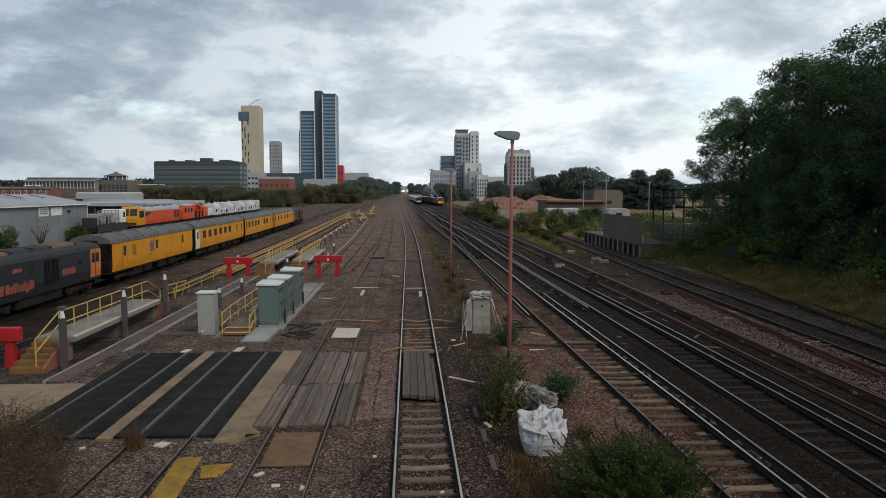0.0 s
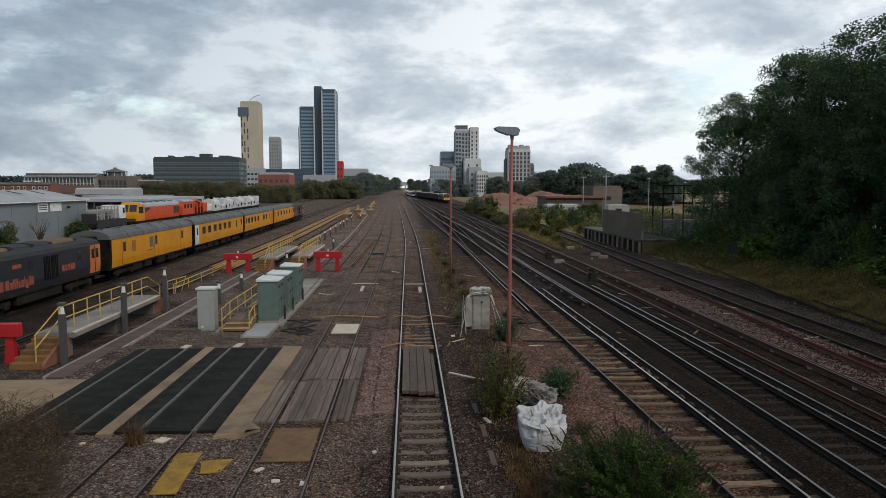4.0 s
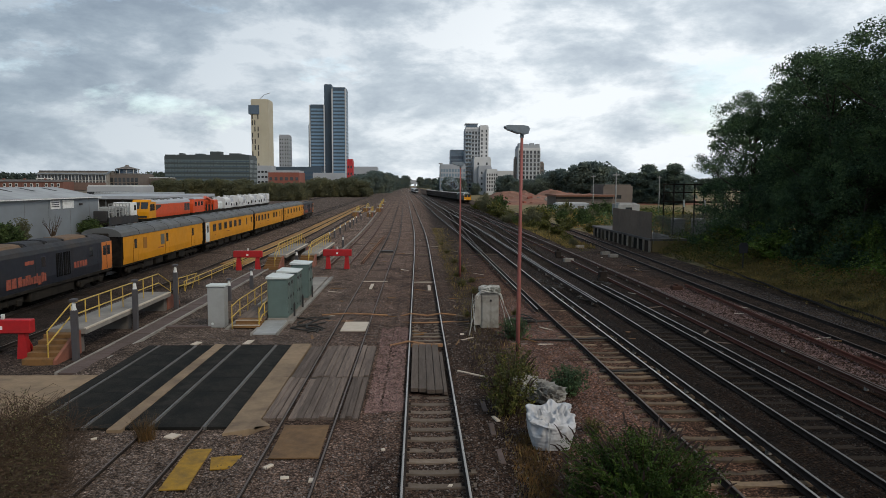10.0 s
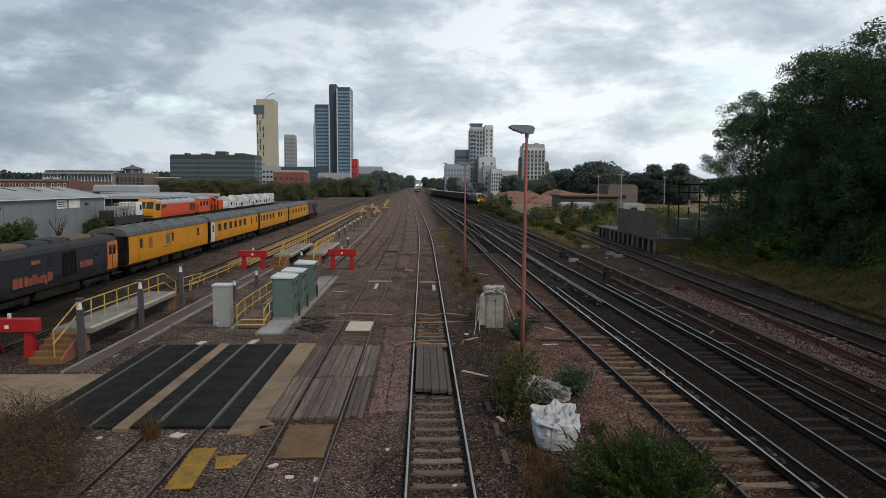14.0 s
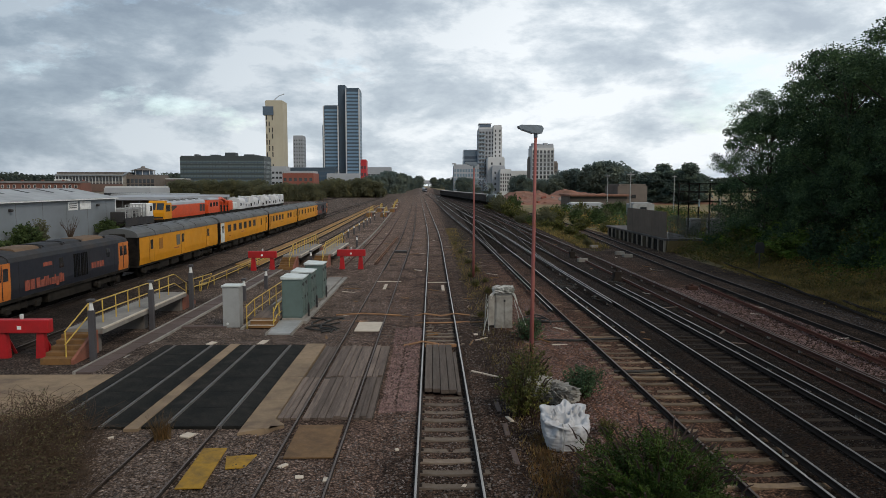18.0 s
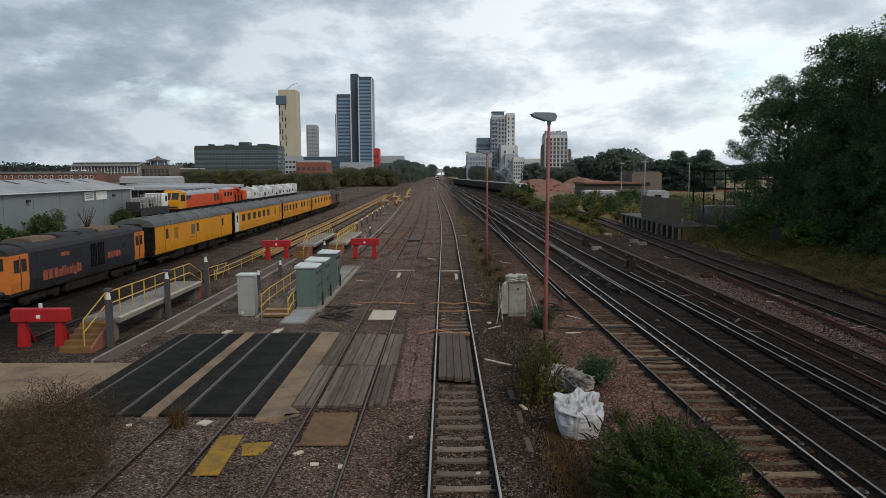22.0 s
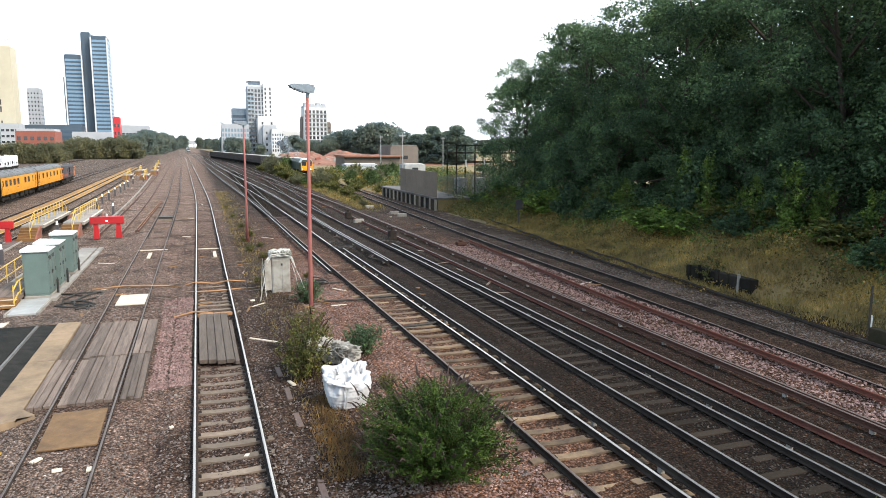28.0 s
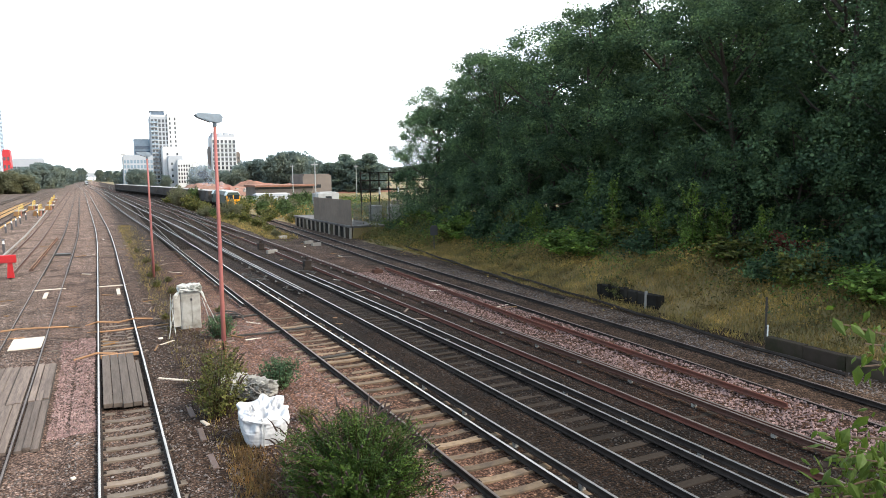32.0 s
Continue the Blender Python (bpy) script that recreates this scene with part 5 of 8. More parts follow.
for pts in ([(-5.0, 36.0, -0.1), (-4.2, 35.6, 0.03), (-3.6, 35.8, 0.03), (-2.4, 35.5, 0.03), (-1.6, 35.9, -0.1)], [(-0.9, 35.9, -0.15), (-0.4, 35.7, 0.03), (0.5, 35.9, -0.12), (1.2, 35.7, 0.03), (2.0, 36.2, -0.15)], [(-0.8, 34.2, -0.15), (0.4, 34.0, -0.12), (1.9, 34.4, -0.15)], [(-4.6, 34.6, -0.15), (-4.0, 34.3, -0.1), (-3.2, 34.4, -0.12)], [(-1.2, 29.2, -0.14), (-0.4, 29.25, 0.03), (0.3, 29.1, -0.05)]):
    solid("cable", Builder().path(pts, 0.045, 5), MAT_ORANGECABLE, "orange-brown cable laid across the track", "cable", group="track cables")
for k in range(4):
    rr = random.Random(k + 3)
    pts = [(-5.0 + rr.uniform(-0.3, 0.3) + 0.55 * math.sin(i * 0.9 + k) - 0.12 * i * (k % 2), 32.0 + 0.45 * i + rr.uniform(-0.2, 0.2), -0.15 + 0.04 * (i % 2)) for i in range(9)]
    solid("cable", Builder().path(pts, 0.04, 5), MAT_CABLE, "black cable coiled loosely on the ballast", "cable", group="black cables")
for x, y, w in ((-3.1, 46.0, 0), (0.75, 46.3, 0), (-3.05, 48.5, 1), (0.4, 49.0, 1)):
    solid("marker_board", Builder().box(-0.1, 0.1, -1.1, 1.1, 0, 0.06, 0.01) if not w else Builder().box(-0.9, 0.9, -0.08, 0.08, 0, 0.05, 0.01), MAT_PALEBOARD, "pale cable ramp board between the rails", "board", pose(x, y, bed_z(x, y) + 0.005))
solid("treadle_box", Builder().box(-0.62, 0.62, -0.5, 0.5, -0.2, -0.02, 0.02), MAT_BLACK, "black steel tray between the siding rails", "track device", pose(-3.15, 71, 0))
solid("point_machine", Builder().box(-0.25, 0.25, -0.35, 0.35, -0.2, 0.45, 0.03).box(-0.1, 0.1, -0.1, 0.1, 0.45, 0.75, 0.02).box(-0.35, 0.35, -0.4, -0.3, -0.2, 0.0, 0.01), MAT_RAILWEB, "dark brown trackside signal unit between main line and loop", "signal", pose(13.5, 50.0, 0))
solid("point_machine", Builder().box(-0.25, 0.25, -0.35, 0.35, -0.2, 0.4, 0.03).box(-0.1, 0.1, -0.1, 0.1, 0.4, 0.65, 0.02), MAT_RAILWEB, "dark brown trackside signal unit between main line and loop", "signal", pose(13.45, 66.0, 0))
solid("point_motor", Builder().box(-0.35, 0.35, -0.25, 0.25, -0.2, 0.1, 0.05).box(-0.15, 0.05, -0.2, 0.2, 0.1, 0.22, 0.03), MAT_RUST, "rusty red point motor lying on the ballast", "point motor", pose(17.2, 45.2, 0))
for x, y in ((18.7, 68.4), (18.8, 66.0), (17.9, 76), (13.6, 62)):
    solid("junction_box", Builder().box(-0.45, 0.45, -0.2, 0.2, -0.25, 0.12, 0.02), MAT_CONC, "pale concrete junction box on the ballast", "junction box", pose(x, y, 0, 0, 0, 10), group="junction boxes")


# ---- trains standing in the yard ----
def body_profile(w, z0, z1, ztop, tuck=0.06):
    """Half-round roofed carriage section."""
    h = w / 2
    pts = [(-h + tuck, z0), (h - tuck, z0), (h, z0 + 0.5), (h, z1)]
    n = 7
    for i in range(1, n):
        a = math.pi * i / n
        pts.append((h * math.cos(a) * 0.985, z1 + (ztop - z1) * math.sin(a) ** 0.8))
    return pts + [(-h, z1), (-h, z0 + 0.5)]


def body_sides(w, z0, z1, tuck=0.06):
    h = w / 2
    return [(-h + tuck, z0), (h - tuck, z0), (h, z0 + 0.5), (h, z1), (-h, z1), (-h, z0 + 0.5)]


def roof_section(w, z1, ztop):
    h = w / 2 + 0.01
    n = 9
    return [(h * math.cos(math.pi * i / n), z1 + (ztop - z1) * math.sin(math.pi * i / n) ** 0.8) for i in range(n + 1)]


def wheel_mesh():
    b = Builder()
    for s in (-0.72, 0.72):
        b.tube((s - 0.065, 0, 0), (s + 0.065, 0, 0), 0.46, 14)
        b.tube((s - 0.09 * (1 if s > 0 else -1), 0, 0), (s - 0.05 * (1 if s > 0 else -1), 0, 0), 0.49, 14)
    b.tube((-0.7, 0, 0), (0.7, 0, 0), 0.08, 6)
    return b.mesh("wheelset", MAT_UNDER)


WHEELSET = wheel_mesh()


def bogie(parent, y):
    b = Builder()
    for s in (-1.05, 1.05):
        b.box(s - 0.09, s + 0.09, -1.75, 1.75, 0.42, 0.72, 0.03)
        for q in (-1.3, 1.3):
            b.box(s - 0.16, s + 0.16, q - 0.22, q + 0.22, 0.28, 0.62, 0.04)
        b.tube((s, -0.3, 0.4), (s, -0.3, 0.85), 0.12, 8).tube((s, 0.3, 0.4), (s, 0.3, 0.85), 0.12, 8)
    b.box(-1.0, 1.0, -0.25, 0.25, 0.4, 0.78, 0.03)
    g = part("bogie", b, MAT_UNDER, parent, m=pose(0, y, 0))
    for q in (-1.3, 1.3):
        part("wheelset", WHEELSET, None, g, m=pose(0, q, 0.46))
    return g


def side_panel(parent, name, x, y0, y1, z0, z1, mat, d=0.012, label=""):
    a, b = (x, x + d) if x > 0 else (x - d, x)
    return part(name, Builder().box(a, b, y0, y1, z0, z1), mat, parent, label)


def loco_electro(m, label):
    """A twin-cab locomotive 14.8 m long; origin at its middle at rail level, the side seen faces +x."""
    t = thing("locomotive", label, "locomotive", m)
    w, L, C = 2.64, 7.4, 1.5
    part("body", Builder().prism(body_sides(w, 1.02, 2.86), -L + C, L - C), MAT_LOCO, t)
    part("roof", Builder().prism(roof_section(w, 2.86, 3.38), -L + C - 0.1, L - C + 0.1), MAT_LOCOROOF, t)
    for s in (-1, 1):
        a, b = sorted((s * (L - C), s * L))
        c = part("cab", Builder().prism(body_sides(w - 0.01, 1.02, 2.86), a, b), MAT_ORANGE, t, "orange cab end")
        part("cab_roof", Builder().prism(roof_section(w - 0.1, 2.86, 3.3), a, b), MAT_LOCOROOF, c)
        for y in (s * (L - 1.1), s * (L - 0.5)):
            part("side_window", Builder().box(w / 2 - 0.005, w / 2 + 0.012, y - 0.2, y + 0.2, 2.0, 2.62), MAT_WINDOW, c)
        part("door_edge", Builder().box(w / 2 - 0.01, w / 2 + 0.015, s * (L - 0.8) - 0.02, s * (L - 0.8) + 0.02, 1.1, 2.8), MAT_LOCO, c)
        part("windscreen", Builder().box(-1.0, 1.0, min(s * L, s * (L + 0.012)), max(s * L, s * (L + 0.012)), 2.15, 2.75), MAT_WINDOW, c)
        part("gangway", Builder().box(-0.5, 0.5, min(s * L, s * (L + 0.25)), max(s * L, s * (L + 0.25)), 1.1, 3.1, 0.05), MAT_DEEPBLACK, c)
        for q in (-0.87, 0.87):
            part("buffer", Builder().tube((q, s * L, 1.05), (q, s * (L + 0.5), 1.05), 0.12, 8).tube((q, s * (L + 0.5), 1.05), (q, s * (L + 0.55), 1.05), 0.24, 10), MAT_BLACK, c)
        bogie(t, s * 4.7)
    part("solebar", Builder().box(-1.28, 1.28, -L, L, 0.86, 1.04, 0.02), MAT_UNDER, t)
    for y0, y1, mt in ((-4.6, -2.4, MAT_LOCOTAN), (-1.9, -0.2, MAT_LOCOROOF), (0.3, 1.9, MAT_LOCOROOF), (2.2, 4.9, MAT_LOCOTAN)):
        h = part("roof_hatch", Builder().prism([(-0.9, 3.2), (0.9, 3.2), (0.72, 3.4), (0.4, 3.46), (-0.4, 3.46), (-0.72, 3.4)], y0, y1), mt, t, "rust-tan roof hatch" if mt is MAT_LOCOTAN else "dark roof hatch")
        part("hatch_edge", Builder().box(0.3, 0.9, y1 + 0.02, y1 + 0.1, 3.2, 3.4, 0.01), MAT_BLACK, h)
    for y in (-5.2, -2.15, 0.05, 2.05, 5.2):
        part("roof_vent", Builder().box(0.75, 1.05, y - 0.12, y + 0.12, 3.0, 3.22, 0.03), MAT_BLACK, t)
    for y0, y1 in ((0.15, 0.85), (0.98, 1.75)):
        g = side_panel(t, "louvre_panel", w / 2, y0, y1, 1.35, 2.7, MAT_DEEPBLACK, 0.01)
        for i in range(3):
            part("slat", Builder().box(w / 2 + 0.01, w / 2 + 0.022, y0 + (y1 - y0) * (i + 1) / 4 - 0.015, y0 + (y1 - y0) * (i + 1) / 4 + 0.015, 1.38, 2.67), MAT_LOCO, g)
    for y in (-1.2, 4.4):
        side_panel(t, "body_window", w / 2, y - 0.22, y + 0.22, 2.1, 2.65, MAT_WINDOW)
    for y in (-5.2, -2.0, 2.0, 5.3):
        side_panel(t, "body_seam", w / 2, y - 0.012, y + 0.012, 1.1, 2.84, MAT_BLACK, 0.006)
    side_panel(t, "nameplate", w / 2, -3.0, -2.15, 2.35, 2.56, MAT_LETTER)
    for y, wd, z0, z1 in ((-4.75, 0.42, 1.3, 1.82), (-4.26, 0.4, 1.3, 1.82), (-3.72, 0.36, 1.3, 1.82), (-3.32, 0.28, 1.3, 1.68), (-3.0, 0.1, 1.3, 1.82), (-2.86, 0.1, 1.3, 1.82), (-2.72, 0.18, 1.3, 1.82), (-2.5, 0.2, 1.3, 1.66), (-2.26, 0.28, 1.3, 1.68), (-1.94, 0.1, 1.3, 1.82), (-1.8, 0.28, 1.18, 1.66), (-1.48, 0.27, 1.3, 1.82), (-1.16, 0.18, 1.3, 1.76)):
        side_panel(t, "lettering", w / 2, y, y + wd, z0, z1, MAT_LETTER)
    for i in range(5):
        side_panel(t, "number_bar", w / 2, 2.2 + i * 0.34, 2.46 + i * 0.34, 1.62, 1.98, MAT_LETTER)
    part("tank", Builder().box(-1.2, 1.2, -2.4, 2.4, 0.3, 0.9, 0.06), MAT_UNDER, t)
    return t


MAT_LETTER = worn("faded_orange_letters", (0.36, 0.09, 0.05), (0.25, 0.065, 0.04), 9, 2.5, 0.6, dirt=(0.03, 0.02, 0.025), dirty=0.6)


def coach(m, label, windows, slots, doors, L=10.0, pale_end=False):
    """A bogie coach; origin at its middle at rail level. windows: wide ones; slots: narrow panes, dark or pale; doors: plain doors with a small pane."""
    t = thing("railway_coach", label, "railway coach", m, group="yellow test train")
    w = 2.76
    part("body", Builder().prism(body_sides(w, 1.0, 3.0), -L + 0.3, L - 0.1), MAT_COACH, t)
    part("roof", Builder().prism(roof_section(w + 0.06, 3.0, 3.62), -L, L), MAT_COACHROOF, t)
    for s in (-1, 1):
        e = part("end_wall", Builder().prism(body_sides(w - 0.03, 0.98, 3.0), min(s * L, s * (L - 0.35)), max(s * L, s * (L - 0.35))), MAT_DEEPBLACK, t)
        part("gangway", Builder().box(-0.55, 0.55, min(s * L, s * (L + 0.25)), max(s * L, s * (L + 0.25)), 1.1, 3.25, 0.05), MAT_DEEPBLACK, e)
        bogie(t, s * (L - 2.9))
    part("solebar", Builder().box(-1.3, 1.3, -L, L, 0.86, 1.02, 0.02), MAT_UNDER, t)
    part("cantrail", Builder().box(w / 2, w / 2 + 0.02, -L + 0.3, L - 0.1, 2.96, 3.0), MAT_COACHROOF, t)
    for y in windows:
        f = side_panel(t, "window_frame", w / 2, y - 0.56, y + 0.56, 1.92, 2.68, MAT_COACHSEAM, 0.012)
        part("pane", Builder().box(w / 2 + 0.01, w / 2 + 0.022, y - 0.5, y + 0.5, 1.98, 2.62), MAT_WINDOW, f)
    for y, wd, mt in slots:
        side_panel(t, "narrow_window", w / 2, y - wd / 2, y + wd / 2, 1.85, 2.68, mt, 0.012)
    for y in doors:
        d = part("door", Builder().box(w / 2, w / 2 + 0.015, y - 0.4, y + 0.4, 1.1, 2.92, 0.004), MAT_COACH, t)
        part("door_window", Builder().box(w / 2 + 0.015, w / 2 + 0.025, y - 0.22, y + 0.22, 2.0, 2.68), MAT_WINDOW, d)
        for q in (-0.41, 0.41):
            part("gap", Builder().box(w / 2 + 0.002, w / 2 + 0.017, y + q - 0.012, y + q + 0.012, 1.1, 2.92), MAT_COACHSEAM, d)
        part("grab_rail", Builder().tube((w / 2 + 0.05, y - 0.5, 1.4), (w / 2 + 0.05, y - 0.5, 2.1), 0.015, 5), MAT_COACHSEAM, d)
    if pale_end:
        d = part("end_door", Builder().box(w / 2, w / 2 + 0.02, -L + 0.3, -L + 1.5, 1.05, 2.92, 0.006), MAT_CABTOP, t, "pale grey end door")
        part("door_window", Builder().box(w / 2 + 0.02, w / 2 + 0.03, -L + 0.75, -L + 1.15, 1.95, 2.65), MAT_WINDOW, d)
    for k, y in enumerate((-4.0, -1.5, 1.2, 3.8)):
        part("equipment_box", Builder().box(-1.2, 1.2, y - 0.9, y + (0.6 if k % 2 else 1.0), 0.35, 0.88, 0.04), MAT_UNDER, t)
    for y in (-8, -5, -2, 1, 4, 7):
        part("roof_vent", Builder().box(0.1, 0.45, y - 0.15, y + 0.15, 3.55, 3.7, 0.03), MAT_COACHROOF, t)
    for y in (-6, -3, 0, 3, 6):
        part("roof_seam", Builder().prism(roof_section(w + 0.07, 3.0, 3.63), y - 0.03, y + 0.03), MAT_UNDER, t)
    side_panel(t, "lettering", w / 2, -2.3, -1.2, 1.62, 1.7, MAT_LETTER)
    side_panel(t, "lettering", w / 2, -6.9, -6.5, 1.5, 1.58, MAT_LETTER)
    return t


TX = -22.0
loco_electro(pose(TX, 40.05, 0), "dark navy and orange locomotive with faded lettering heading a yellow train")
coach(pose(TX, 58.0, 0), "yellow test coach with few narrow windows and a dark grey roof", (), ((-4.95, 0.7, MAT_COACHSEAM), (-1.35, 0.8, MAT_PALISADE)), (-6.75, -0.35, 6.15), 9.15)
coach(pose(TX + bend(78), 77.8, 0, 0, 0, 0.2), "yellow test coach with dark windows and a pale end door", (-6.85, -4.85, -2.75, -0.75, 1.25, 3.25), ((6.6, 0.4, MAT_WINDOW),), (9.1,), 10.1, True)
coach(pose(TX + bend(98.6), 98.6, 0, 0, 0, 0.8), "yellow test coach with six windows, grey roof", (-7.4, -5.4, -3.4, -1.4, 2.6, 4.6), ((7.2, 0.4, MAT_WINDOW),), (-9.0, 9.0), 10.1)
coach(pose(TX + bend(119.4), 119.4, 0, 0, 0, 1.1), "yellow test coach next to the rear locomotive", (-6, -3, 0, 3, 6), (), (-9.0, 9.0), 10.1)
loco_electro(pose(TX + bend(137.6), 137.6, 0, 0, 0, 1.1), "dark grey-blue locomotive at the rear of the yellow train")

# orange and yellow track machines behind the train
tm = thing("track_machine", "orange engine with dirty yellow cab and grey roof", "track machine", pose(-44 + bend(112.6), 112.6, 0, 0, 0, 0.5))
part("frame", Builder().box(-1.25, 1.25, 0, 21, 0.75, 1.15, 0.03), MAT_UNDER, tm)
cb = part("cab", Builder().prism([(0.0, 1.15), (3.2, 1.15), (3.2, 3.75), (0.5, 3.75), (0.1, 2.6), (0.0, 2.2)], -1.38, 1.38, axis="x"), MAT_COACH, tm, "dirty yellow cab")
for x0, x1 in ((-1.2, -0.1), (0.1, 1.2)):
    part("windscreen", Builder().prism([(0.097, 2.65), (0.067, 2.66), (0.427, 3.7), (0.457, 3.69)], x0, x1, axis="x"), MAT_WINDOW, cb)
part("front_band", Builder().box(-1.1, 1.1, -0.03, 0.01, 1.25, 1.55), MAT_BLACK, cb)
part("visor", Builder().prism([(0.42, 3.75), (0.75, 4.1), (1.4, 4.12), (1.4, 3.75)], -1.3, 1.3, axis="x"), MAT_COACH, cb, "yellow roof visor")
part("side_window", Builder().box(1.37, 1.395, 0.7, 2.6, 2.35, 3.4), MAT_WINDOW, cb)
part("black_flash", Builder().prism([(3.2, 2.3), (5.6, 2.9), (5.6, 3.2), (3.2, 3.2)], 1.362, 1.376, axis="x"), MAT_BLACK, tm, "black flash behind the cab")
part("engine_body", Builder().prism(body_sides(2.72, 1.15, 3.3), 3.2, 20.8), MAT_REDORANGE, tm, "orange body side")
part("roof", Builder().prism(roof_section(2.72, 3.3, 4.15), 1.4, 20.9), MAT_GREYCLAD, tm)
for y in (4, 7, 10, 13.5, 17):
    part("roof_grille", Builder().prism([(-0.9, 3.9), (0.95, 3.9), (0.75, 4.22), (-0.75, 4.22)], y, y + 1.6), MAT_COACHROOF, tm)
for y in (17.6, 19.2):
    part("side_grille", Builder().box(1.36, 1.38, y, y + 1.3, 1.8, 3.1), MAT_BLACK, tm)
bogie(tm, 3.4), bogie(tm, 17.4)
ct = thing("track_machine", "orange track crane with open bays and a jib in the yard", "track machine", pose(-44 + bend(136), 136, 0, 0, 0, 1))
part("frame", Builder().box(-1.25, 1.25, 0, 23, 0.75, 1.15, 0.03), MAT_UNDER, ct)
part("cabin", Builder().prism([(0.2, 1.15), (7.5, 1.15), (7.5, 3.7), (0.9, 3.7), (0.2, 2.8)], -1.35, 1.35, axis="x"), MAT_REDORANGE, ct, "orange cabin")
part("cabin_roof", Builder().prism(roof_section(2.7, 3.7, 4.1), 0.8, 7.6), MAT_GREYCLAD, ct)
for y in (1.4, 3.4, 5.4):
    part("side_window", Builder().box(1.34, 1.365, y, y + 1.1, 2.4, 3.2), MAT_WINDOW, ct)
for y in (8.2, 10.4, 12.8, 15.0):
    part("bay_post", Builder().box(1.1, 1.3, y, y + 0.3, 1.15, 3.2, 0.02), MAT_REDORANGE, ct)
part("jib", Builder().path([(0.4, 7.6, 3.3), (0.4, 12, 3.9), (0.4, 17.5, 2.9)], 0.32, 6), MAT_REDORANGE, ct)
part("bay", Builder().box(-1.1, 1.05, 8.2, 15.2, 1.15, 2.3, 0.08), MAT_UNDER, ct)
part("counterweight", Builder().box(-1.2, 1.2, 15.6, 18.6, 1.15, 3.3, 0.2), MAT_REDORANGE, ct)
part("hood", Builder().box(-1.2, 1.2, 18.9, 22.6, 1.15, 2.8, 0.25), MAT_CABTOP, ct, "pale hood")
bogie(ct, 3.2), bogie(ct, 19.6)
wm = thing("white_machine", "white and pale grey rail grinding train in the yard", "track machine", pose(-44 + bend(160), 160, 0, 0, 0, 1))
part("frame", Builder().box(-1.25, 1.25, 0, 52, 0.75, 1.15, 0.03), MAT_UNDER, wm)
rw = random.Random(21)
for i in range(4):
    y = i * 13.0
    bogie(wm, 2.6 + y), bogie(wm, 10.2 + y)
    part("body", Builder().prism(body_profile(2.7, 1.15, 2.9, 3.7), y + 0.2, y + 5.2), MAT_LIGHTCLAD, wm)
    part("body", Builder().box(-1.3, 1.3, y + 5.5, y + 9.5, 1.15, 2.5, 0.15), MAT_LIGHTCLAD, wm)
    part("hood", Builder().prism([(-1.2, 2.5), (1.2, 2.5), (0.8, 3.6), (-0.8, 3.6)], y + 5.8, y + 8.8), MAT_GREYCLAD, wm)
    part("body", Builder().box(-1.32, 1.32, y + 9.7, y + 12.8, 1.15, 3.9, 0.2), MAT_LIGHTCLAD, wm)
    for j in range(5):
        y0 = y + 0.5 + j * 2.4 + rw.uniform(0, 0.6)
        z0 = rw.uniform(1.5, 2.0)
        part("hatch", Builder().box(1.345, 1.375, y0, y0 + rw.uniform(0.6, 1.4), z0, z0 + rw.uniform(0.4, 0.9)), (MAT_WINDOW, MAT_GREYCLAD)[j % 2], wm)
    for j in range(3):
        y0 = y + 1 + j * 4
        part("duct", Builder().tube((-0.3 + 0.3 * j, y0, 3.3), (-0.3 + 0.3 * j, y0, 3.95 + 0.15 * (j % 2)), 0.28, 8), MAT_LIGHTCLAD, wm)
fw = thing("flat_wagon", "dark flat wagon carrying pale steel frames and machinery", "wagon", pose(-44, 97.2, 0))
part("deck", Builder().box(-1.3, 1.3, 0, 10.4, 0.95, 1.35, 0.03), MAT_UNDER, fw)
part("side_plate", Builder().box(1.28, 1.32, 0.2, 10.2, 0.9, 2.0), MAT_LOCOROOF, fw, "dark side plate")
for y in np.arange(0.4, 7.4, 1.15):
    part("stanchion", Builder().box(1.2, 1.3, y, y + 0.12, 1.9, 3.85), MAT_GREYBOX, fw)
for z in (2.6, 3.2, 3.8):
    part("rail", Builder().box(1.22, 1.28, 0.3, 7.4, z, z + 0.1), MAT_GREYBOX, fw)
for k in range(9):
    part("load", Builder().tube((-0.8 + 0.2 * k, 1 + k % 3, 2.0 + 0.12 * (k % 4)), (-0.8 + 0.2 * k, 5 + k % 3, 2.0 + 0.12 * (k % 4)), 0.16, 8), (MAT_PALISADE, MAT_GREYBOX, MAT_BLACK)[k % 3], fw)
for k, y in enumerate((0.6, 2.4, 4.0, 5.4)):
    part("machinery", Builder().box(-1.0, 0.9, y, y + 1.3, 1.35, 2.9 + 0.5 * (k % 2), 0.1), (MAT_BLACK, MAT_GREYBOX)[k % 2], fw)
hut = part("cabin", Builder().box(-1.3, 1.34, 7.7, 9.9, 1.9, 3.9, 0.08), MAT_WHITE, fw, "white machine cabin")
part("window", Builder().box(1.34, 1.36, 8.8, 9.5, 2.7, 3.5), MAT_WINDOW, hut)
bogie(fw, 2.2), bogie(fw, 8.2)


# ---- buildings ----
def window_mesh(w, h, mat):
    return Builder().box(-w / 2, w / 2, -0.08, 0.08, 0, h).mesh("window", mat)


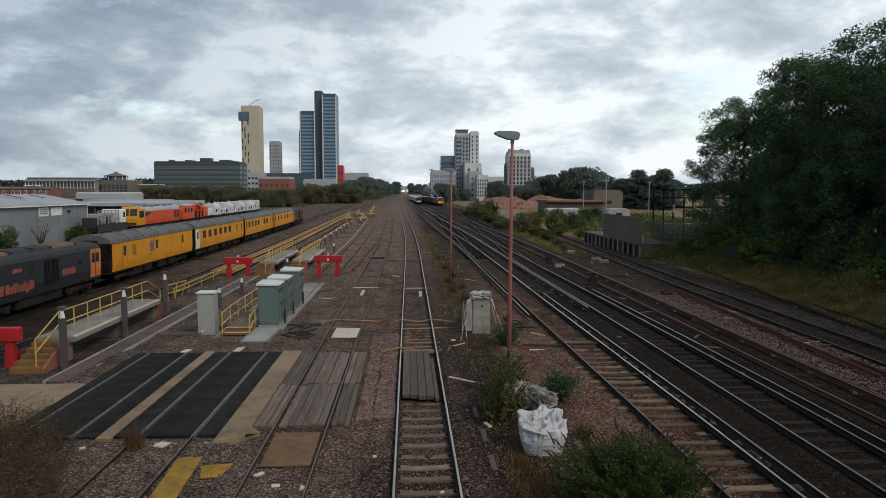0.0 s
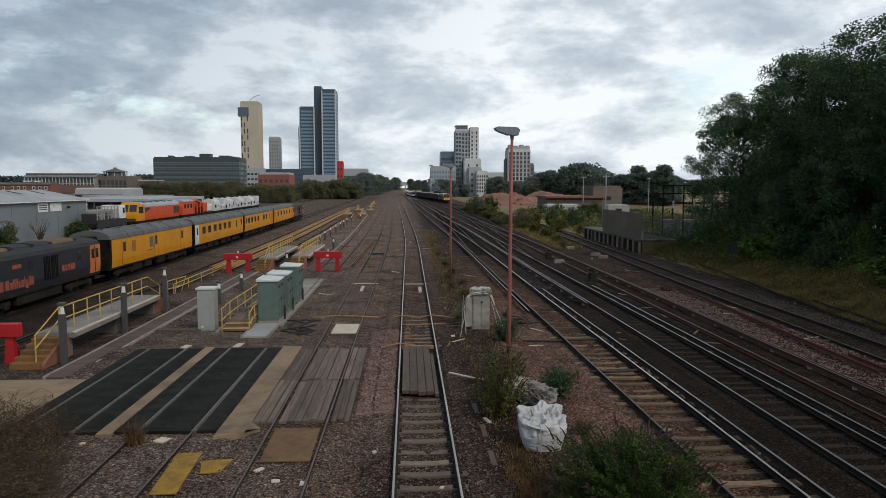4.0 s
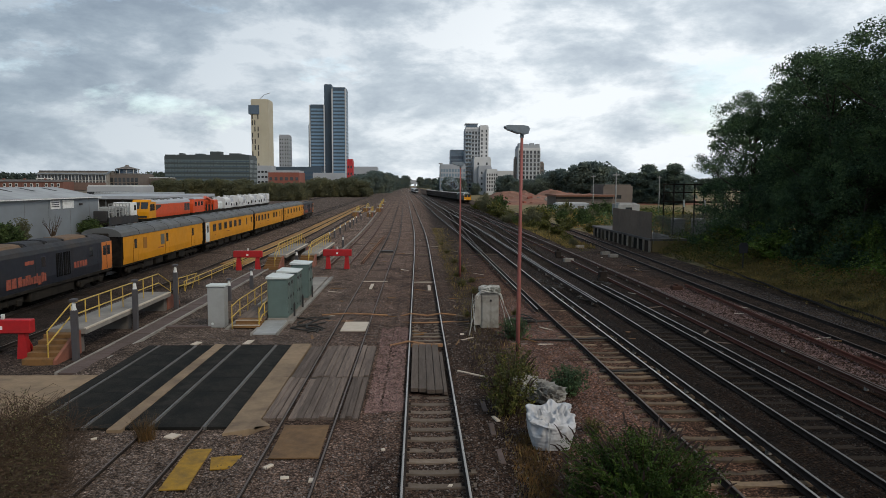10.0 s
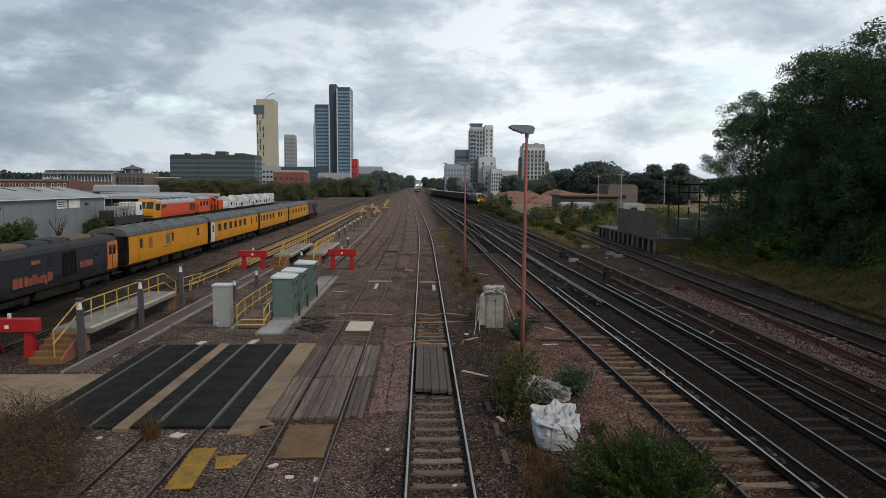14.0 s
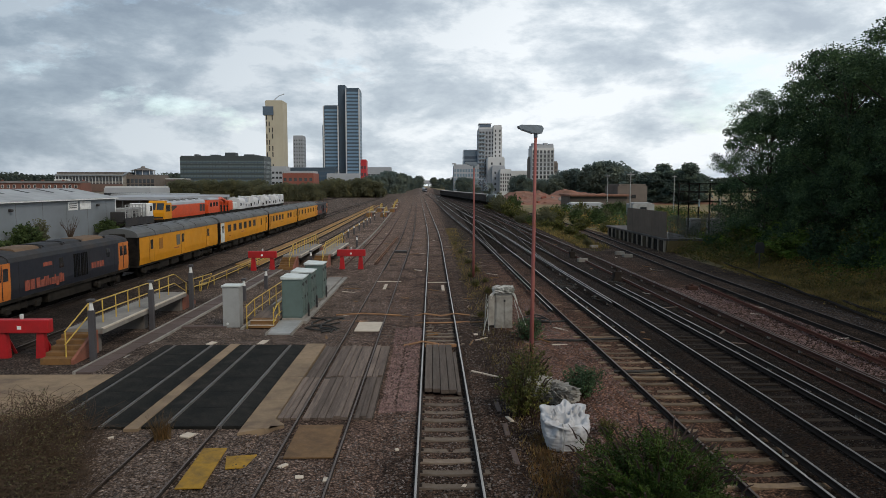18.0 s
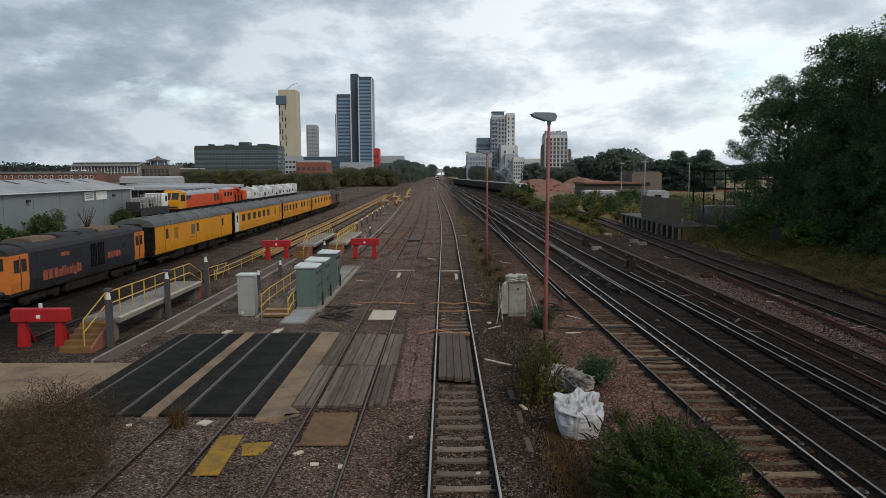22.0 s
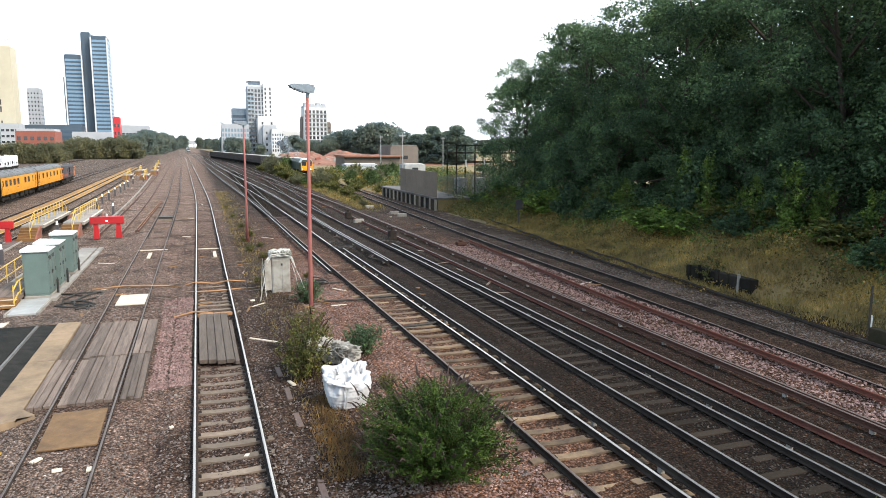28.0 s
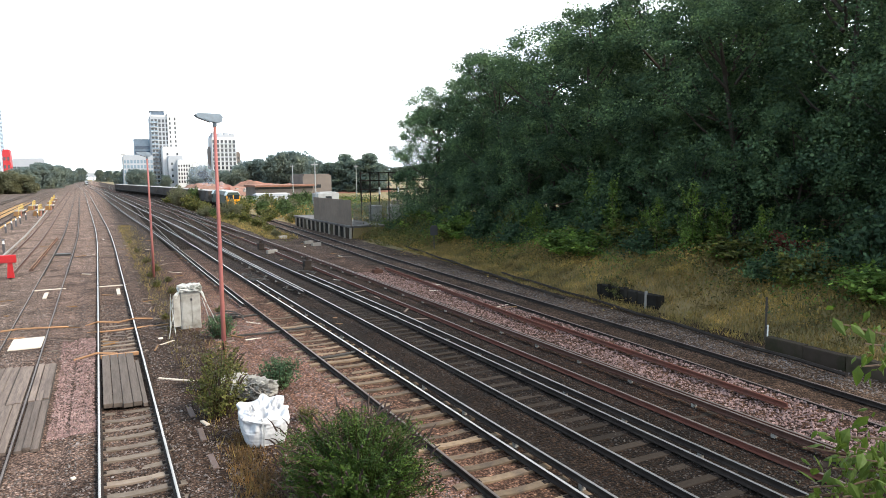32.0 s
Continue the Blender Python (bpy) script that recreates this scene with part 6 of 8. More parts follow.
def block(name, label, category, dist, ta, tb, top, depth, wall, rows=0, cols=0, win=None, wsize=(1.4, 1.6), side_cols=0, roof=None, turn=0.0, base=-0.5, bands=None, parapet=1.0, z0=3.0):
    """A building seen at a bearing: ta and tb are the tangents of its front's two ends, top its height; windows as single parts on the front and on the side that faces the line."""
    xa, xb = ta * dist, tb * dist
    w = xb - xa
    t = thing(name, label, category, pose((xa + xb) / 2, dist, 0, 0, 0, turn))
    part("wall", Builder().box(-w / 2, w / 2, 0, depth, base, top, 0.05), wall, t)
    part("roof", Builder().box(-w / 2 + 0.4, w / 2 - 0.4, 0.4, depth - 0.4, top, top + parapet, 0.05), roof or wall, t)
    if rows and cols and win:
        me = window_mesh(*wsize, win)
        for r in range(rows):
            z = z0 + (top - z0 - 1.0) * r / rows
            for c in range(cols):
                x = -w / 2 + w * (c + 0.5) / cols
                part("window", me, None, t, m=pose(x, 0, z))
            for c in range(side_cols):
                s = 1 if xa < 0 else -1
                part("window", me, None, t, m=pose(s * w / 2, depth * (c + 0.5) / side_cols, z, 0, 0, 90))
    if bands:
        bh, mat = bands
        n = int((top - z0) / bh)
        me = Builder().box(-w / 2 + 0.6, w / 2 - 0.6, -0.12, 0.1, 0, bh * 0.55).mesh("glazing_band", mat)
        s = 1 if xa < 0 else -1
        mes = Builder().box(-0.1, 0.12, 0.8, depth - 0.8, 0, bh * 0.55).mesh("glazing_band", mat)
        for i in range(n):
            part("glazing_band", me, None, t, m=pose(0, 0, z0 + i * bh))
            part("glazing_band", mes, None, t, m=pose(s * w / 2, 0, z0 + i * bh))
    return t


tw = block("tower", "tall beige clad tower with narrow dark windows", "tower block", 650, -0.2355, -0.2110, 83.5, 20, MAT_BEIGE, parapet=0.6)
for i in range(11):
    for j, x in enumerate((-6.9, -4.6, -1.7)):
        if (i + j) % 3 != 2:
            part("window", Builder().box(x - 0.5, x + 0.5, -0.12, 0.1, 10 + i * 5.6, 10 + i * 5.6 + 4.4), MAT_BLACK, tw)
part("glazed_bay", Builder().box(-10.2, -0.4, -0.6, 6, 70.5, 78.5, 0.1), MAT_BLUEGLASS, tw)
part("roof_crane", Builder().path([(-2, 6, 84), (3, 8, 89), (8, 9, 91)], 0.35, 5), MAT_GREYCLAD, tw)
block("podium", "pale low block at the foot of the beige tower", "building", 640, -0.239, -0.208, 22.5, 20, MAT_GREYCLAD, 4, 6, MAT_WINDOW, (2.2, 1.8))
block("apartment_tower", "slim grey clad apartment tower", "tower block", 720, -0.197, -0.183, 56, 16, MAT_GREYCLAD, 14, 4, MAT_WINDOW, (0.9, 1.5), side_cols=4, roof=MAT_GREYCLAD)
block("glass_tower", "dark blue glass tower with pale floor bands", "tower block", 700, -0.1525, -0.1325, 84.5, 22, MAT_TOWERDARK, bands=(3.4, MAT_TOWERBAND), parapet=0.8, z0=8)
block("tower_core", "dark core between the glass towers", "tower block", 703, -0.1328, -0.122, 104.5, 20, MAT_TOWERDARK)
block("glass_tower", "tallest dark blue glass tower with pale floor bands", "tower block", 698, -0.1215, -0.1025, 100.5, 24, MAT_TOWERDARK, bands=(3.4, MAT_TOWERBAND), parapet=1.5, z0=8)
block("tower_wing", "narrow dark wing of the glass tower", "tower block", 706, -0.1552, -0.1522, 66, 20, MAT_TOWERDARK)
block("podium", "dark low podium below the glass towers", "building", 680, -0.211, -0.138, 22.5, 20, MAT_TOWERDARK, bands=(4.5, MAT_BLUEGLASS))
block("podium", "pale low shop block below the glass towers", "building", 660, -0.15, -0.104, 16.5, 14, MAT_GREYCLAD, 2, 10, MAT_WINDOW, (2.0, 1.6))
block("red_block", "bright red clad stair block", "building", 560, -0.1015, -0.0935, 26, 12, MAT_REDPANEL, 4, 2, MAT_WINDOW, (1.2, 2.2))
for x, w, top in ((-106.9, 0.5, 84.5), (-92.8, 0.5, 84.5), (-84.8, 0.55, 100.5), (-71.9, 0.55, 100.5)):
    solid("corner_trim", Builder().box(-w, w, -0.7, -0.2, 8, top), MAT_LIGHTCLAD, "pale vertical trim on the glass tower", "trim", pose(x, 698, 0), group="tower trims", kind="structure")
ht = block("hotel", "long dark glazed hotel with plant rooms on its roof", "hotel", 480, -0.358, -0.239, 25.4, 22, MAT_HOTEL, 6, 26, MAT_HOTELGLASS, (1.95, 1.9), z0=5.0, side_cols=6)
for x0, x1, z1 in ((1, 8, 28.8), (14, 21, 27.6), (-9, -4, 27.3), (-20, -18, 27.6), (22.5, 24, 27.0)):
    part("plant_room", Builder().box(x0, x1, 4, 12, 25.4, z1, 0.1), MAT_HOTEL, ht)
for z in (8.4, 11.8, 15.2, 18.6, 22.0):
    part("floor_band", Builder().box(-28.3, 28.3, -0.14, 0.02, z - 0.25, z + 0.25), MAT_TOWERDARK, ht)
block("brick_building", "red brick building with square windows", "building", 330, -0.213, -0.169, 12.2, 16, MAT_BRICK, 3, 6, MAT_WINDOW, (1.3, 1.5), roof=MAT_GREYCLAD)
block("white_building", "pale low office beyond the trees", "building", 620, -0.092, -0.058, 21.5, 14, MAT_GREYCLAD, 3, 8, MAT_WINDOW, (2.0, 1.5))
cl = block("campus_building", "long low college building with dark glazing between pale columns", "building", 380, -0.534, -0.44, 12.6, 22, MAT_CONC, 2, 20, MAT_WINDOW, (1.45, 2.6), roof=MAT_DARKCONC, parapet=0.9, z0=5.2)
for i in range(21):
    part("column", Builder().box(-17.86 + i * 1.786 - 0.14, -17.86 + i * 1.786 + 0.14, -0.5, -0.1, 7.2, 11.4), MAT_LIGHTCLAD, cl, "pale column")
part("eaves", Builder().prism([(-1.4, 11.4), (-1.4, 11.7), (6.0, 13.6), (6.0, 13.2), (-0.1, 11.4)], -18.6, 18.6, axis="x"), MAT_SHEDWALL, cl, "blue-grey sloping roof edge")
part("base_wall", Builder().box(-17.8, 17.8, -0.45, -0.1, 3.0, 7.2), MAT_DULLBRICK, cl, "brown brick base")
part("porch", Builder().box(-17.8, -9.5, -2.0, -0.6, 8.9, 9.5).box(-17.8, -17.2, -2.0, -1.4, 3, 8.9).box(-10.1, -9.5, -2.0, -1.4, 3, 8.9), MAT_WHITE, cl, "white framed porch")
cp = block("campus_building", "college building with a round lantern roof", "building", 385, -0.452, -0.395, 11.4, 22, MAT_BROWNCLAD, 2, 10, MAT_WINDOW, (1.5, 2.4), roof=MAT_DARKCONC, parapet=0.8, z0=4.5)
part("lantern", Builder().tube((1, 10, 11.9), (1, 10, 14.6), 5.2, 16, 4.9), MAT_BLUEGLASS, cp, "glazed lantern drum")
part("lantern_roof", Builder().tube((1, 10, 14.6), (1, 10, 16.2), 6.8, 16, 1.2).tube((1, 10, 16.2), (1, 10, 17.0), 1.2, 10, 0.8), MAT_DARKCONC, cp)
for k in range(10):
    a = 2 * math.pi * k / 10
    part("column", Builder().tube((1 + 6 * math.cos(a), 10 + 6 * math.sin(a), 11.9), (1 + 6 * math.cos(a), 10 + 6 * math.sin(a), 14.6), 0.2, 6), MAT_LIGHTCLAD, cp)
block("arcade_building", "low building with white arches", "building", 400, -0.395, -0.356, 9.8, 16, MAT_BROWNCLAD, 1, 7, MAT_LIGHTGLASS, (1.5, 3.6), roof=MAT_LIGHTCLAD, parapet=0.5)
block("warehouse", "long low white warehouse", "warehouse", 300, -0.467, -0.401, 5.4, 22, MAT_GREYCLAD, 1, 12, MAT_WINDOW, (1.6, 1.0), roof=MAT_LIGHTCLAD, parapet=0.6, z0=2.2)
block("warehouse", "low pale shed behind the yard", "warehouse", 250, -0.46, -0.35, 3.0, 16, MAT_DARKCONC, 1, 14, MAT_WINDOW, (1.6, 1.0), roof=MAT_SHEDROOF, parapet=0.5, z0=1.2)
for i in range(12):
    cr = thing("parked_van", "pale van parked behind the yard", "van", pose(-104 + i * 2.6, 262 + (i % 3), -0.3, 0, 0, (i * 37) % 20 - 10), group="parked vans")
    part("body", Builder().prism([(-2.4, 0.4), (2.2, 0.4), (2.2, 2.2), (-1.2, 2.25), (-1.9, 1.5), (-2.4, 1.3)], -0.95, 0.95, axis="x"), (MAT_WHITE, MAT_LIGHTCLAD, MAT_GREYCLAD)[i % 3], cr)
    for y in (-1.5, 1.4):
        part("wheel", Builder().tube((-0.97, y, 0.36), (0.97, y, 0.36), 0.36, 10), MAT_BLACK, cr)
MAT_HOUSEBRICK = worn("house_brick", (0.2, 0.088, 0.066), (0.14, 0.066, 0.052), 0.8, 0.15, 0.95, bump=0, dirty=0.3)
for i in range(6):
    hs = thing("terraced_house", "dull red-brown brick terraced house with a low dark roof", "house", pose(-191 + i * 8.4, 290, -0.3), group="terraced houses")
    part("wall", Builder().box(-4.15, 4.15, 0, 9, 0, 7.6, 0.03), MAT_HOUSEBRICK, hs)
    rf = part("roof", Builder().prism([(-0.4, 7.6), (9.4, 7.6), (4.5, 8.5)], -4.18, 4.18, axis="x"), MAT_DARKCONC, hs)
    part("chimney", Builder().box(2.8, 3.6, 4.0, 4.8, 8.2, 9.0, 0.03), MAT_HOUSEBRICK, rf)
    for x in (-2.6, -0.2, 2.2):
        for z in (2.9, 5.5):
            wd = part("window", Builder().box(x - 0.55, x + 0.55, -0.06, 0.05, z, z + 1.4), MAT_WHITE, hs, "white window frame")
            part("pane", Builder().box(x - 0.42, x + 0.42, -0.08, -0.06, z + 0.12, z + 1.28), MAT_WINDOW, wd)

# white and grey flats on the far side
at = block("apartment_tower", "tall white and grey apartment tower with glazed balconies", "tower block", 480, 0.0672, 0.0895, 45.0, 18, MAT_GREYCLAD, 15, 5, MAT_WINDOW, (1.35, 1.9), roof=MAT_LIGHTCLAD)
for i in range(15):
    z = 3.0 + 41.0 * i / 15
    for x in (-4.3, -2.1):
        bl = part("balcony", Builder().box(x - 1.0, x + 1.0, -1.1, -0.05, z - 0.55, z - 0.35), MAT_LIGHTCLAD, at)
        part("balustrade", Builder().box(x - 0.98, x + 0.98, -1.12, -1.06, z - 0.35, z + 0.5), MAT_LIGHTGLASS, bl)
part("penthouse", Builder().box(-4.8, 3.2, 2, 14, 46.0, 48.4, 0.1), MAT_BLUEGLASS, at)
part("roof_slab", Builder().box(-5.2, 3.6, 1.4, 14.6, 48.4, 48.9, 0.05), MAT_LIGHTCLAD, at)
block("apartment_tower", "white side slab of the apartment tower", "tower block", 479, 0.088, 0.1005, 46.5, 18, MAT_LIGHTCLAD, 15, 2, MAT_WINDOW, (0.9, 1.7))
block("apartment_block", "white stepped apartment block", "apartment block", 466, 0.080, 0.1045, 24.5, 14, MAT_LIGHTCLAD, 6, 2, MAT_WINDOW, (1.1, 1.6))
block("apartment_block", "grey-white stepped apartment block", "apartment block", 458, 0.0865, 0.1055, 18.5, 10, MAT_GREYCLAD, 4, 2, MAT_WINDOW, (1.1, 1.6))
block("apartment_block", "white apartment block with square windows", "apartment block", 452, 0.098, 0.1145, 16.0, 14, MAT_LIGHTCLAD, 5, 5, MAT_WINDOW, (0.8, 1.5))
block("apartment_block", "long low white apartment block", "apartment block", 476, 0.113, 0.145, 15.5, 14, MAT_LIGHTCLAD, 4, 8, MAT_WINDOW, (0.9, 1.4))
block("office_block", "pale blue glass office block with a curved top", "office block", 500, 0.0455, 0.068, 31.0, 16, MAT_LIGHTGLASS, bands=(3.2, MAT_BLUEGLASS), parapet=0.8, roof=MAT_GREYCLAD)
block("office_block", "lower glass office block by the line", "office block", 470, 0.0315, 0.068, 19.5, 16, MAT_GREYCLAD, 5, 9, MAT_LIGHTGLASS, (1.3, 2.0), roof=MAT_GREYCLAD)
wt = block("apartment_tower", "white apartment tower with rows of dark windows", "tower block", 440, 0.1435, 0.1755, 30.2, 16, MAT_LIGHTCLAD, 10, 6, MAT_WINDOW, (1.45, 1.9), roof=MAT_GREYCLAD, parapet=1.6)
for i in range(10):
    z = 3.0 + 26.2 * i / 10
    part("floor_edge", Builder().box(-7.1, 7.1, -0.3, -0.02, z - 0.5, z - 0.2), MAT_GREYCLAD, wt)
for i in range(4):
    part("roof_frame", Builder().box(-6.5 + i * 3.6, -4.2 + i * 3.6, 1.0, 8.0, 31.8, 33.2 - 0.5 * (i % 2), 0.05), MAT_GREYCLAD, wt)
block("tower_wing", "brown brick wing of the white tower", "tower block", 446, 0.1405, 0.1438, 24.0, 12, MAT_BROWNCLAD)
block("tower_wing", "brown brick wing of the white tower", "tower block", 450, 0.1752, 0.181, 21.0, 12, MAT_BROWNCLAD, 6, 1, MAT_WINDOW, (1.0, 1.5))
block("apartment_block", "low white terrace beside the tower", "apartment block", 446, 0.172, 0.196, 13.0, 12, MAT_LIGHTCLAD, 3, 5, MAT_WINDOW, (1.0, 1.4))
block("depot_building", "low brown depot building with a flat roof", "building", 192, 0.200, 0.282, 3.6, 14, MAT_BROWNCLAD, 1, 8, MAT_WINDOW, (2.2, 0.9), parapet=0.5, roof=MAT_EARTH)
solid("flat_roof", Builder().box(38.0, 55.0, 190.8, 207, 3.62, 4.15, 0.05), MAT_EARTH, "flat brown roof of the depot building", "roof", kind="structure")
block("depot_building", "taller brown depot building with a flat roof", "building", 196, 0.268, 0.311, 6.5, 14, MAT_BROWNCLAD, 1, 1, MAT_WINDOW, (2.0, 1.0), parapet=0.5)
block("portable_cabin", "pale portable cabin beside the site", "cabin", 165, 0.20, 0.248, 2.4, 4, MAT_GREYCLAD, 1, 2, MAT_BROWNCLAD, (1.6, 0.8), roof=MAT_LIGHTCLAD, parapet=0.15, z0=1.0)
block("portable_cabin", "small grey equipment cabin", "cabin", 130, 0.290, 0.322, 3.2, 4, MAT_GREYBOX, 1, 1, MAT_WINDOW, (1.2, 0.6), parapet=0.2, z0=2.0)
block("far_bridge", "distant road bridge across the railway", "bridge", 1800, -0.036, 0.016, 17.0, 8, MAT_GREYCLAD, parapet=1.5, base=9.0)
for x in (-60, -42, -8, 22):
    solid("bridge_pier", Builder().box(-2, 2, 0, 8, -0.5, 9.0, 0.05), MAT_GREYCLAD, "concrete pier of the distant bridge", "bridge pier", pose(x, 1800, 0), group="bridge piers")
block("site_hoarding", "red site hoarding board", "hoarding", 300, 0.108, 0.116, 1.6, 0.4, MAT_REDPANEL, parapet=0.1)


def spoil_z(x, y):
    """A long uneven tip: steep front, ragged crest."""
    k = min(max((y - 226 - 6 * noise.noise((x * 0.05, 3, 0))) / 22, 0), 1)
    back = min(max((292 - y) / 20, 0), 1)
    side = min(max((x - 23.5) / 6, 0), 1) * min(max((104 - x) / 10, 0), 1)
    h = 2.7 + 3.4 * abs(noise.noise((x * 0.11, y * 0.07, 1))) + 0.7 * abs(noise.noise((x * 0.25, y * 0.25, 2))) + 0.35 * noise.noise((x * 0.8, y * 0.8, 5))
    return -0.4 + h * k ** 0.8 * back * side


sx_, sy_ = [22 + 1.1 * i for i in range(78)], [222 + 1.2 * i for i in range(60)]
vs = np.array([(x, y, spoil_z(x, y)) for y in sy_ for x in sx_])
nx = len(sx_)
fs = np.array([(j * nx + i, j * nx + i + 1, (j + 1) * nx + i + 1, (j + 1) * nx + i) for j in range(len(sy_) - 1) for i in range(nx - 1)])
solid("spoil_bank", np_mesh("spoil_bank", vs, fs, MAT_EARTH), None, "long uneven bank of red-brown spoil on the building site", "spoil bank")
ru = random.Random(15)
for i in range(40):
    x, y = ru.uniform(27, 66), ru.uniform(228, 246)
    r = ru.uniform(0.3, 1.0)
    solid("rubble_block", Builder().box(-r, r, -r * 0.7, r * 0.7, -r * 0.5, r * 0.5, r * 0.2), (MAT_EARTH, MAT_BRICK, MAT_CONC)[i % 3], "block of broken masonry on the spoil bank", "rubble", pose(x, y, spoil_z(x, y) + r * 0.2, ru.uniform(-20, 20), ru.uniform(-20, 20), ru.uniform(0, 180)), group="rubble blocks")

# open-fronted store with a flat roof behind the machines
cn = thing("yard_store", "long low store with flat grey roof and dark open front", "shed", pose(-47.2, 128, -0.3))
part("roof", Builder().box(-19, 0.4, -0.5, 34, 4.15, 4.75, 0.03), MAT_GREYCLAD, cn)
part("back_wall", Builder().box(-18.6, 0, 3.0, 33.5, 0, 4.14), MAT_DARKCONC, cn)
for x in np.arange(-18.4, 0, 3.0):
    part("post", Builder().box(x, x + 0.22, -0.1, 0.12, 0, 4.15), MAT_PALISADE, cn)
for z in (0.7, 1.3):
    part("rail", Builder().box(-18.4, -0.2, 0.0, 0.06, z, z + 0.08), MAT_PALISADE, cn)

# grey shed on the other side of the yard
shed = thing("shed", "long pale grey metal shed with a low-pitched roof", "shed", pose(-46.5, 48, 0))
part("wall", Builder().prism([(0, -0.4), (0, 4.75), (-6.2, 6.0), (-12.4, 4.75), (-12.4, -0.4)], 0, 55), MAT_SHEDWALL, shed)
part("roof", Builder().prism([(0.25, 4.72), (0.25, 4.84), (-6.2, 6.16), (-12.65, 4.84), (-12.65, 4.72), (-6.2, 6.02)], -0.2, 55.25), MAT_SHEDROOF, shed)
# Short dark slots just below the ridge.
for y in np.arange(1.5, 55, 5.4):
    part("roof_slot", Builder().prism([(-3.7, 5.58), (-3.7, 5.67), (-5.75, 6.09), (-5.75, 6.0)], y, y + 0.75), MAT_LOCOROOF, shed, "short dark slot below the ridge")
rib = Builder().box(0.0, 0.014, -0.03, 0.03, -0.3, 4.7).mesh("wall_rib", MAT_PALISADE)
for y in np.arange(3.4, 55, 5.4):
    part("wall_rib", rib, None, shed, m=pose(0, y, 0))
for y0, y1, mt in ((41.6, 44.0, MAT_WHITE), (44.6, 47.5, MAT_WHITE)):
    sg = part("sign_board", Builder().box(0.02, 0.07, y0, y1, 3.4, 4.5, 0.01), mt, shed, "white sign board with unreadable lines")
    if y0 < 43:
        for z in (3.65, 3.9, 4.15):
            part("sign_line", Builder().box(0.07, 0.08, y0 + 0.2, y1 - 0.3, z, z + 0.13), MAT_BOLLARD, sg)
for y in (29, 49):
    part("wall_lamp", Builder().box(0, 0.4, y, y + 0.4, 3.7, 4.0, 0.05), MAT_BLACK, shed)
part("corner_flashing", Builder().box(-0.1, 0.04, 54.85, 55.04, -0.3, 4.7), MAT_WHITE, shed)
part("gutter", Builder().box(0.25, 0.4, -0.2, 55.2, 4.66, 4.78), MAT_WHITE, shed)


# ---- goods yard edge ----
MAT_PLATPOST = worn("pale_weathered_post", (0.3, 0.255, 0.2), (0.2, 0.17, 0.135), 5, 1.0, 0.92, dirt=(0.1, 0.08, 0.06), dirty=0.6, vary=0.3)
MAT_FENCE = worn("brown_concrete_panel", (0.185, 0.14, 0.108), (0.13, 0.1, 0.078), 2, 0.4, 0.92, dirt=(0.1, 0.08, 0.06), dirty=0.5, vary=0.06)
pf = thing("old_platform", "old goods platform edge with dark posts and pale gaps", "platform", pose(24.0, 71.0, 0))
part("top", Builder().box(0, 4.0, 0, 24, 0.98, 1.2, 0.03), MAT_DARKCONC, pf)
part("earth_fill", Builder().box(0.32, 3.95, 0.05, 23.9, -0.6, 0.97), MAT_GRASS_SOIL, pf, "earth filling")
for i in range(13):
    part("post", Builder().box(-0.02, 0.22, i * 1.9, i * 1.9 + 0.3, -0.4, 1.0, 0.02), MAT_PLATPOST, pf)
    if i < 12:
        part("infill", Builder().box(0.12, 0.3, i * 1.9 + 0.3, i * 1.9 + 1.9, -0.4, 0.98), MAT_UNDER if i % 3 else MAT_MOSS, pf)
wl_ = thing("concrete_fence", "plain brown-grey concrete panel fence on the old platform", "fence", pose(24.25, 71.2, 1.2))
for i in range(6):
    part("panel", Builder().box(-0.04, 0.04, i * 2.4, i * 2.4 + 2.38, 0, 2.75, 0.01), MAT_FENCE, wl_)
pal = thing("palisade_fence", "grey steel palisade fence round the substation", "fence", pose(24.4, 71.0, 0.6))
pale = Builder().prism([(-0.035, 0), (0.035, 0), (0.035, 2.75), (0, 2.95), (-0.035, 2.75)], -0.012, 0.012).mesh("pale", MAT_PALISADE)
for i in range(64):
    d = 0.23 * i
    part("pale", pale, None, pal, m=pose(d * 0.72, d * 0.66, 0.1, 0, 0, 42))
for z in (0.5, 2.3):
    part("rail", Builder().path([(0, 0.05, z), (10.6, 9.75, z)], 0.035, 4), MAT_PALISADE, pal)
sub = thing("substation", "dark steel substation frames behind the palisade fence", "substation", pose(31.6, 85, 0.4))
for i in range(5):
    for j in range(2):
        part("mast", Builder().tube((i * 2.6, j * 3.5, -1.0), (i * 2.6, j * 3.5, 6.6), 0.09, 6), MAT_UNDER, sub)
for z in (4.2, 5.4, 6.4):
    for j in range(2):
        part("beam", Builder().box(-0.2, 10.8, j * 3.5 - 0.06, j * 3.5 + 0.06, z, z + 0.14), MAT_UNDER, sub)
for i in range(4):
    part("insulator", Builder().tube((1.3 + i * 2.6, 0, 3.7), (1.3 + i * 2.6, 0, 4.6), 0.12, 8), MAT_CABTOP, sub)
    part("transformer", Builder().box(0.6 + i * 2.6, 1.9 + i * 2.6, 0.8, 2.4, -1.0, 2.2, 0.05), MAT_GREYBOX, sub)
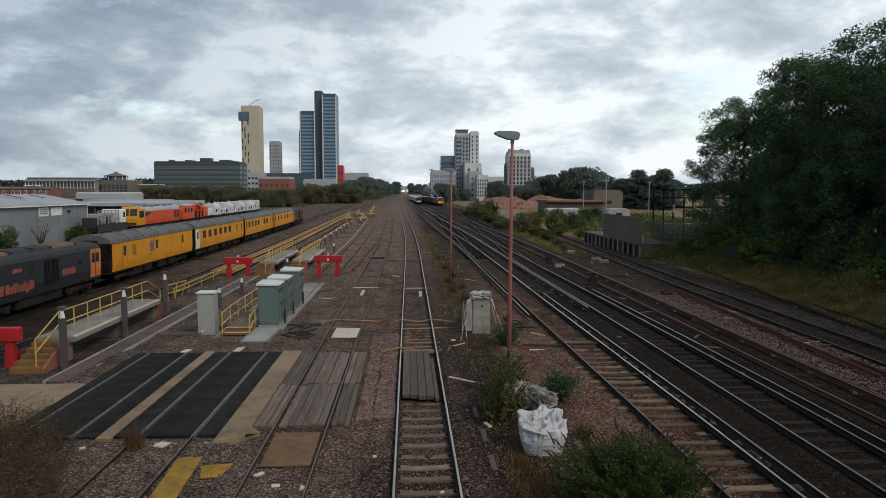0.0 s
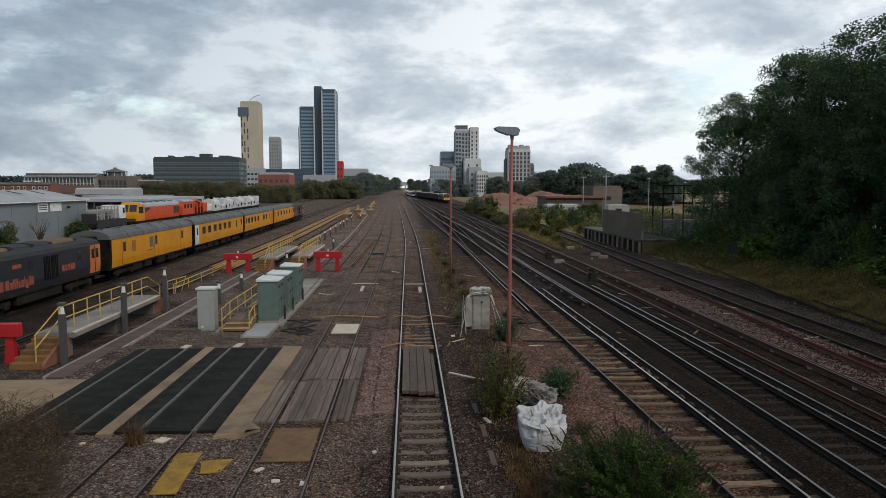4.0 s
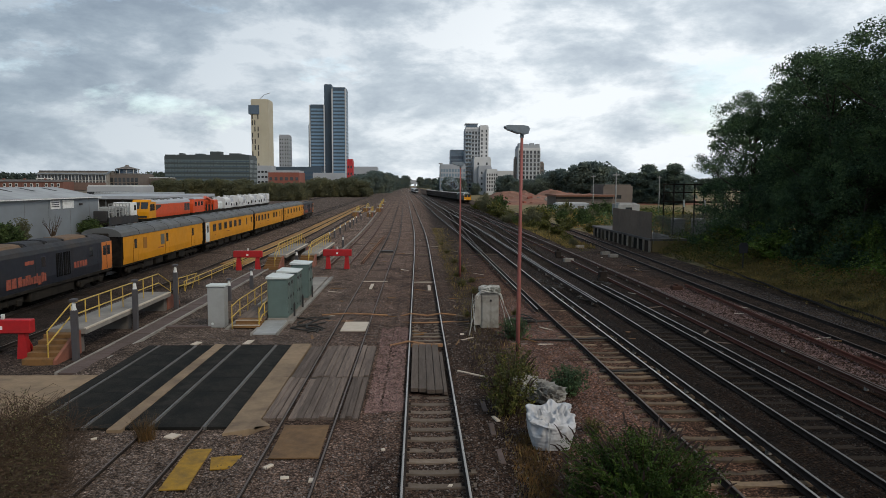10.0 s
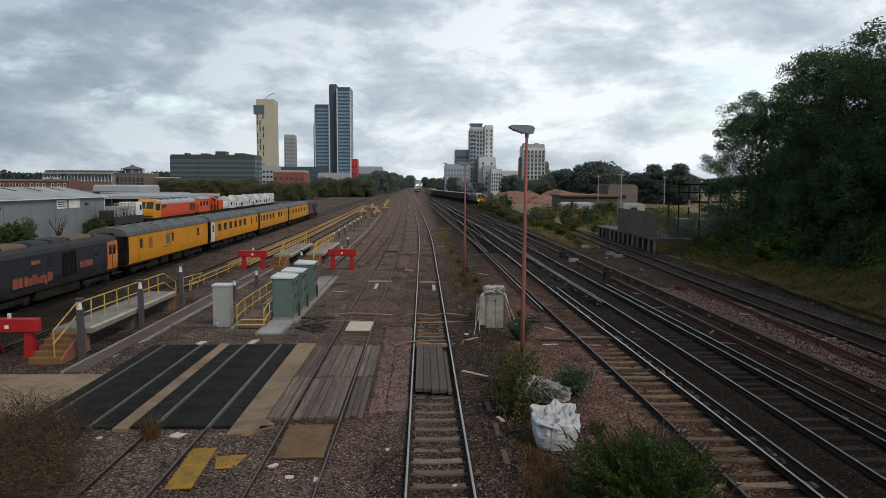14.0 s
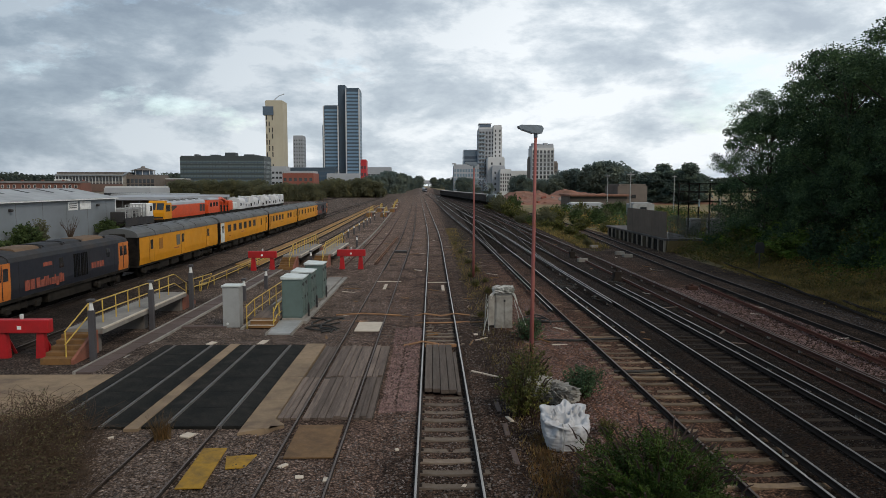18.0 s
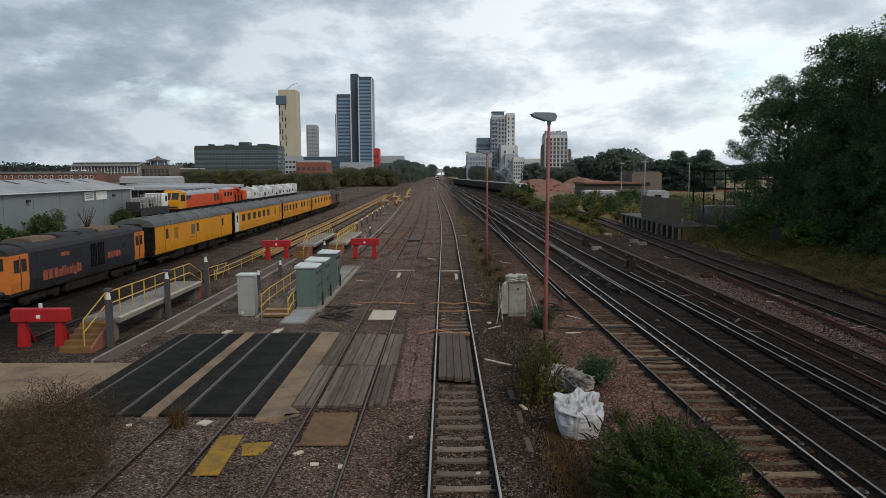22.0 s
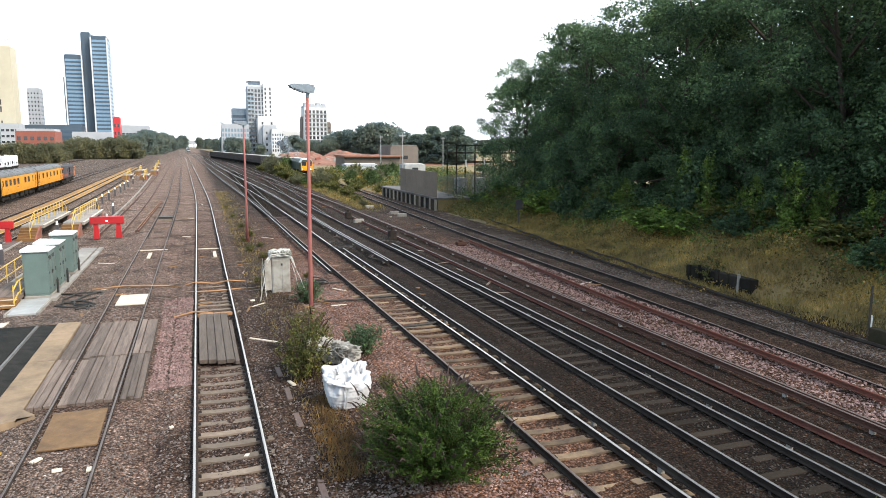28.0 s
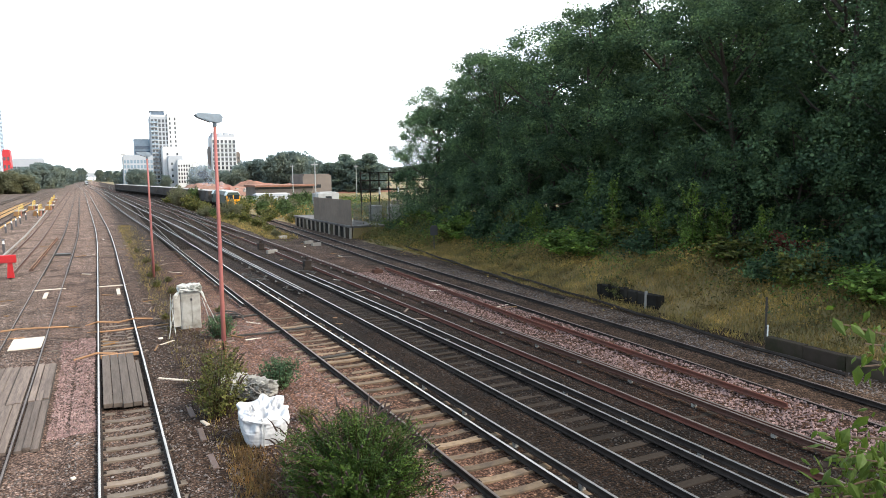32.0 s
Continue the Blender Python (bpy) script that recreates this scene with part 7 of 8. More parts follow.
for x, y, h in ((27.5, 96, 8.5), (38, 150, 9), (56, 160, 9)):
    solid("pole", Builder().tube((0, 0, -0.5), (0, 0, h), 0.11, 8, 0.08).box(-0.5, 0.5, -0.06, 0.06, h - 0.4, h - 0.25), MAT_GREYBOX, "slim grey pole with a crossarm", "pole", pose(x, y, 0), group="poles")
solid("floodlight_mast", Builder().tube((0, 0, -0.5), (0, 0, 19), 0.2, 8, 0.12).box(-1.2, 1.2, -0.3, 0.3, 19, 19.7, 0.05), MAT_GREYBOX, "tall slim floodlight mast near the station", "floodlight mast", pose(13.5, 420, 0))
solid("signal_sign", Builder().tube((0, 0, -0.5), (0, 0, 1.1), 0.05, 6).prism([(-0.45, 1.0), (0.45, 1.0), (0.45, 1.65), (0.28, 1.85), (-0.28, 1.85), (-0.45, 1.65)], -0.03, 0.03), MAT_BOLLARD, "grey trackside notice board seen from behind", "sign", pose(26.3, 55, 0.3, 0, 0, 20))
solid("marker_stake", Builder().tube((0, 0, -0.3), (0, 0, 1.65), 0.05, 6, 0.045), MAT_BARK, "thin weathered stake at the foot of the bank", "stake", pose(23.45, 18.6, 0))
solid("white_marker", Builder().tube((0, 0, -0.3), (0, 0, 0.42), 0.06, 8), MAT_WHITE, "small white marker at the foot of the bank", "marker", pose(23.9, 18.9, 0))
cw = thing("retaining_wall", "low mossy concrete retaining wall at the foot of the bank", "wall", kind="structure")
for i in range(7):
    part("block", Builder().box(22.4, 22.72, 6.6 + i * 1.6, 8.18 + i * 1.6, -0.4, 0.36 - 0.03 * (i % 2), 0.02), MAT_MOSS, cw)
cul = thing("culvert", "dark recess with a timber front cut into the bank", "culvert", pose(24.2, 25.4, -0.5))
# Solid near-black block stands for the shade inside the hollow.
part("recess_shade", Builder().box(0, 0.5, 0, 4.6, 0, 1.05, 0.03), MAT_UNDER, cul)
for i in range(7):
    part("post", Builder().box(-0.08, 0.06, i * 0.7, i * 0.7 + (0.1 if i % 3 else 0.22), 0, 1.1 + 0.1 * (i % 2), 0.01), MAT_CONC if i == 1 else MAT_UNDER, cul)
for k, (xa, xb, y0, y1) in enumerate(((21.6, 24.2, 14, 40), (22.0, 25.6, 30, 60))):
    pts = [(xa + (xb - xa) * i / 12 + 0.12 * math.sin(i * 2.1), y0 + (y1 - y0) * i / 12, -0.05) for i in range(13)]
    solid("cable_run", Builder().path(pts, 0.07, 5), MAT_RAILWEB, "dark cable run along the foot of the bank", "cable", group="cable runs")


# ---- trees and plants ----
MAT_STRAW = leaf_mat("straw", (0.2, 0.11, 0.042), (0.16, 0.09, 0.036), (0.1, 0.07, 0.028), clump=1.0)
def tree_meshes(seed, H, R, base, n_leaf, leaf, mat, clumps=70, trunk_r=0.28, soft=False):
    """Trunk with limbs, and a crown of leaves in clumps; soft: broad clumps that close the crown, for trees far off."""
    rng = gen(seed)
    b = Builder()
    top = Vector((rng.uniform(-0.6, 0.6), rng.uniform(-0.6, 0.6), H * 0.8))
    pts = [Vector((0, 0, -0.6)), Vector((0.1, -0.1, H * 0.2)), Vector((0.25, 0.1, H * 0.45)), top]
    b.path([tuple(p) for p in pts], trunk_r, 7, trunk_r * 0.3)
    cs = []
    for i in range(clumps):
        u = rng.uniform(0, 1)
        z = base + (H - base) * (u ** 0.85)
        k = (z - base) / (H - base)
        rr = R * math.sqrt(max(0.03, 1 - (abs(k - 0.42) / 0.62) ** 2.2)) * rng.uniform(0.3 if soft else 0.45, 0.85 if soft else 1.08)
        a = rng.uniform(0, 2 * math.pi)
        cs.append((rr * math.cos(a), rr * math.sin(a), z))
    cs = np.array(cs)
    for i in rng.choice(len(cs), 16, replace=False):
        c = Vector(cs[i])
        j = Vector((c.x * 0.12, c.y * 0.12, max(c.z - R * 0.55, H * 0.15)))
        mid = j.lerp(c, 0.5) + Vector((0, 0, -0.3))
        b.path([tuple(j), tuple(mid), tuple(c)], trunk_r * 0.36, 5, 0.03)
    idx = rng.integers(0, len(cs), n_leaf)
    off = rng.normal(size=(n_leaf, 3))
    off /= np.linalg.norm(off, axis=1)[:, None] + 1e-9
    rad = (rng.uniform(0, 1, (n_leaf, 1)) ** 0.45) * (R * rng.uniform(*((0.3, 0.5) if soft else (0.14, 0.31)), (len(cs), 1)))[idx]
    ctr = cs[idx] + off * rad * np.array([1, 1, 0.72])
    v, f = leaf_quads(rng, ctr, leaf, 0.7)
    return b.mesh("trunk", MAT_BARK), np_mesh("crown", v, f, mat)


def tree(name, label, meshes, m, group="", category="tree"):
    t = thing(name, label, category, m, group)
    part("trunk", meshes[0], None, t)
    part("crown", meshes[1], None, t)
    return t


# Greyed and evened out: haze of distance put into both leaf colours.
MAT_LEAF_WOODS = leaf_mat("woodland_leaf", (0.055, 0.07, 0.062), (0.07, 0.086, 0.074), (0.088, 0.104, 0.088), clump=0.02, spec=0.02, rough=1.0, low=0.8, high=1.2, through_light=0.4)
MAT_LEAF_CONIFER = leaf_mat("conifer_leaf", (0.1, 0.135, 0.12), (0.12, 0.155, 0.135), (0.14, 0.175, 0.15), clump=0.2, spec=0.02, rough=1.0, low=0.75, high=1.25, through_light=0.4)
OAKS = [tree_meshes(11 + i, 16.2 + i * 0.5, 5.2 - 0.2 * i, 0.8 + 0.5 * i, 46000, 0.165, MAT_LEAF_OAK, 150) for i in range(3)]
BACKS = [tree_meshes(51 + i, 16.6, 5.2, 0.9, 13000, 0.33, MAT_LEAF_OAK, 130) for i in range(2)]
YOUNG = [tree_meshes(15 + i, 7.5, 3.0, 0.2, 12000, 0.15, MAT_LEAF_OAK, 60, 0.12) for i in range(2)]
rng = gen(77)
spots = [(37.2, 79, 0.92), (32.5, 67, 0.91), (34.2, 61, 0.91), (33.0, 55, 0.9), (34.4, 48.5, 1.00), (33.2, 42, 0.98), (35.0, 36, 1.05), (34.2, 29.5, 1.00), (35.6, 23.5, 1.06), (34.6, 17.5, 1.04), (36.5, 11.5, 1.09), (35.5, 5, 1.09),
         (40.5, 72, 0.83), (41, 63, 0.96), (42, 54, 1.02), (41.5, 45, 1.04), (43, 36, 1.09), (42.5, 27, 1.09), (43, 18, 1.09), (43.5, 9, 1.09), (50, 58, 1.09), (51, 44, 1.14), (51, 30, 1.14), (52, 16, 1.14), (60, 50, 1.14), (60, 35, 1.14), (60, 20, 1.14)]
for i, (x, y, s) in enumerate(spots):
    tree("oak_tree", "tall dark green broadleaf tree on the railway bank", (OAKS[i % 3] if x < 38 else BACKS[i % 2]), pose(x, y, bank_height(x, y) - 0.3, rng.uniform(-3, 3), rng.uniform(-3, 3), rng.uniform(0, 360)) @ Matrix.Diagonal((s, s, s * rng.uniform(0.93, 1.04), 1)), "bank trees")

for i in range(24):
    y = 6 + i * 2.4
    x = 33.2 + 1.6 * math.sin(i * 2.4) + (2.5 if i % 2 else 0)
    s = 0.8 + 0.3 * math.sin(i * 1.3) ** 2
    tree("young_tree", "young dark green tree at the edge of the wood", YOUNG[i % 2], pose(x, y, bank_height(x, y) - 0.3, 0, 0, i * 77) @ Matrix.Diagonal((s, s, s, 1)), "young trees")
for i in range(12):
    y = 4 + i * 6.2
    tree("young_tree", "young dark green tree deep in the wood", YOUNG[i % 2], pose(44 + 3 * math.sin(i * 2.0), y, 3.2, 0, 0, i * 37) @ Matrix.Diagonal((1.5, 1.7, 1.2, 1)), "young trees")

FARS = [tree_meshes(31 + i, 11.0, 5.6 - i * 0.5, 0.6, 6500, 0.8, MAT_LEAF_HAZE, 60, soft=True) for i in range(3)]
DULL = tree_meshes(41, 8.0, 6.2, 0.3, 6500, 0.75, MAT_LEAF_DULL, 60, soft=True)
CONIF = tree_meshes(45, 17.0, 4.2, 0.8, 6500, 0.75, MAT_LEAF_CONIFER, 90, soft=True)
far_spots = [(0.0395, 500, 1.2, 0), (0.044, 440, 1.0, 1), (0.052, 420, 1.0, 2), (0.060, 430, 0.9, 0), (0.082, 440, 0.7, 1), (0.122, 420, 1.0, 0), (0.130, 415, 1.1, 1), (0.138, 410, 0.95, 2), (0.158, 330, 0.8, 0), (0.178, 330, 1.0, 1), (0.190, 335, 1.15, 0), (0.203, 330, 1.3, 2), (0.216, 330, 1.1, 1),
             (0.232, 320, 1.35, 0), (0.246, 318, 1.55, 2), (0.260, 316, 1.5, 1), (0.274, 320, 1.3, 0), (0.288, 300, 1.1, 1), (-0.018, 1500, 2.2, 0), (-0.026, 1250, 1.6, 1), (0.004, 1450, 2.0, 2), (0.014, 1300, 1.6, 0), (0.024, 900, 1.3, 1), (0.031, 640, 1.2, 2),
             (-0.034, 900, 1.6, 1), (-0.042, 760, 1.6, 0), (-0.048, 600, 1.5, 2), (-0.056, 560, 1.5, 1), (-0.064, 540, 1.45, 0), (-0.073, 520, 1.3, 2), (-0.082, 500, 1.2, 1), (-0.09, 480, 1.1, 0)]
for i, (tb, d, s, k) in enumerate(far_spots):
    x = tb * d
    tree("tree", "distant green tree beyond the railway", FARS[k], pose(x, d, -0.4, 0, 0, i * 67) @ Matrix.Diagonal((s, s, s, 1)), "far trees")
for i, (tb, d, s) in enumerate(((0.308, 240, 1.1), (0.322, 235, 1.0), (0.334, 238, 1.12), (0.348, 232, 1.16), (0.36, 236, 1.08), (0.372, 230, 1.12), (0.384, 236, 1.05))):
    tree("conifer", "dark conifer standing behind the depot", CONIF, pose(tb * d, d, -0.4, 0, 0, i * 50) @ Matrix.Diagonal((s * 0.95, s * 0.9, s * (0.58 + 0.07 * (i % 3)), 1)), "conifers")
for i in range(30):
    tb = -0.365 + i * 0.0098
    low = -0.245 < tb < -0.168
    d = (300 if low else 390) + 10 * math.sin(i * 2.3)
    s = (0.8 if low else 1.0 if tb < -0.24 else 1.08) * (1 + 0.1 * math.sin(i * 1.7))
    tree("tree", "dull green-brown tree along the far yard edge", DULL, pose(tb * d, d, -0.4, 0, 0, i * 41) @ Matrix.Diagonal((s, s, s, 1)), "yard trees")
wr = gen(8)
wc = np.stack([np.concatenate([wr.uniform(-900, -150, 34000), wr.uniform(150, 900, 26000)]), wr.uniform(880, 960, 60000), np.zeros(60000)], 1)
wc[:, 2] = wr.uniform(0, 1, 60000) ** 0.8 * (17.5 + 2.5 * np.sin(wc[:, 0] * 0.031) + 2 * np.sin(wc[:, 0] * 0.11) + 1.5 * np.sin(wc[:, 0] * 0.29))
v, f = leaf_quads(wr, wc, 3.0, 0.8)
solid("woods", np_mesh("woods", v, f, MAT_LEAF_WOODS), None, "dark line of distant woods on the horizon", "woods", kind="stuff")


def shrub_mesh(seed, n_stem, h, spread, leaf, per, mat, aspect=0.4, seeds=0):
    """Arching stems with leaves along them, some ending in dark seed heads."""
    rng = gen(seed)
    b, ctr, spikes = Builder(), [], Builder()
    for i in range(n_stem):
        a, o = rng.uniform(0, 2 * math.pi), rng.uniform(0.0, 1.0) ** 0.6
        hh = h * rng.uniform(0.35, 1.15) * (1 - 0.3 * o)
        p0 = Vector((math.cos(a) * 0.25 * spread * o, math.sin(a) * 0.25 * spread * o, -0.1))
        p2 = Vector((math.cos(a) * spread * o, math.sin(a) * spread * o, hh))
        p1 = p0.lerp(p2, 0.55) + Vector((0, 0, 0.22 * hh))
        b.path([tuple(p0), tuple(p1), tuple(p2)], 0.012, 3, 0.004)
        for j in range(per):
            t = rng.uniform(0.2, 1.0)
            q = (p0.lerp(p1, t * 2) if t < 0.5 else p1.lerp(p2, t * 2 - 1))
            ctr.append((q.x + rng.normal() * leaf * 0.55, q.y + rng.normal() * leaf * 0.55, max(q.z + rng.normal() * leaf * 0.4, 0.0)))
        if seeds and rng.uniform() < seeds:
            e = p2 + Vector((math.cos(a) * 0.2, math.sin(a) * 0.2, 0.2 * rng.uniform(0.3, 1.3)))
            spikes.path([tuple(p2), tuple(p2.lerp(e, 0.5) + Vector((0, 0, 0.04))), tuple(e)], 0.026, 4, 0.007)
    v, f = leaf_quads(rng, np.array(ctr), leaf, aspect)
    return b.mesh("branchwork", MAT_TWIG), np_mesh("foliage", v, f, mat), (spikes.mesh("seed_spray", MAT_SEED) if spikes.f else None)


def shrub(name, label, meshes, m, group=""):
    t = thing(name, label, "bush", m, group)
    part("branchwork", meshes[0], None, t, kind="stuff")
    part("foliage", meshes[1], None, t, kind="stuff")
    if meshes[2]:
        part("seed_spray", meshes[2], None, t, "dark dry seed heads", kind="stuff")
    return t


BUDDLEIA = shrub_mesh(5, 520, 1.75, 1.7, 0.085, 95, MAT_LEAF_BUSH, 0.24, 0.4)
shrub("buddleia_bush", "dense green buddleia bush with dark dry seed heads", BUDDLEIA, pose(4.5, 13.3, -0.2) @ Matrix.Diagonal((1.02, 1.2, 1.06, 1)))
WEED = shrub_mesh(6, 80, 1.25, 0.75, 0.07, 45, MAT_LEAF_YELLOW, 0.45, 0.2)
shrub("weed_bush", "yellow-green weeds at the foot of the lamp post", WEED, pose(2.75, 20.4, -0.2) @ Matrix.Diagonal((1.25, 1.25, 1.4, 1)))
shrub("weed_bush", "yellow-green weeds round the lamp post", WEED, pose(3.3, 22.9, -0.2, 0, 0, 70) @ Matrix.Diagonal((1.1, 1.1, 1.25, 1)))
DARKWEED = shrub_mesh(7, 80, 1.0, 0.8, 0.08, 45, MAT_LEAF_OAK, 0.45)
shrub("bramble", "dark green bramble beside the white sack", DARKWEED, pose(4.95, 22.3, -0.2))
shrub("bramble", "dark green bramble beside the trackside case", DARKWEED, pose(4.35, 30.6, -0.2, 0, 0, 50))
SMALLWEED = shrub_mesh(9, 40, 0.5, 0.5, 0.06, 30, MAT_LEAF_YELLOW, 0.4)
for i, (x, y, s) in enumerate(((3.0, 47, 0.9), (3.5, 55, 1.0), (3.2, 61, 0.9), (2.9, 70, 0.8), (3.6, 44, 0.8), (2.6, 36, 0.6), (4.5, 41, 0.7), (2.7, 80, 0.7), (5.2, 36.5, 0.6), (3.4, 18.6, 0.7), (4.9, 18.8, 0.8), (2.9, 52, 0.7), (3.8, 49, 0.7))):
    shrub("weeds", "low yellowing weeds between the lines", SMALLWEED, pose(x, y, -0.2, 0, 0, i * 50) @ Matrix.Diagonal((s, s, s, 1)), "low weeds")
shrub("bramble", "dry drooping bramble over the dark recess", shrub_mesh(27, 70, 1.2, 1.3, 0.12, 40, MAT_LEAF_YELLOW, 0.4), pose(25.0, 28.6, -0.1))
MAT_LEAF_TRACK = leaf_mat("track_bush_leaf", (0.06, 0.09, 0.035), (0.09, 0.13, 0.05), (0.13, 0.175, 0.065), clump=0.6, spec=0.1, through_light=0.4)
TRACKBUSH = [shrub_mesh(12, 70, 2.6, 1.9, 0.22, 48, MAT_LEAF_DULL, 0.6), shrub_mesh(13, 60, 2.4, 1.9, 0.26, 42, MAT_LEAF_YELLOW, 0.6), shrub_mesh(14, 70, 2.6, 1.9, 0.28, 42, MAT_LEAF_TRACK, 0.6)]
for i, (x, y, s, k) in enumerate(((18.6, 86, 0.7, 1), (19.0, 94, 0.85, 1), (18.9, 103, 0.8, 1), (18.6, 112, 1.0, 1), (18.0, 124, 0.8, 2), (17.9, 136, 0.9, 1), (17.6, 148, 1.2, 1), (18.0, 160, 1.3, 1), (17.0, 176, 1.4, 0), (17.0, 196, 1.3, 1), (17.6, 78, 0.5, 0), (20.3, 176, 1.7, 2), (16.6, 127, 1.2, 0), (19.2, 117, 1.55, 0), (21.6, 121, 1.25, 1), (24.6, 113, 1.3, 1), (23.4, 128, 1.2, 0), (25.5, 122, 1.1, 2), (22.8, 106, 0.9, 1), (25.4, 100, 0.9, 1),
                               (28, 118, 1.2, 2), (30, 124, 1.3, 2), (32, 128, 1.2, 0), (34, 132, 1.4, 2), (37, 138, 1.4, 2), (29.5, 140, 1.3, 0), (32.5, 150, 1.4, 1), (26.6, 106, 0.9, 0), (27.6, 112, 1.0, 2), (40, 146, 1.4, 2),
                               (-45.2, 72, 1.0, 2), (-45.0, 77, 1.3, 2), (-45.0, 80, 1.1, 0), (-44.8, 97, 1.5, 2), (-45.1, 69, 1.1, 2))):
    if x < 20 and y > 140:
        s *= 1.3
    shrub("bush", ("dull olive bush", "yellowing bush", "dark green bush")[k] + " growing beside the tracks", TRACKBUSH[k], pose(x, y, -0.3, 0, 0, i * 73) @ Matrix.Diagonal((s * 0.7, s * 0.8, s * (0.6 + 0.22 * (i % 3)), 1)), "trackside bushes")
bare = Builder()
br = random.Random(4)
for i in range(26):
    a = br.uniform(0, 6.28)
    bare.path([(0, 0, -0.2), (0.5 * math.cos(a), 0.5 * math.sin(a), 1.2), (1.1 * math.cos(a + 0.3), 1.1 * math.sin(a + 0.3), br.uniform(1.8, 3.2))], 0.04, 4, 0.01)
solid("bare_shrub", bare, MAT_TWIG, "leafless shrub in front of the grey shed", "bush", pose(-45, 87, -0.2))

# undergrowth along the bank
MAT_LEAF_BANK = leaf_mat("bank_weed", (0.168, 0.12, 0.0432), (0.24, 0.17, 0.06), (0.336, 0.228, 0.084), clump=0.5, spec=0.1, through_light=0.35)
MAT_LEAF_RED = leaf_mat("reddened_leaf", (0.12, 0.03, 0.025), (0.18, 0.05, 0.04), (0.2, 0.09, 0.05), clump=0.8, spec=0.1)
UPRIGHT = [shrub_mesh(24 + i, 24, 3.4 + 0.5 * i, 0.75, 0.15, 75, MAT_LEAF_FRESH, 0.6) for i in range(2)]
for i, (x, y, sc) in enumerate(((29.6, 31.0, 1.0), (29.2, 28.4, 1.1), (30.4, 27.2, 0.9), (30.0, 35.5, 1.2), (31.0, 39.0, 1.35), (30.6, 24.6, 0.75), (29.8, 44.0, 0.9), (30.2, 33.0, 0.7))):
    shrub("sapling_clump", "bright green upright young growth at the wood's edge", UPRIGHT[i % 2], pose(x, y, bank_height(x, y) - 0.2, 0, 0, i * 61) @ Matrix.Diagonal((sc, sc, sc, 1)), "young growth")
shrub("red_leaved_shrub", "low shrub with dull red autumn leaves on the bank", shrub_mesh(29, 34, 1.5, 1.1, 0.15, 50, MAT_LEAF_RED, 0.6), pose(31.0, 23.6, bank_height(31.0, 23.6) - 0.2))
BANKBUSH = [shrub_mesh(21, 60, 2.4, 1.6, 0.2, 52, MAT_LEAF_FRESH, 0.6), shrub_mesh(22, 60, 2.2, 1.7, 0.2, 48, MAT_LEAF_YELLOW, 0.6), shrub_mesh(23, 60, 2.4, 1.8, 0.22, 48, MAT_LEAF_OAK, 0.6)]
rb = random.Random(12)
for i in range(40):
    y = 10 + i * 1.6 + rb.uniform(-0.9, 0.9)
    x = 30.2 + max(0, y - 50) * 0.02 + rb.uniform(-1.6, 2.2)
    k = rb.choice((0, 2, 0, 2, 1, 2))
    s = rb.uniform(0.5, 1.15)
    shrub("undergrowth", ("bright green", "yellow-green", "dark green")[k] + " undergrowth below the trees", BANKBUSH[k], pose(x, y, bank_height(x, y) - 0.25, 0, 0, rb.uniform(0, 360)) @ Matrix.Diagonal((s * 1.1, s * 1.5, s * rb.uniform(0.55, 1.3), 1)), "bank undergrowth")


def thicket(seed, n, x0, hmax, leaf, mat, label, freq):
    """Brambles and suckers in one ragged belt along the wood's edge."""
    q = gen(seed)
    y = q.uniform(6, 78, n)
    x = x0 + q.normal(size=n) * 1.1 + 0.7 * np.sin(y * 0.45 + seed) + np.maximum(0, y - 55) * 0.05
    hh = np.array([max(0.0, 0.45 + noise.noise((a * freq, b * freq, seed))) for a, b in zip(x, y)]) * hmax
    z = np.array([bank_height(a, b) for a, b in zip(x, y)]) + hh * q.uniform(0, 1, n) ** 0.8
    c = np.stack([x, y, z], 1)[hh > 0.12]
    v, f = leaf_quads(q, c, leaf, 0.55)
    solid("bramble_thicket", np_mesh("bramble_thicket", v, f, mat), None, label, "undergrowth", kind="stuff")


thicket(71, 22000, 30.6, 2.2, 0.17, MAT_LEAF_OAK, "dark brambles along the edge of the wood", 0.35)
thicket(72, 18000, 29.6, 1.7, 0.15, MAT_LEAF_FRESH, "green brambles and nettles at the top of the bank", 0.4)
thicket(74, 12000, 26.0, 0.6, 0.13, MAT_LEAF_BANK, "tangled olive and straw-coloured weeds on the slope", 0.45)
thicket(75, 12000, 28.2, 1.0, 0.14, MAT_LEAF_BANK, "tall olive weeds below the brambles", 0.4)
thicket(73, 12000, 27.6, 0.8, 0.12, MAT_LEAF_YELLOW, "yellow-green weeds spreading down the bank", 0.5)


def thicket_patch(seed, n, xr, yr, hmax, leaf, mat, label, freq, gap=0.1):
    """Ragged low growth over a patch of waste ground."""
    q = gen(seed)
    x, y = q.uniform(*xr, n), q.uniform(*yr, n)
    keep = np.abs(x - np.interp(y, GOODS_Y, GOODS_X)) > 2.3
    x, y = x[keep], y[keep]
    hh = np.array([noise.noise((a * freq, b * freq * 0.6, seed)) - gap for a, b in zip(x, y)])
    k = hh > 0
    x, y, hh = x[k], y[k], hh[k]
    z = np.array([bank_height(a, b) for a, b in zip(x, y)]) + np.minimum(hh * 2.4, 1) * hmax * q.uniform(0, 1, len(x))
    v, f = leaf_quads(q, np.stack([x, y, z], 1), leaf, 0.55)
    solid("waste_growth", np_mesh("waste_growth", v, f, mat), None, label, "undergrowth", kind="stuff")


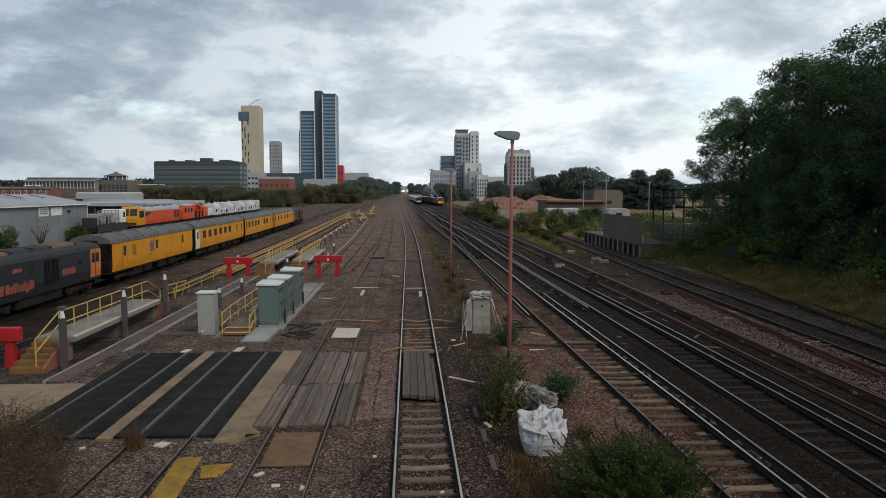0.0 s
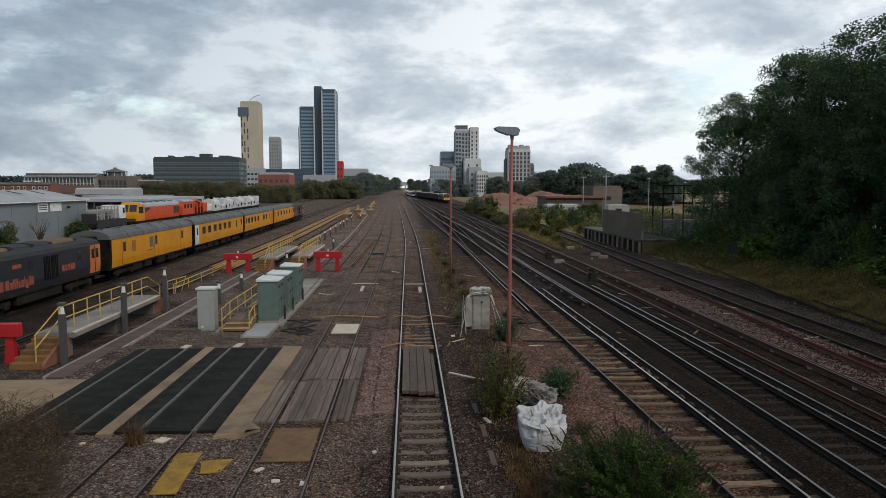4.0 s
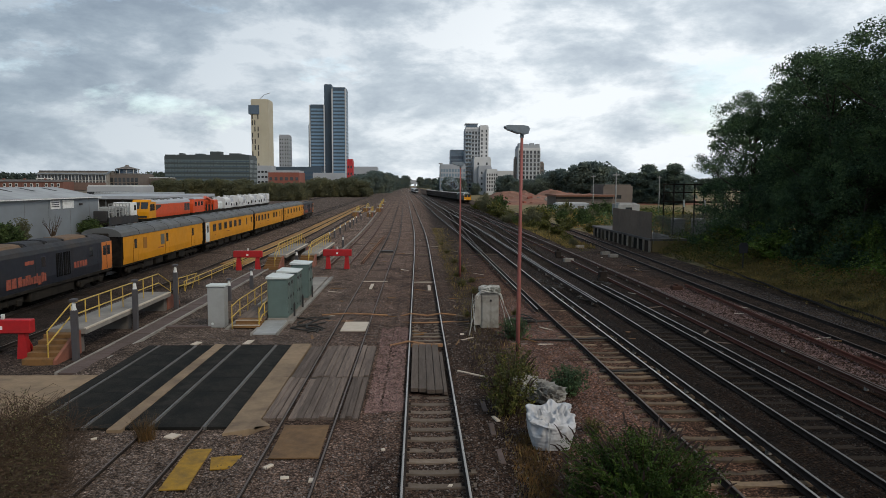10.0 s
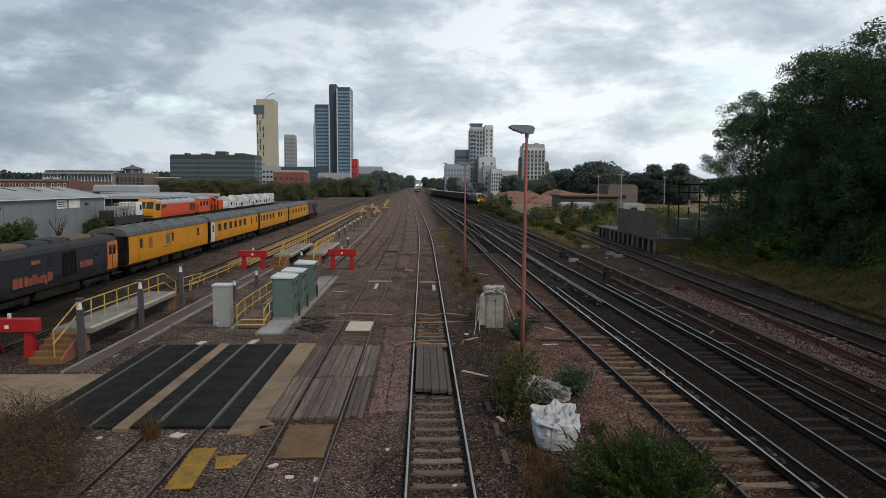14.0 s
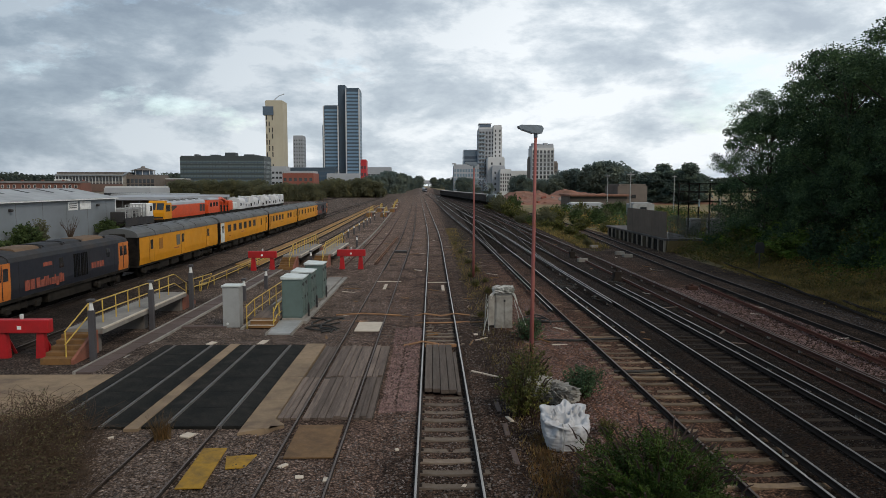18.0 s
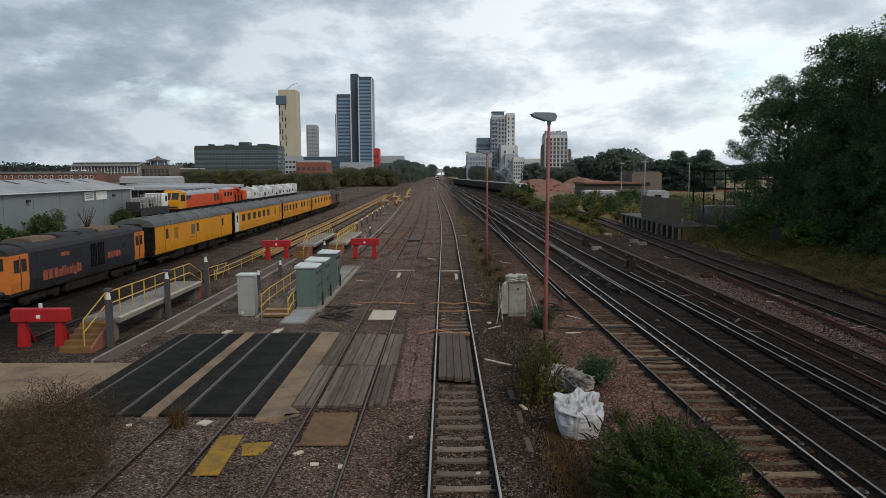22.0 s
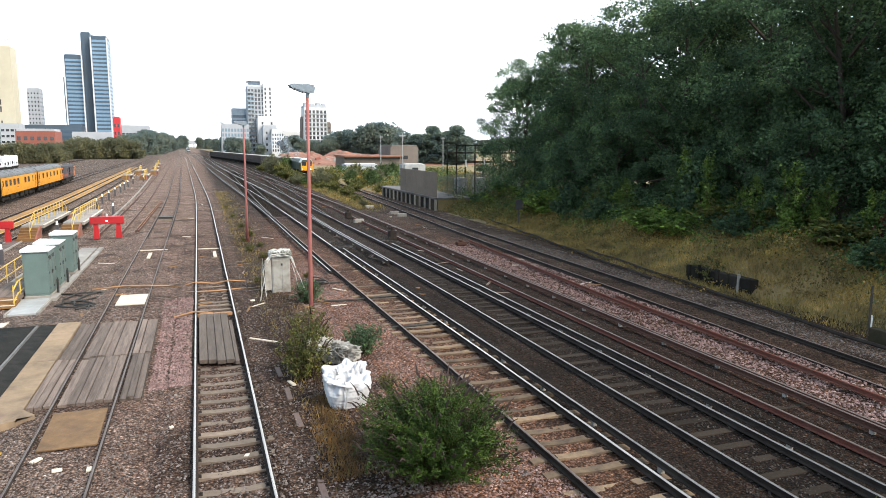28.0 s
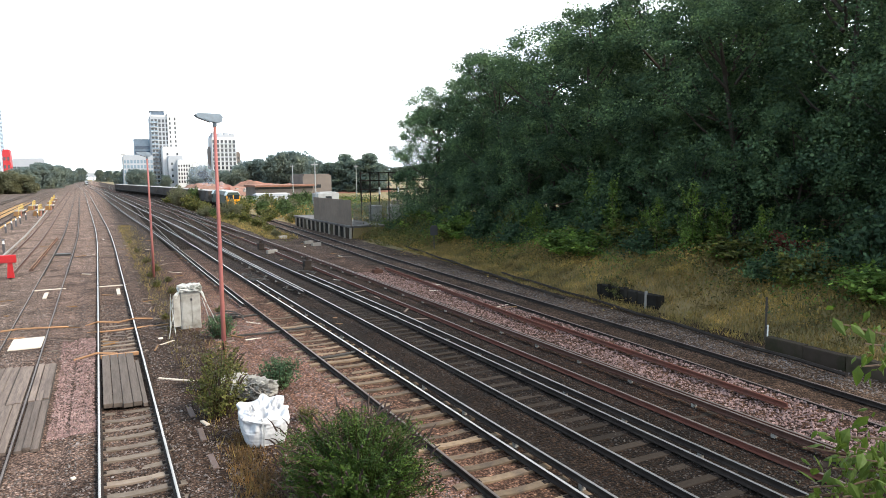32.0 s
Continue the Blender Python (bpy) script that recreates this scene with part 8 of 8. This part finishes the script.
thicket_patch(87, 16000, (-112, -52), (165, 236), 2.6, 0.45, MAT_LEAF_DULL, "dull scrub behind the far yard", 0.08, -0.12)
thicket_patch(88, 15000, (28.5, 52), (74, 112), 2.4, 0.26, MAT_LEAF_OAK, "dark scrub round the substation", 0.16, -0.1)
thicket_patch(81, 26000, (27.5, 60), (98, 185), 1.9, 0.3, MAT_LEAF_BUSH, "green scrub on the waste ground before the depot", 0.14, -0.05)
thicket_patch(89, 24000, (21.0, 58), (86, 178), 0.8, 0.3, MAT_LEAF_BANK, "dry low growth on the waste ground before the depot", 0.25, -0.3)
thicket_patch(82, 14000, (27.0, 62), (98, 185), 1.2, 0.28, MAT_LEAF_YELLOW, "yellowing scrub on the waste ground before the depot", 0.18, 0.0)
thicket_patch(83, 9000, (24.6, 31.5), (58, 72), 1.9, 0.16, MAT_LEAF_YELLOW, "yellow-green scrub beside the old platform", 0.4, -0.05)
thicket_patch(84, 7000, (27.5, 33), (60, 84), 2.8, 0.18, MAT_LEAF_BUSH, "green scrub climbing the substation fence", 0.35, 0.0)
thicket_patch(85, 9000, (16.9, 19.6), (70, 180), 0.7, 0.16, MAT_LEAF_YELLOW, "low yellow-green growth between the loop and the goods line", 0.35, -0.02)
thicket_patch(86, 3000, (2.2, 4.6), (14, 100), 0.25, 0.07, MAT_LEAF_YELLOW, "scattered low weeds beside the single line", 0.8, 0.15)


def blades(rng, n, place, h, w):
    x, y, z = place(n)
    a = rng.uniform(0, 2 * math.pi, n)
    hh = h * rng.uniform(0.5, 1.4, n)
    lean = rng.normal(size=(n, 2)) * 0.35
    p = np.stack([x, y, z], 1)
    d = np.stack([np.cos(a), np.sin(a), np.zeros(n)], 1) * w
    tip = p + np.stack([lean[:, 0] * hh, lean[:, 1] * hh, hh], 1)
    v = np.stack([p - d, p + d, tip], 1).reshape(-1, 3)
    return v, np.arange(3 * n).reshape(-1, 3)


grng = gen(55)


def on_bank(n):
    y = grng.uniform(8, 92, n)
    foot = 23.0 + np.maximum(0, y - 35) * 0.09
    x = foot + grng.uniform(0, 1, n) ** 1.1 * 10.0
    z = np.array([bank_height(a, b) + rough(a, b) if a > 25 else bank_height(a, b) for a, b in zip(x, y)]) - 0.05
    return x, y, z


v, f = blades(grng, 125000, on_bank, 0.3, 0.026)
green = np.array([noise.noise((p[0] * 0.45, p[1] * 0.45, 9)) > 0.16 for p in v[::3]])
gf = np.arange(len(v)).reshape(-1, 3)[green]
vg = v[gf.reshape(-1)]
solid("bank_grass", np_mesh("bank_grass", vg, np.arange(len(vg)).reshape(-1, 3), MAT_GREENGRASS), None, "green tussocks among the dry bank grass", "grass", kind="stuff")
vd = v[np.arange(len(v)).reshape(-1, 3)[~green].reshape(-1)]
v, f = vd, np.arange(len(vd)).reshape(-1, 3)
solid("bank_grass", np_mesh("bank_grass", v, f, MAT_GRASS), None, "long dry yellow-brown grass on the bank", "grass", kind="stuff")


def by_lines(n):
    y = grng.uniform(75, 170, n)
    x = 17.6 + grng.uniform(-1.2, 2.0, n) + (y - 75) * 0.012
    return x, y, np.full(n, -0.25)


v, f = blades(grng, 7000, by_lines, 0.4, 0.05)
solid("line_grass", np_mesh("line_grass", v, f, MAT_GREENGRASS), None, "yellow-green grass strip between the loop and the goods line", "grass", kind="stuff")


def sparse(n):
    y = 13 + 97 * grng.uniform(0, 1, n) ** 0.8
    x = 2.6 + np.abs(grng.normal(size=n)) * 0.8 * grng.choice([1, 1, -0.3], n)
    return x, y, np.full(n, -0.22)


v, f = blades(grng, 5200, sparse, 0.2, 0.014)
solid("tuft_grass", np_mesh("tuft_grass", v, f, MAT_GREENGRASS), None, "sparse dry grass between the single line and the main lines", "grass", kind="stuff")

def by_bag(n):
    y = grng.uniform(13.5, 18.5, n)
    return 2.75 + grng.normal(size=n) * 0.28 + (y - 13.5) * 0.05, y, np.full(n, -0.22)


v, f = blades(grng, 2600, by_bag, 0.14, 0.012)
solid("straw_grass", np_mesh("straw_grass", v, f, MAT_STRAW), None, "orange-brown dead grass beside the white bag", "grass", kind="stuff")
v, f = blades(grng, 260, lambda n: (-7.25 + grng.normal(size=n) * 0.1, 18.2 + grng.normal(size=n) * 0.1, np.full(n, -0.1)), 0.55, 0.01)
solid("grass_tuft", np_mesh("grass_tuft", v, f, MAT_STRAW), None, "tuft of dry orange grass at the crossing edge", "grass", kind="stuff")

# dry brushwood at the edge of the crossing
bw = Builder()
br = random.Random(9)
for i in range(1300):
    x, y = br.uniform(-11.2, -7.2), br.uniform(14.2, 19.3)
    if x > -7.9 - (y - 14.6) * 0.42 + 0.4:
        continue
    h = (0.35 + 0.36 * max(0, -8.6 - x)) * br.uniform(0.25, 1.0)
    a = br.uniform(0, 6.28)
    r = br.uniform(0.4, 1.3)
    bw.path([(x, y, -0.2), (x + 0.35 * r * math.cos(a), y + 0.35 * r * math.sin(a), h * 0.75), (x + 0.8 * r * math.cos(a + 0.5), y + 0.8 * r * math.sin(a + 0.5), h), (x + r * math.cos(a + 0.8), y + r * math.sin(a + 0.8), h * br.uniform(0.3, 0.9))], 0.009, 3, 0.003)
brush = thing("brushwood", "tangle of dry brown brushwood and dead weeds", "brushwood")
part("twig_tangle", bw, MAT_TWIG, brush, kind="stuff")
brr = gen(19)
bc = np.stack([brr.uniform(-11.2, -7.9, 14000), brr.uniform(14.2, 19.2, 14000), brr.uniform(-0.25, 1, 14000)], 1)
bc = bc[bc[:, 0] < -7.8 - (bc[:, 1] - 14.6) * 0.42]
bc[:, 2] *= 0.32 + 0.32 * np.maximum(0, -8.6 - bc[:, 0])
v, f = leaf_quads(brr, bc, 0.06, 0.4)
part("dead_leaves", np_mesh("dead_leaves", v, f, MAT_TWIG), None, brush, kind="stuff")
bc2 = bc + brr.normal(size=bc.shape) * 0.05
v, f = leaf_quads(brr, bc2[: len(bc2) // 2], 0.07, 0.3)
part("withered_leaves", np_mesh("withered_leaves", v, f, MAT_LEAF_DULL), None, brush, "withered olive leaves", kind="stuff")

# sapling close to the bridge


def pointed_leaf(L, W):
    b = Builder()
    vs = [(0, 0, 0), (W * 0.5, L * 0.35, -0.1 * L), (0, L * 0.4, -0.04 * L), (-W * 0.5, L * 0.35, -0.1 * L), (W * 0.3, L * 0.7, -0.2 * L), (0, L * 0.72, -0.14 * L), (-W * 0.3, L * 0.7, -0.2 * L), (0, L, -0.32 * L)]
    b.add(vs, [(0, 1, 2), (0, 2, 3), (1, 4, 5, 2), (2, 5, 6, 3), (4, 7, 5), (5, 7, 6)])
    return b.mesh("leaf", MAT_LEAF_NEAR)


LEAFMESH = [pointed_leaf(0.028, 0.012), pointed_leaf(0.021, 0.009), pointed_leaf(0.04, 0.019)]


sap = thing("sapling", "young sapling with pale green pointed leaves beside the bridge", "sapling", pose(2.3, 0.95, -0.2))
part("stem", Builder().path([(0, 0, 0), (0.05, 0.0, 2.4), (-0.02, 0.05, 4.6), (-0.1, 0.1, 6.3)], 0.05, 6, 0.012), MAT_BARK, sap)
srng = random.Random(31)
TWIGS = [((-0.09, 0.09, 6.25), (1.218, 0.828, 6.414), 9), ((-0.09, 0.09, 6.25), (1.243, 0.775, 6.379), 12), ((-0.09, 0.09, 6.25), (1.232, 0.776, 6.337), 10), ((-0.05, 0.06, 5.9), (1.146, 0.82, 6.185), 12), ((-0.07, 0.06, 6.0), (1.174, 0.795, 6.21), 16), ((-0.05, 0.06, 5.9), (1.196, 0.754, 6.199), 18), ((-0.07, 0.06, 6.0), (1.231, 0.715, 6.227), 16), ((-0.05, 0.06, 5.9), (1.133, 0.794, 6.12), 16), ((-0.07, 0.06, 6.0), (1.167, 0.752, 6.13), 18), ((-0.05, 0.06, 5.9), (1.203, 0.702, 6.143), 18), ((-0.09, 0.09, 6.25), (1.253, 0.724, 6.305), 9), ((-0.05, 0.06, 5.9), (1.102, 0.818, 6.095), 12), ((-0.07, 0.06, 6.0), (1.19, 0.78, 6.17), 14), ((-0.05, 0.06, 5.9), (1.16, 0.77, 6.16), 14), ((-0.05, 0.06, 5.9), (1.175, 0.725, 6.19), 18), ((-0.07, 0.06, 6.0), (1.185, 0.67, 6.155), 18), ((-0.05, 0.06, 5.9), (1.14, 0.735, 6.125), 16), ((-0.07, 0.06, 6.0), (1.215, 0.71, 6.275), 14)]
for a, b, n in TWIGS:
    a, b = Vector(a), Vector(b) - Vector((2.3, 0.95, -0.2))
    mid = a.lerp(b, 0.55) + Vector((0, 0, 0.05))
    tw_ = part("twig", Builder().path([tuple(a), tuple(mid), tuple(b)], 0.006, 4, 0.0015), MAT_TWIG, sap)
    for j in range(2 * n):
        k = 0.55 + 0.45 * j / (2 * n - 1)
        q_ = mid.lerp(b, max(k * 2 - 1, 0)) + Vector((srng.uniform(-1, 1), srng.uniform(-1, 1), srng.uniform(-1, 1))) * 0.035
        part("leaf", LEAFMESH[srng.randrange(3)], None, tw_, m=Matrix.Translation(q_) @ pose(0, 0, 0, srng.uniform(-80, 0), srng.uniform(-40, 40), srng.uniform(0, 360)))


# ---- trains on the move ----
def smoke():
    """Thin blue exhaust above the engine, in separate puffs."""
    m, nodes, links, bsdf = node_mat("exhaust_haze")
    tr = nodes.new("ShaderNodeBsdfTransparent")
    lit = nodes.new("ShaderNodeBsdfDiffuse")
    lit.inputs[0].default_value = (0.78, 0.87, 0.98, 1)
    glow = nodes.new("ShaderNodeBsdfTranslucent")
    glow.inputs[0].default_value = (0.78, 0.87, 0.98, 1)
    df = nodes.new("ShaderNodeMixShader")
    links.new(lit.outputs[0], df.inputs[1]), links.new(glow.outputs[0], df.inputs[2])
    ms = nodes.new("ShaderNodeMixShader")
    tc = nodes.new("ShaderNodeTexCoord")
    fac = add_ramp(nodes, links, add_noise(nodes, links, tc.outputs["Object"], 1.1, 3), [(0.4, (0.0, 0.0, 0.0)), (0.7, (0.09, 0.09, 0.09))])
    links.new(fac, ms.inputs[0]), links.new(tr.outputs[0], ms.inputs[1]), links.new(df.outputs[0], ms.inputs[2])
    links.new(ms.outputs[0], nodes["Material Output"].inputs[0])
    t = thing("exhaust_smoke", "thin blue exhaust smoke drifting above the diesel locomotive", "smoke")
    rng = random.Random(2)
    bm = bmesh.new()
    bmesh.ops.create_icosphere(bm, subdivisions=2, radius=1.0)
    me = bpy.data.meshes.new("puff")
    bm.to_mesh(me)
    bm.free()
    me.materials.append(m)
    for i in range(12):
        k = (i / 11) ** 0.8
        w = 0.5 + 1.5 * k
        part("puff", me, None, t, m=pose(-0.4 - 4.2 * k + rng.uniform(-1, 1) * w, 7 + 16 * k + rng.uniform(-2, 2) * w, 4.1 + 3.4 * k + rng.uniform(-0.6, 0.8) * w, rng.uniform(0, 90), rng.uniform(0, 90), 0) @ Matrix.Diagonal((w * rng.uniform(0.8, 1.4), w * rng.uniform(0.8, 1.6), w * rng.uniform(0.6, 1.1), 1)))
    return t


def loco_diesel():
    """A goods diesel 21 m long with its front at y = 0, body behind it along +y."""
    t = thing("diesel_locomotive", "green and yellow goods diesel locomotive with pale cab roof", "locomotive")
    part("frame", Builder().box(-1.3, 1.3, 0.1, 21, 0.9, 1.3, 0.03), MAT_UNDER, t)
    part("engine_body", Builder().prism([(-1.3, 1.3), (1.3, 1.3), (1.3, 3.0), (0.95, 3.7), (-0.95, 3.7), (-1.3, 3.0)], 2.6, 18.6), MAT_LOCOGREEN, t)
    part("roof_panel", Builder().box(-0.7, 0.7, 3.5, 17.5, 3.7, 3.82, 0.03), MAT_CABTOP, t)
    for y0, y1, nm in ((0.0, 2.6, "front"), (18.6, 21.0, "rear")):
        c = part("cab", Builder().prism([(-1.33, 1.1), (1.33, 1.1), (1.33, 2.9), (0.9, 3.55), (-0.9, 3.55), (-1.33, 2.9)], y0, y1), MAT_LOCOGREEN, t, "dark green cab")
        ye = y0 - 0.02 if nm == "front" else y1 - 0.005
        part("front_panel", Builder().box(-1.3, 1.3, ye, ye + 0.025, 1.12, 2.25).box(-1.3, -1.12, ye, ye + 0.025, 2.25, 2.9).box(1.12, 1.3, ye, ye + 0.025, 2.25, 2.9).box(-0.1, 0.1, ye, ye + 0.025, 2.25, 3.0), MAT_COACH, c, "yellow warning panel")
        part("cab_roof", Builder().prism([(-1.36, 2.9), (-0.92, 3.58), (0.92, 3.58), (1.36, 2.9), (1.36, 3.0), (0.95, 3.72), (-0.95, 3.72), (-1.36, 3.0)], y0 - 0.08, y1 + 0.05), MAT_CABTOP, c)
        ye = y0 - 0.03 if nm == "front" else y1 + 0.005
        for s in (-0.62, 0.62):
            part("windscreen", Builder().box(s - 0.5, s + 0.5, ye, ye + 0.025, 2.2, 3.05), MAT_WINDOW, c)
            part("headlight", Builder().tube((s * 1.45, ye - 0.02, 1.45), (s * 1.45, ye + 0.03, 1.45), 0.09, 10), MAT_HEADLIGHT if nm == "front" else MAT_RED, c)
        part("side_window", Builder().box(1.32, 1.345, y0 + 0.7, y0 + 1.5, 2.1, 2.85), MAT_WINDOW, c)
        part("side_window", Builder().box(-1.345, -1.32, y0 + 0.7, y0 + 1.5, 2.1, 2.85), MAT_WINDOW, c)
    for s in (-0.87, 0.87):
        part("buffer", Builder().tube((s, 0.1, 1.05), (s, -0.5, 1.05), 0.16, 8), MAT_BLACK, t)
    part("fuel_tank", Builder().box(-1.25, 1.25, 8, 13, 0.3, 0.95, 0.08), MAT_UNDER, t)
    bogie(t, 4.2), bogie(t, 16.8)
    return t


MAT_LOCOGREEN = worn("dark_green_body", (0.028, 0.045, 0.035), (0.04, 0.06, 0.045), 1, 0.3, 0.5, bump=0)
MAT_HEADLIGHT, hn, hlk, hb = node_mat("headlight_glow")
hb.inputs["Emission Color"].default_value, hb.inputs["Emission Strength"].default_value = (1, 0.95, 0.85, 1), 1.5
MAT_WAGON = worn("wagon_grey", (0.05, 0.045, 0.043), (0.075, 0.066, 0.06), 1, 0.3, 0.8, bump=0.1, dirt=(0.09, 0.055, 0.04), dirty=0.5)
MAT_WAGONTOP = worn("wagon_rim", (0.33, 0.31, 0.29), (0.25, 0.235, 0.22), 1, 0.3, 0.8, bump=0)
MAT_EMU = worn("white_unit_side", (0.55, 0.57, 0.6), (0.47, 0.49, 0.52), 1, 0.2, 0.4, bump=0, dirty=0.2)


def hopper():
    t = thing("goods_wagon", "dark grey bogie box wagon with a pale rim", "goods wagon", group="goods train")
    part("body", Builder().prism([(-1.25, 1.2), (1.25, 1.2), (1.36, 1.7), (1.36, 3.45), (-1.36, 3.45), (-1.36, 1.7)], 0.35, 14.0), MAT_WAGON, t)
    part("rim", Builder().box(-1.42, 1.42, 0.3, 14.05, 3.45, 3.58, 0.02), MAT_WAGONTOP, t)
    part("sole", Builder().box(-1.2, 1.2, 0, 14.35, 0.95, 1.2, 0.02), MAT_UNDER, t)
    for i in range(8):
        for s in (-1.4, 1.4):
            part("rib", Builder().box(s - 0.06, s + 0.06, 0.6 + i * 1.85, 0.75 + i * 1.85, 1.6, 3.45), MAT_WAGON, t)
    bogie(t, 2.6), bogie(t, 11.7)
    return t


def unit_car(end):
    t = thing("train_car", "white and dark-windowed passenger train car", "passenger train", group="passenger train")
    part("body", Builder().prism(body_sides(2.75, 0.9, 2.9), 0.1, 22.9), MAT_EMU, t)
    part("roof", Builder().prism(roof_section(2.75, 2.9, 3.7), 0.05, 22.95), MAT_EMU, t)
    for s in (-1, 1):
        part("window_band", Builder().box(min(s * 1.375, s * 1.39), max(s * 1.375, s * 1.39), 1.2, 21.8, 1.85, 2.65), MAT_WINDOW, t)
    part("underframe", Builder().box(-1.25, 1.25, 3, 20, 0.3, 0.9, 0.05), MAT_UNDER, t)
    bogie(t, 3.4), bogie(t, 19.4)
    if end:
        e = part("cab_end", Builder().box(-1.37, 1.37, -0.35, 0.1, 0.85, 3.4, 0.15), MAT_UNITEND, t, "dark cab end with a white lower panel")
        part("windscreen", Builder().box(-1.1, 1.1, -0.37, -0.35, 1.95, 3.0), MAT_WINDOW, e)
        part("lower_panel", Builder().box(-1.1, 1.1, -0.37, -0.35, 1.0, 1.75), MAT_EMU, e)
    return t


MAT_UNITEND = worn("unit_end_dark", (0.09, 0.1, 0.11), (0.12, 0.13, 0.14), 1, 0.3, 0.5, bump=0)


def along(line, y):
    """The pose on a line at y, facing along it."""
    dx = (line(y + 4) - line(y - 4)) / 8
    return pose(line(y), y, 0, 0, 0, -math.degrees(math.atan(dx)))


def goods_front(t):
    return 309.0 - 5.3 * t


def unit_end(t):
    return float(np.interp(t, (0, 4, 8, 12, 16, 20, 24, 28, 32), (350, 438, 512, 586, 648, 702, 748, 784, 812)))


goods_engine = loco_diesel()
engine_smoke = smoke()
first_wagon = hopper()
goods_wagons = [first_wagon] + [copy_thing(first_wagon, pose(0, 0, 0)) for _ in range(14)]
unit_cars = [unit_car(True)]
mid_car = unit_car(False)
unit_cars += [mid_car] + [copy_thing(mid_car, pose(0, 0, 0)) for _ in range(4)]


def motions():
    """The goods train draws in along the goods line, the passenger train runs away along the main line."""
    times = (0, 4, 8, 12, 16, 20, 24, 28, 32)
    walk(goods_engine, [(t, along(goods, goods_front(t))) for t in times])
    walk(engine_smoke, [(t, along(goods, goods_front(t))) for t in times])
    for i, w in enumerate(goods_wagons):
        walk(w, [(t, along(goods, goods_front(t) + 21.6 + 14.6 * i)) for t in times])
    for i, c in enumerate(unit_cars):
        walk(c, [(t, along(main_down, unit_end(t) + 23.3 * i)) for t in times])


# ---- loose stones ----
def stones(n, xr, yr, size, mat, label, zf, seed):
    rng = gen(seed)
    x = rng.uniform(*xr, n)
    y = yr[0] + (yr[1] - yr[0]) * rng.uniform(0, 1, n) ** 1.5
    keep = ~((x > -11.4) & (x < -1.6) & (y > 18.6) & (y < 29.2))
    keep &= ~((x < -11) & (y > 19.8) & (y < 24.6))
    keep &= ~((np.abs(x - 0.4) < 0.9) & (y > 22) & (y < 29))
    x, y = x[keep], y[keep]
    n = len(x)
    z = np.array([bed_z(a, b) for a, b in zip(x, y)]) + zf
    base = np.array([(1, 0, 0), (-1, 0, 0), (0, 1, 0), (0, -1, 0), (0, 0, 0.8), (0, 0, -0.8)], float)
    s = size * rng.uniform(0.6, 1.5, (n, 1, 1))
    pts = base[None] * s * rng.uniform(0.6, 1.3, (n, 6, 1)) + rng.normal(size=(n, 6, 3)) * s * 0.22
    q = rng.uniform(0, 2 * math.pi, n)
    c, sn = np.cos(q)[:, None], np.sin(q)[:, None]
    px2 = pts[:, :, 0] * c - pts[:, :, 1] * sn
    py2 = pts[:, :, 0] * sn + pts[:, :, 1] * c
    v = np.stack([px2 + x[:, None], py2 + y[:, None], pts[:, :, 2] + z[:, None]], 2).reshape(-1, 3)
    tri = np.array([(0, 2, 4), (2, 1, 4), (1, 3, 4), (3, 0, 4), (2, 0, 5), (1, 2, 5), (3, 1, 5), (0, 3, 5)])
    f = (tri[None] + (np.arange(n) * 6)[:, None, None]).reshape(-1, 3)
    return solid("loose_ballast", np_mesh("loose_ballast", v, f, mat), None, label, "stones", kind="stuff")


stones(5200, (20.6, 22.7), (9, 50), 0.034, MAT_STONE, "loose grey ballast stones between the goods line and the bank", 0.0, 66)
stones(30000, (-9.5, 6.6), (12.5, 42), 0.027, MAT_STONE, "loose grey-brown ballast stones round the near tracks", 0.0, 61)
stones(8000, (4.0, 7.0), (11, 40), 0.028, MAT_PINKSTONE, "loose pinkish ballast stones beside the main line", 0.0, 65)
stones(13000, (9.0, 16.4), (9, 40), 0.024, MAT_DARKSTONE, "loose dark ballast stones between the main lines", 0.0, 62)
stones(9000, (15.9, 18.4), (9, 46), 0.038, MAT_PINKSTONE, "fresh pinkish ballast beside the goods line", 0.02, 63)
stones(4800, (-1.68, -0.45), (20.5, 33), 0.033, MAT_PINKSTONE, "fresh pinkish ballast beside the foot crossing", 0.01, 64)
motions()
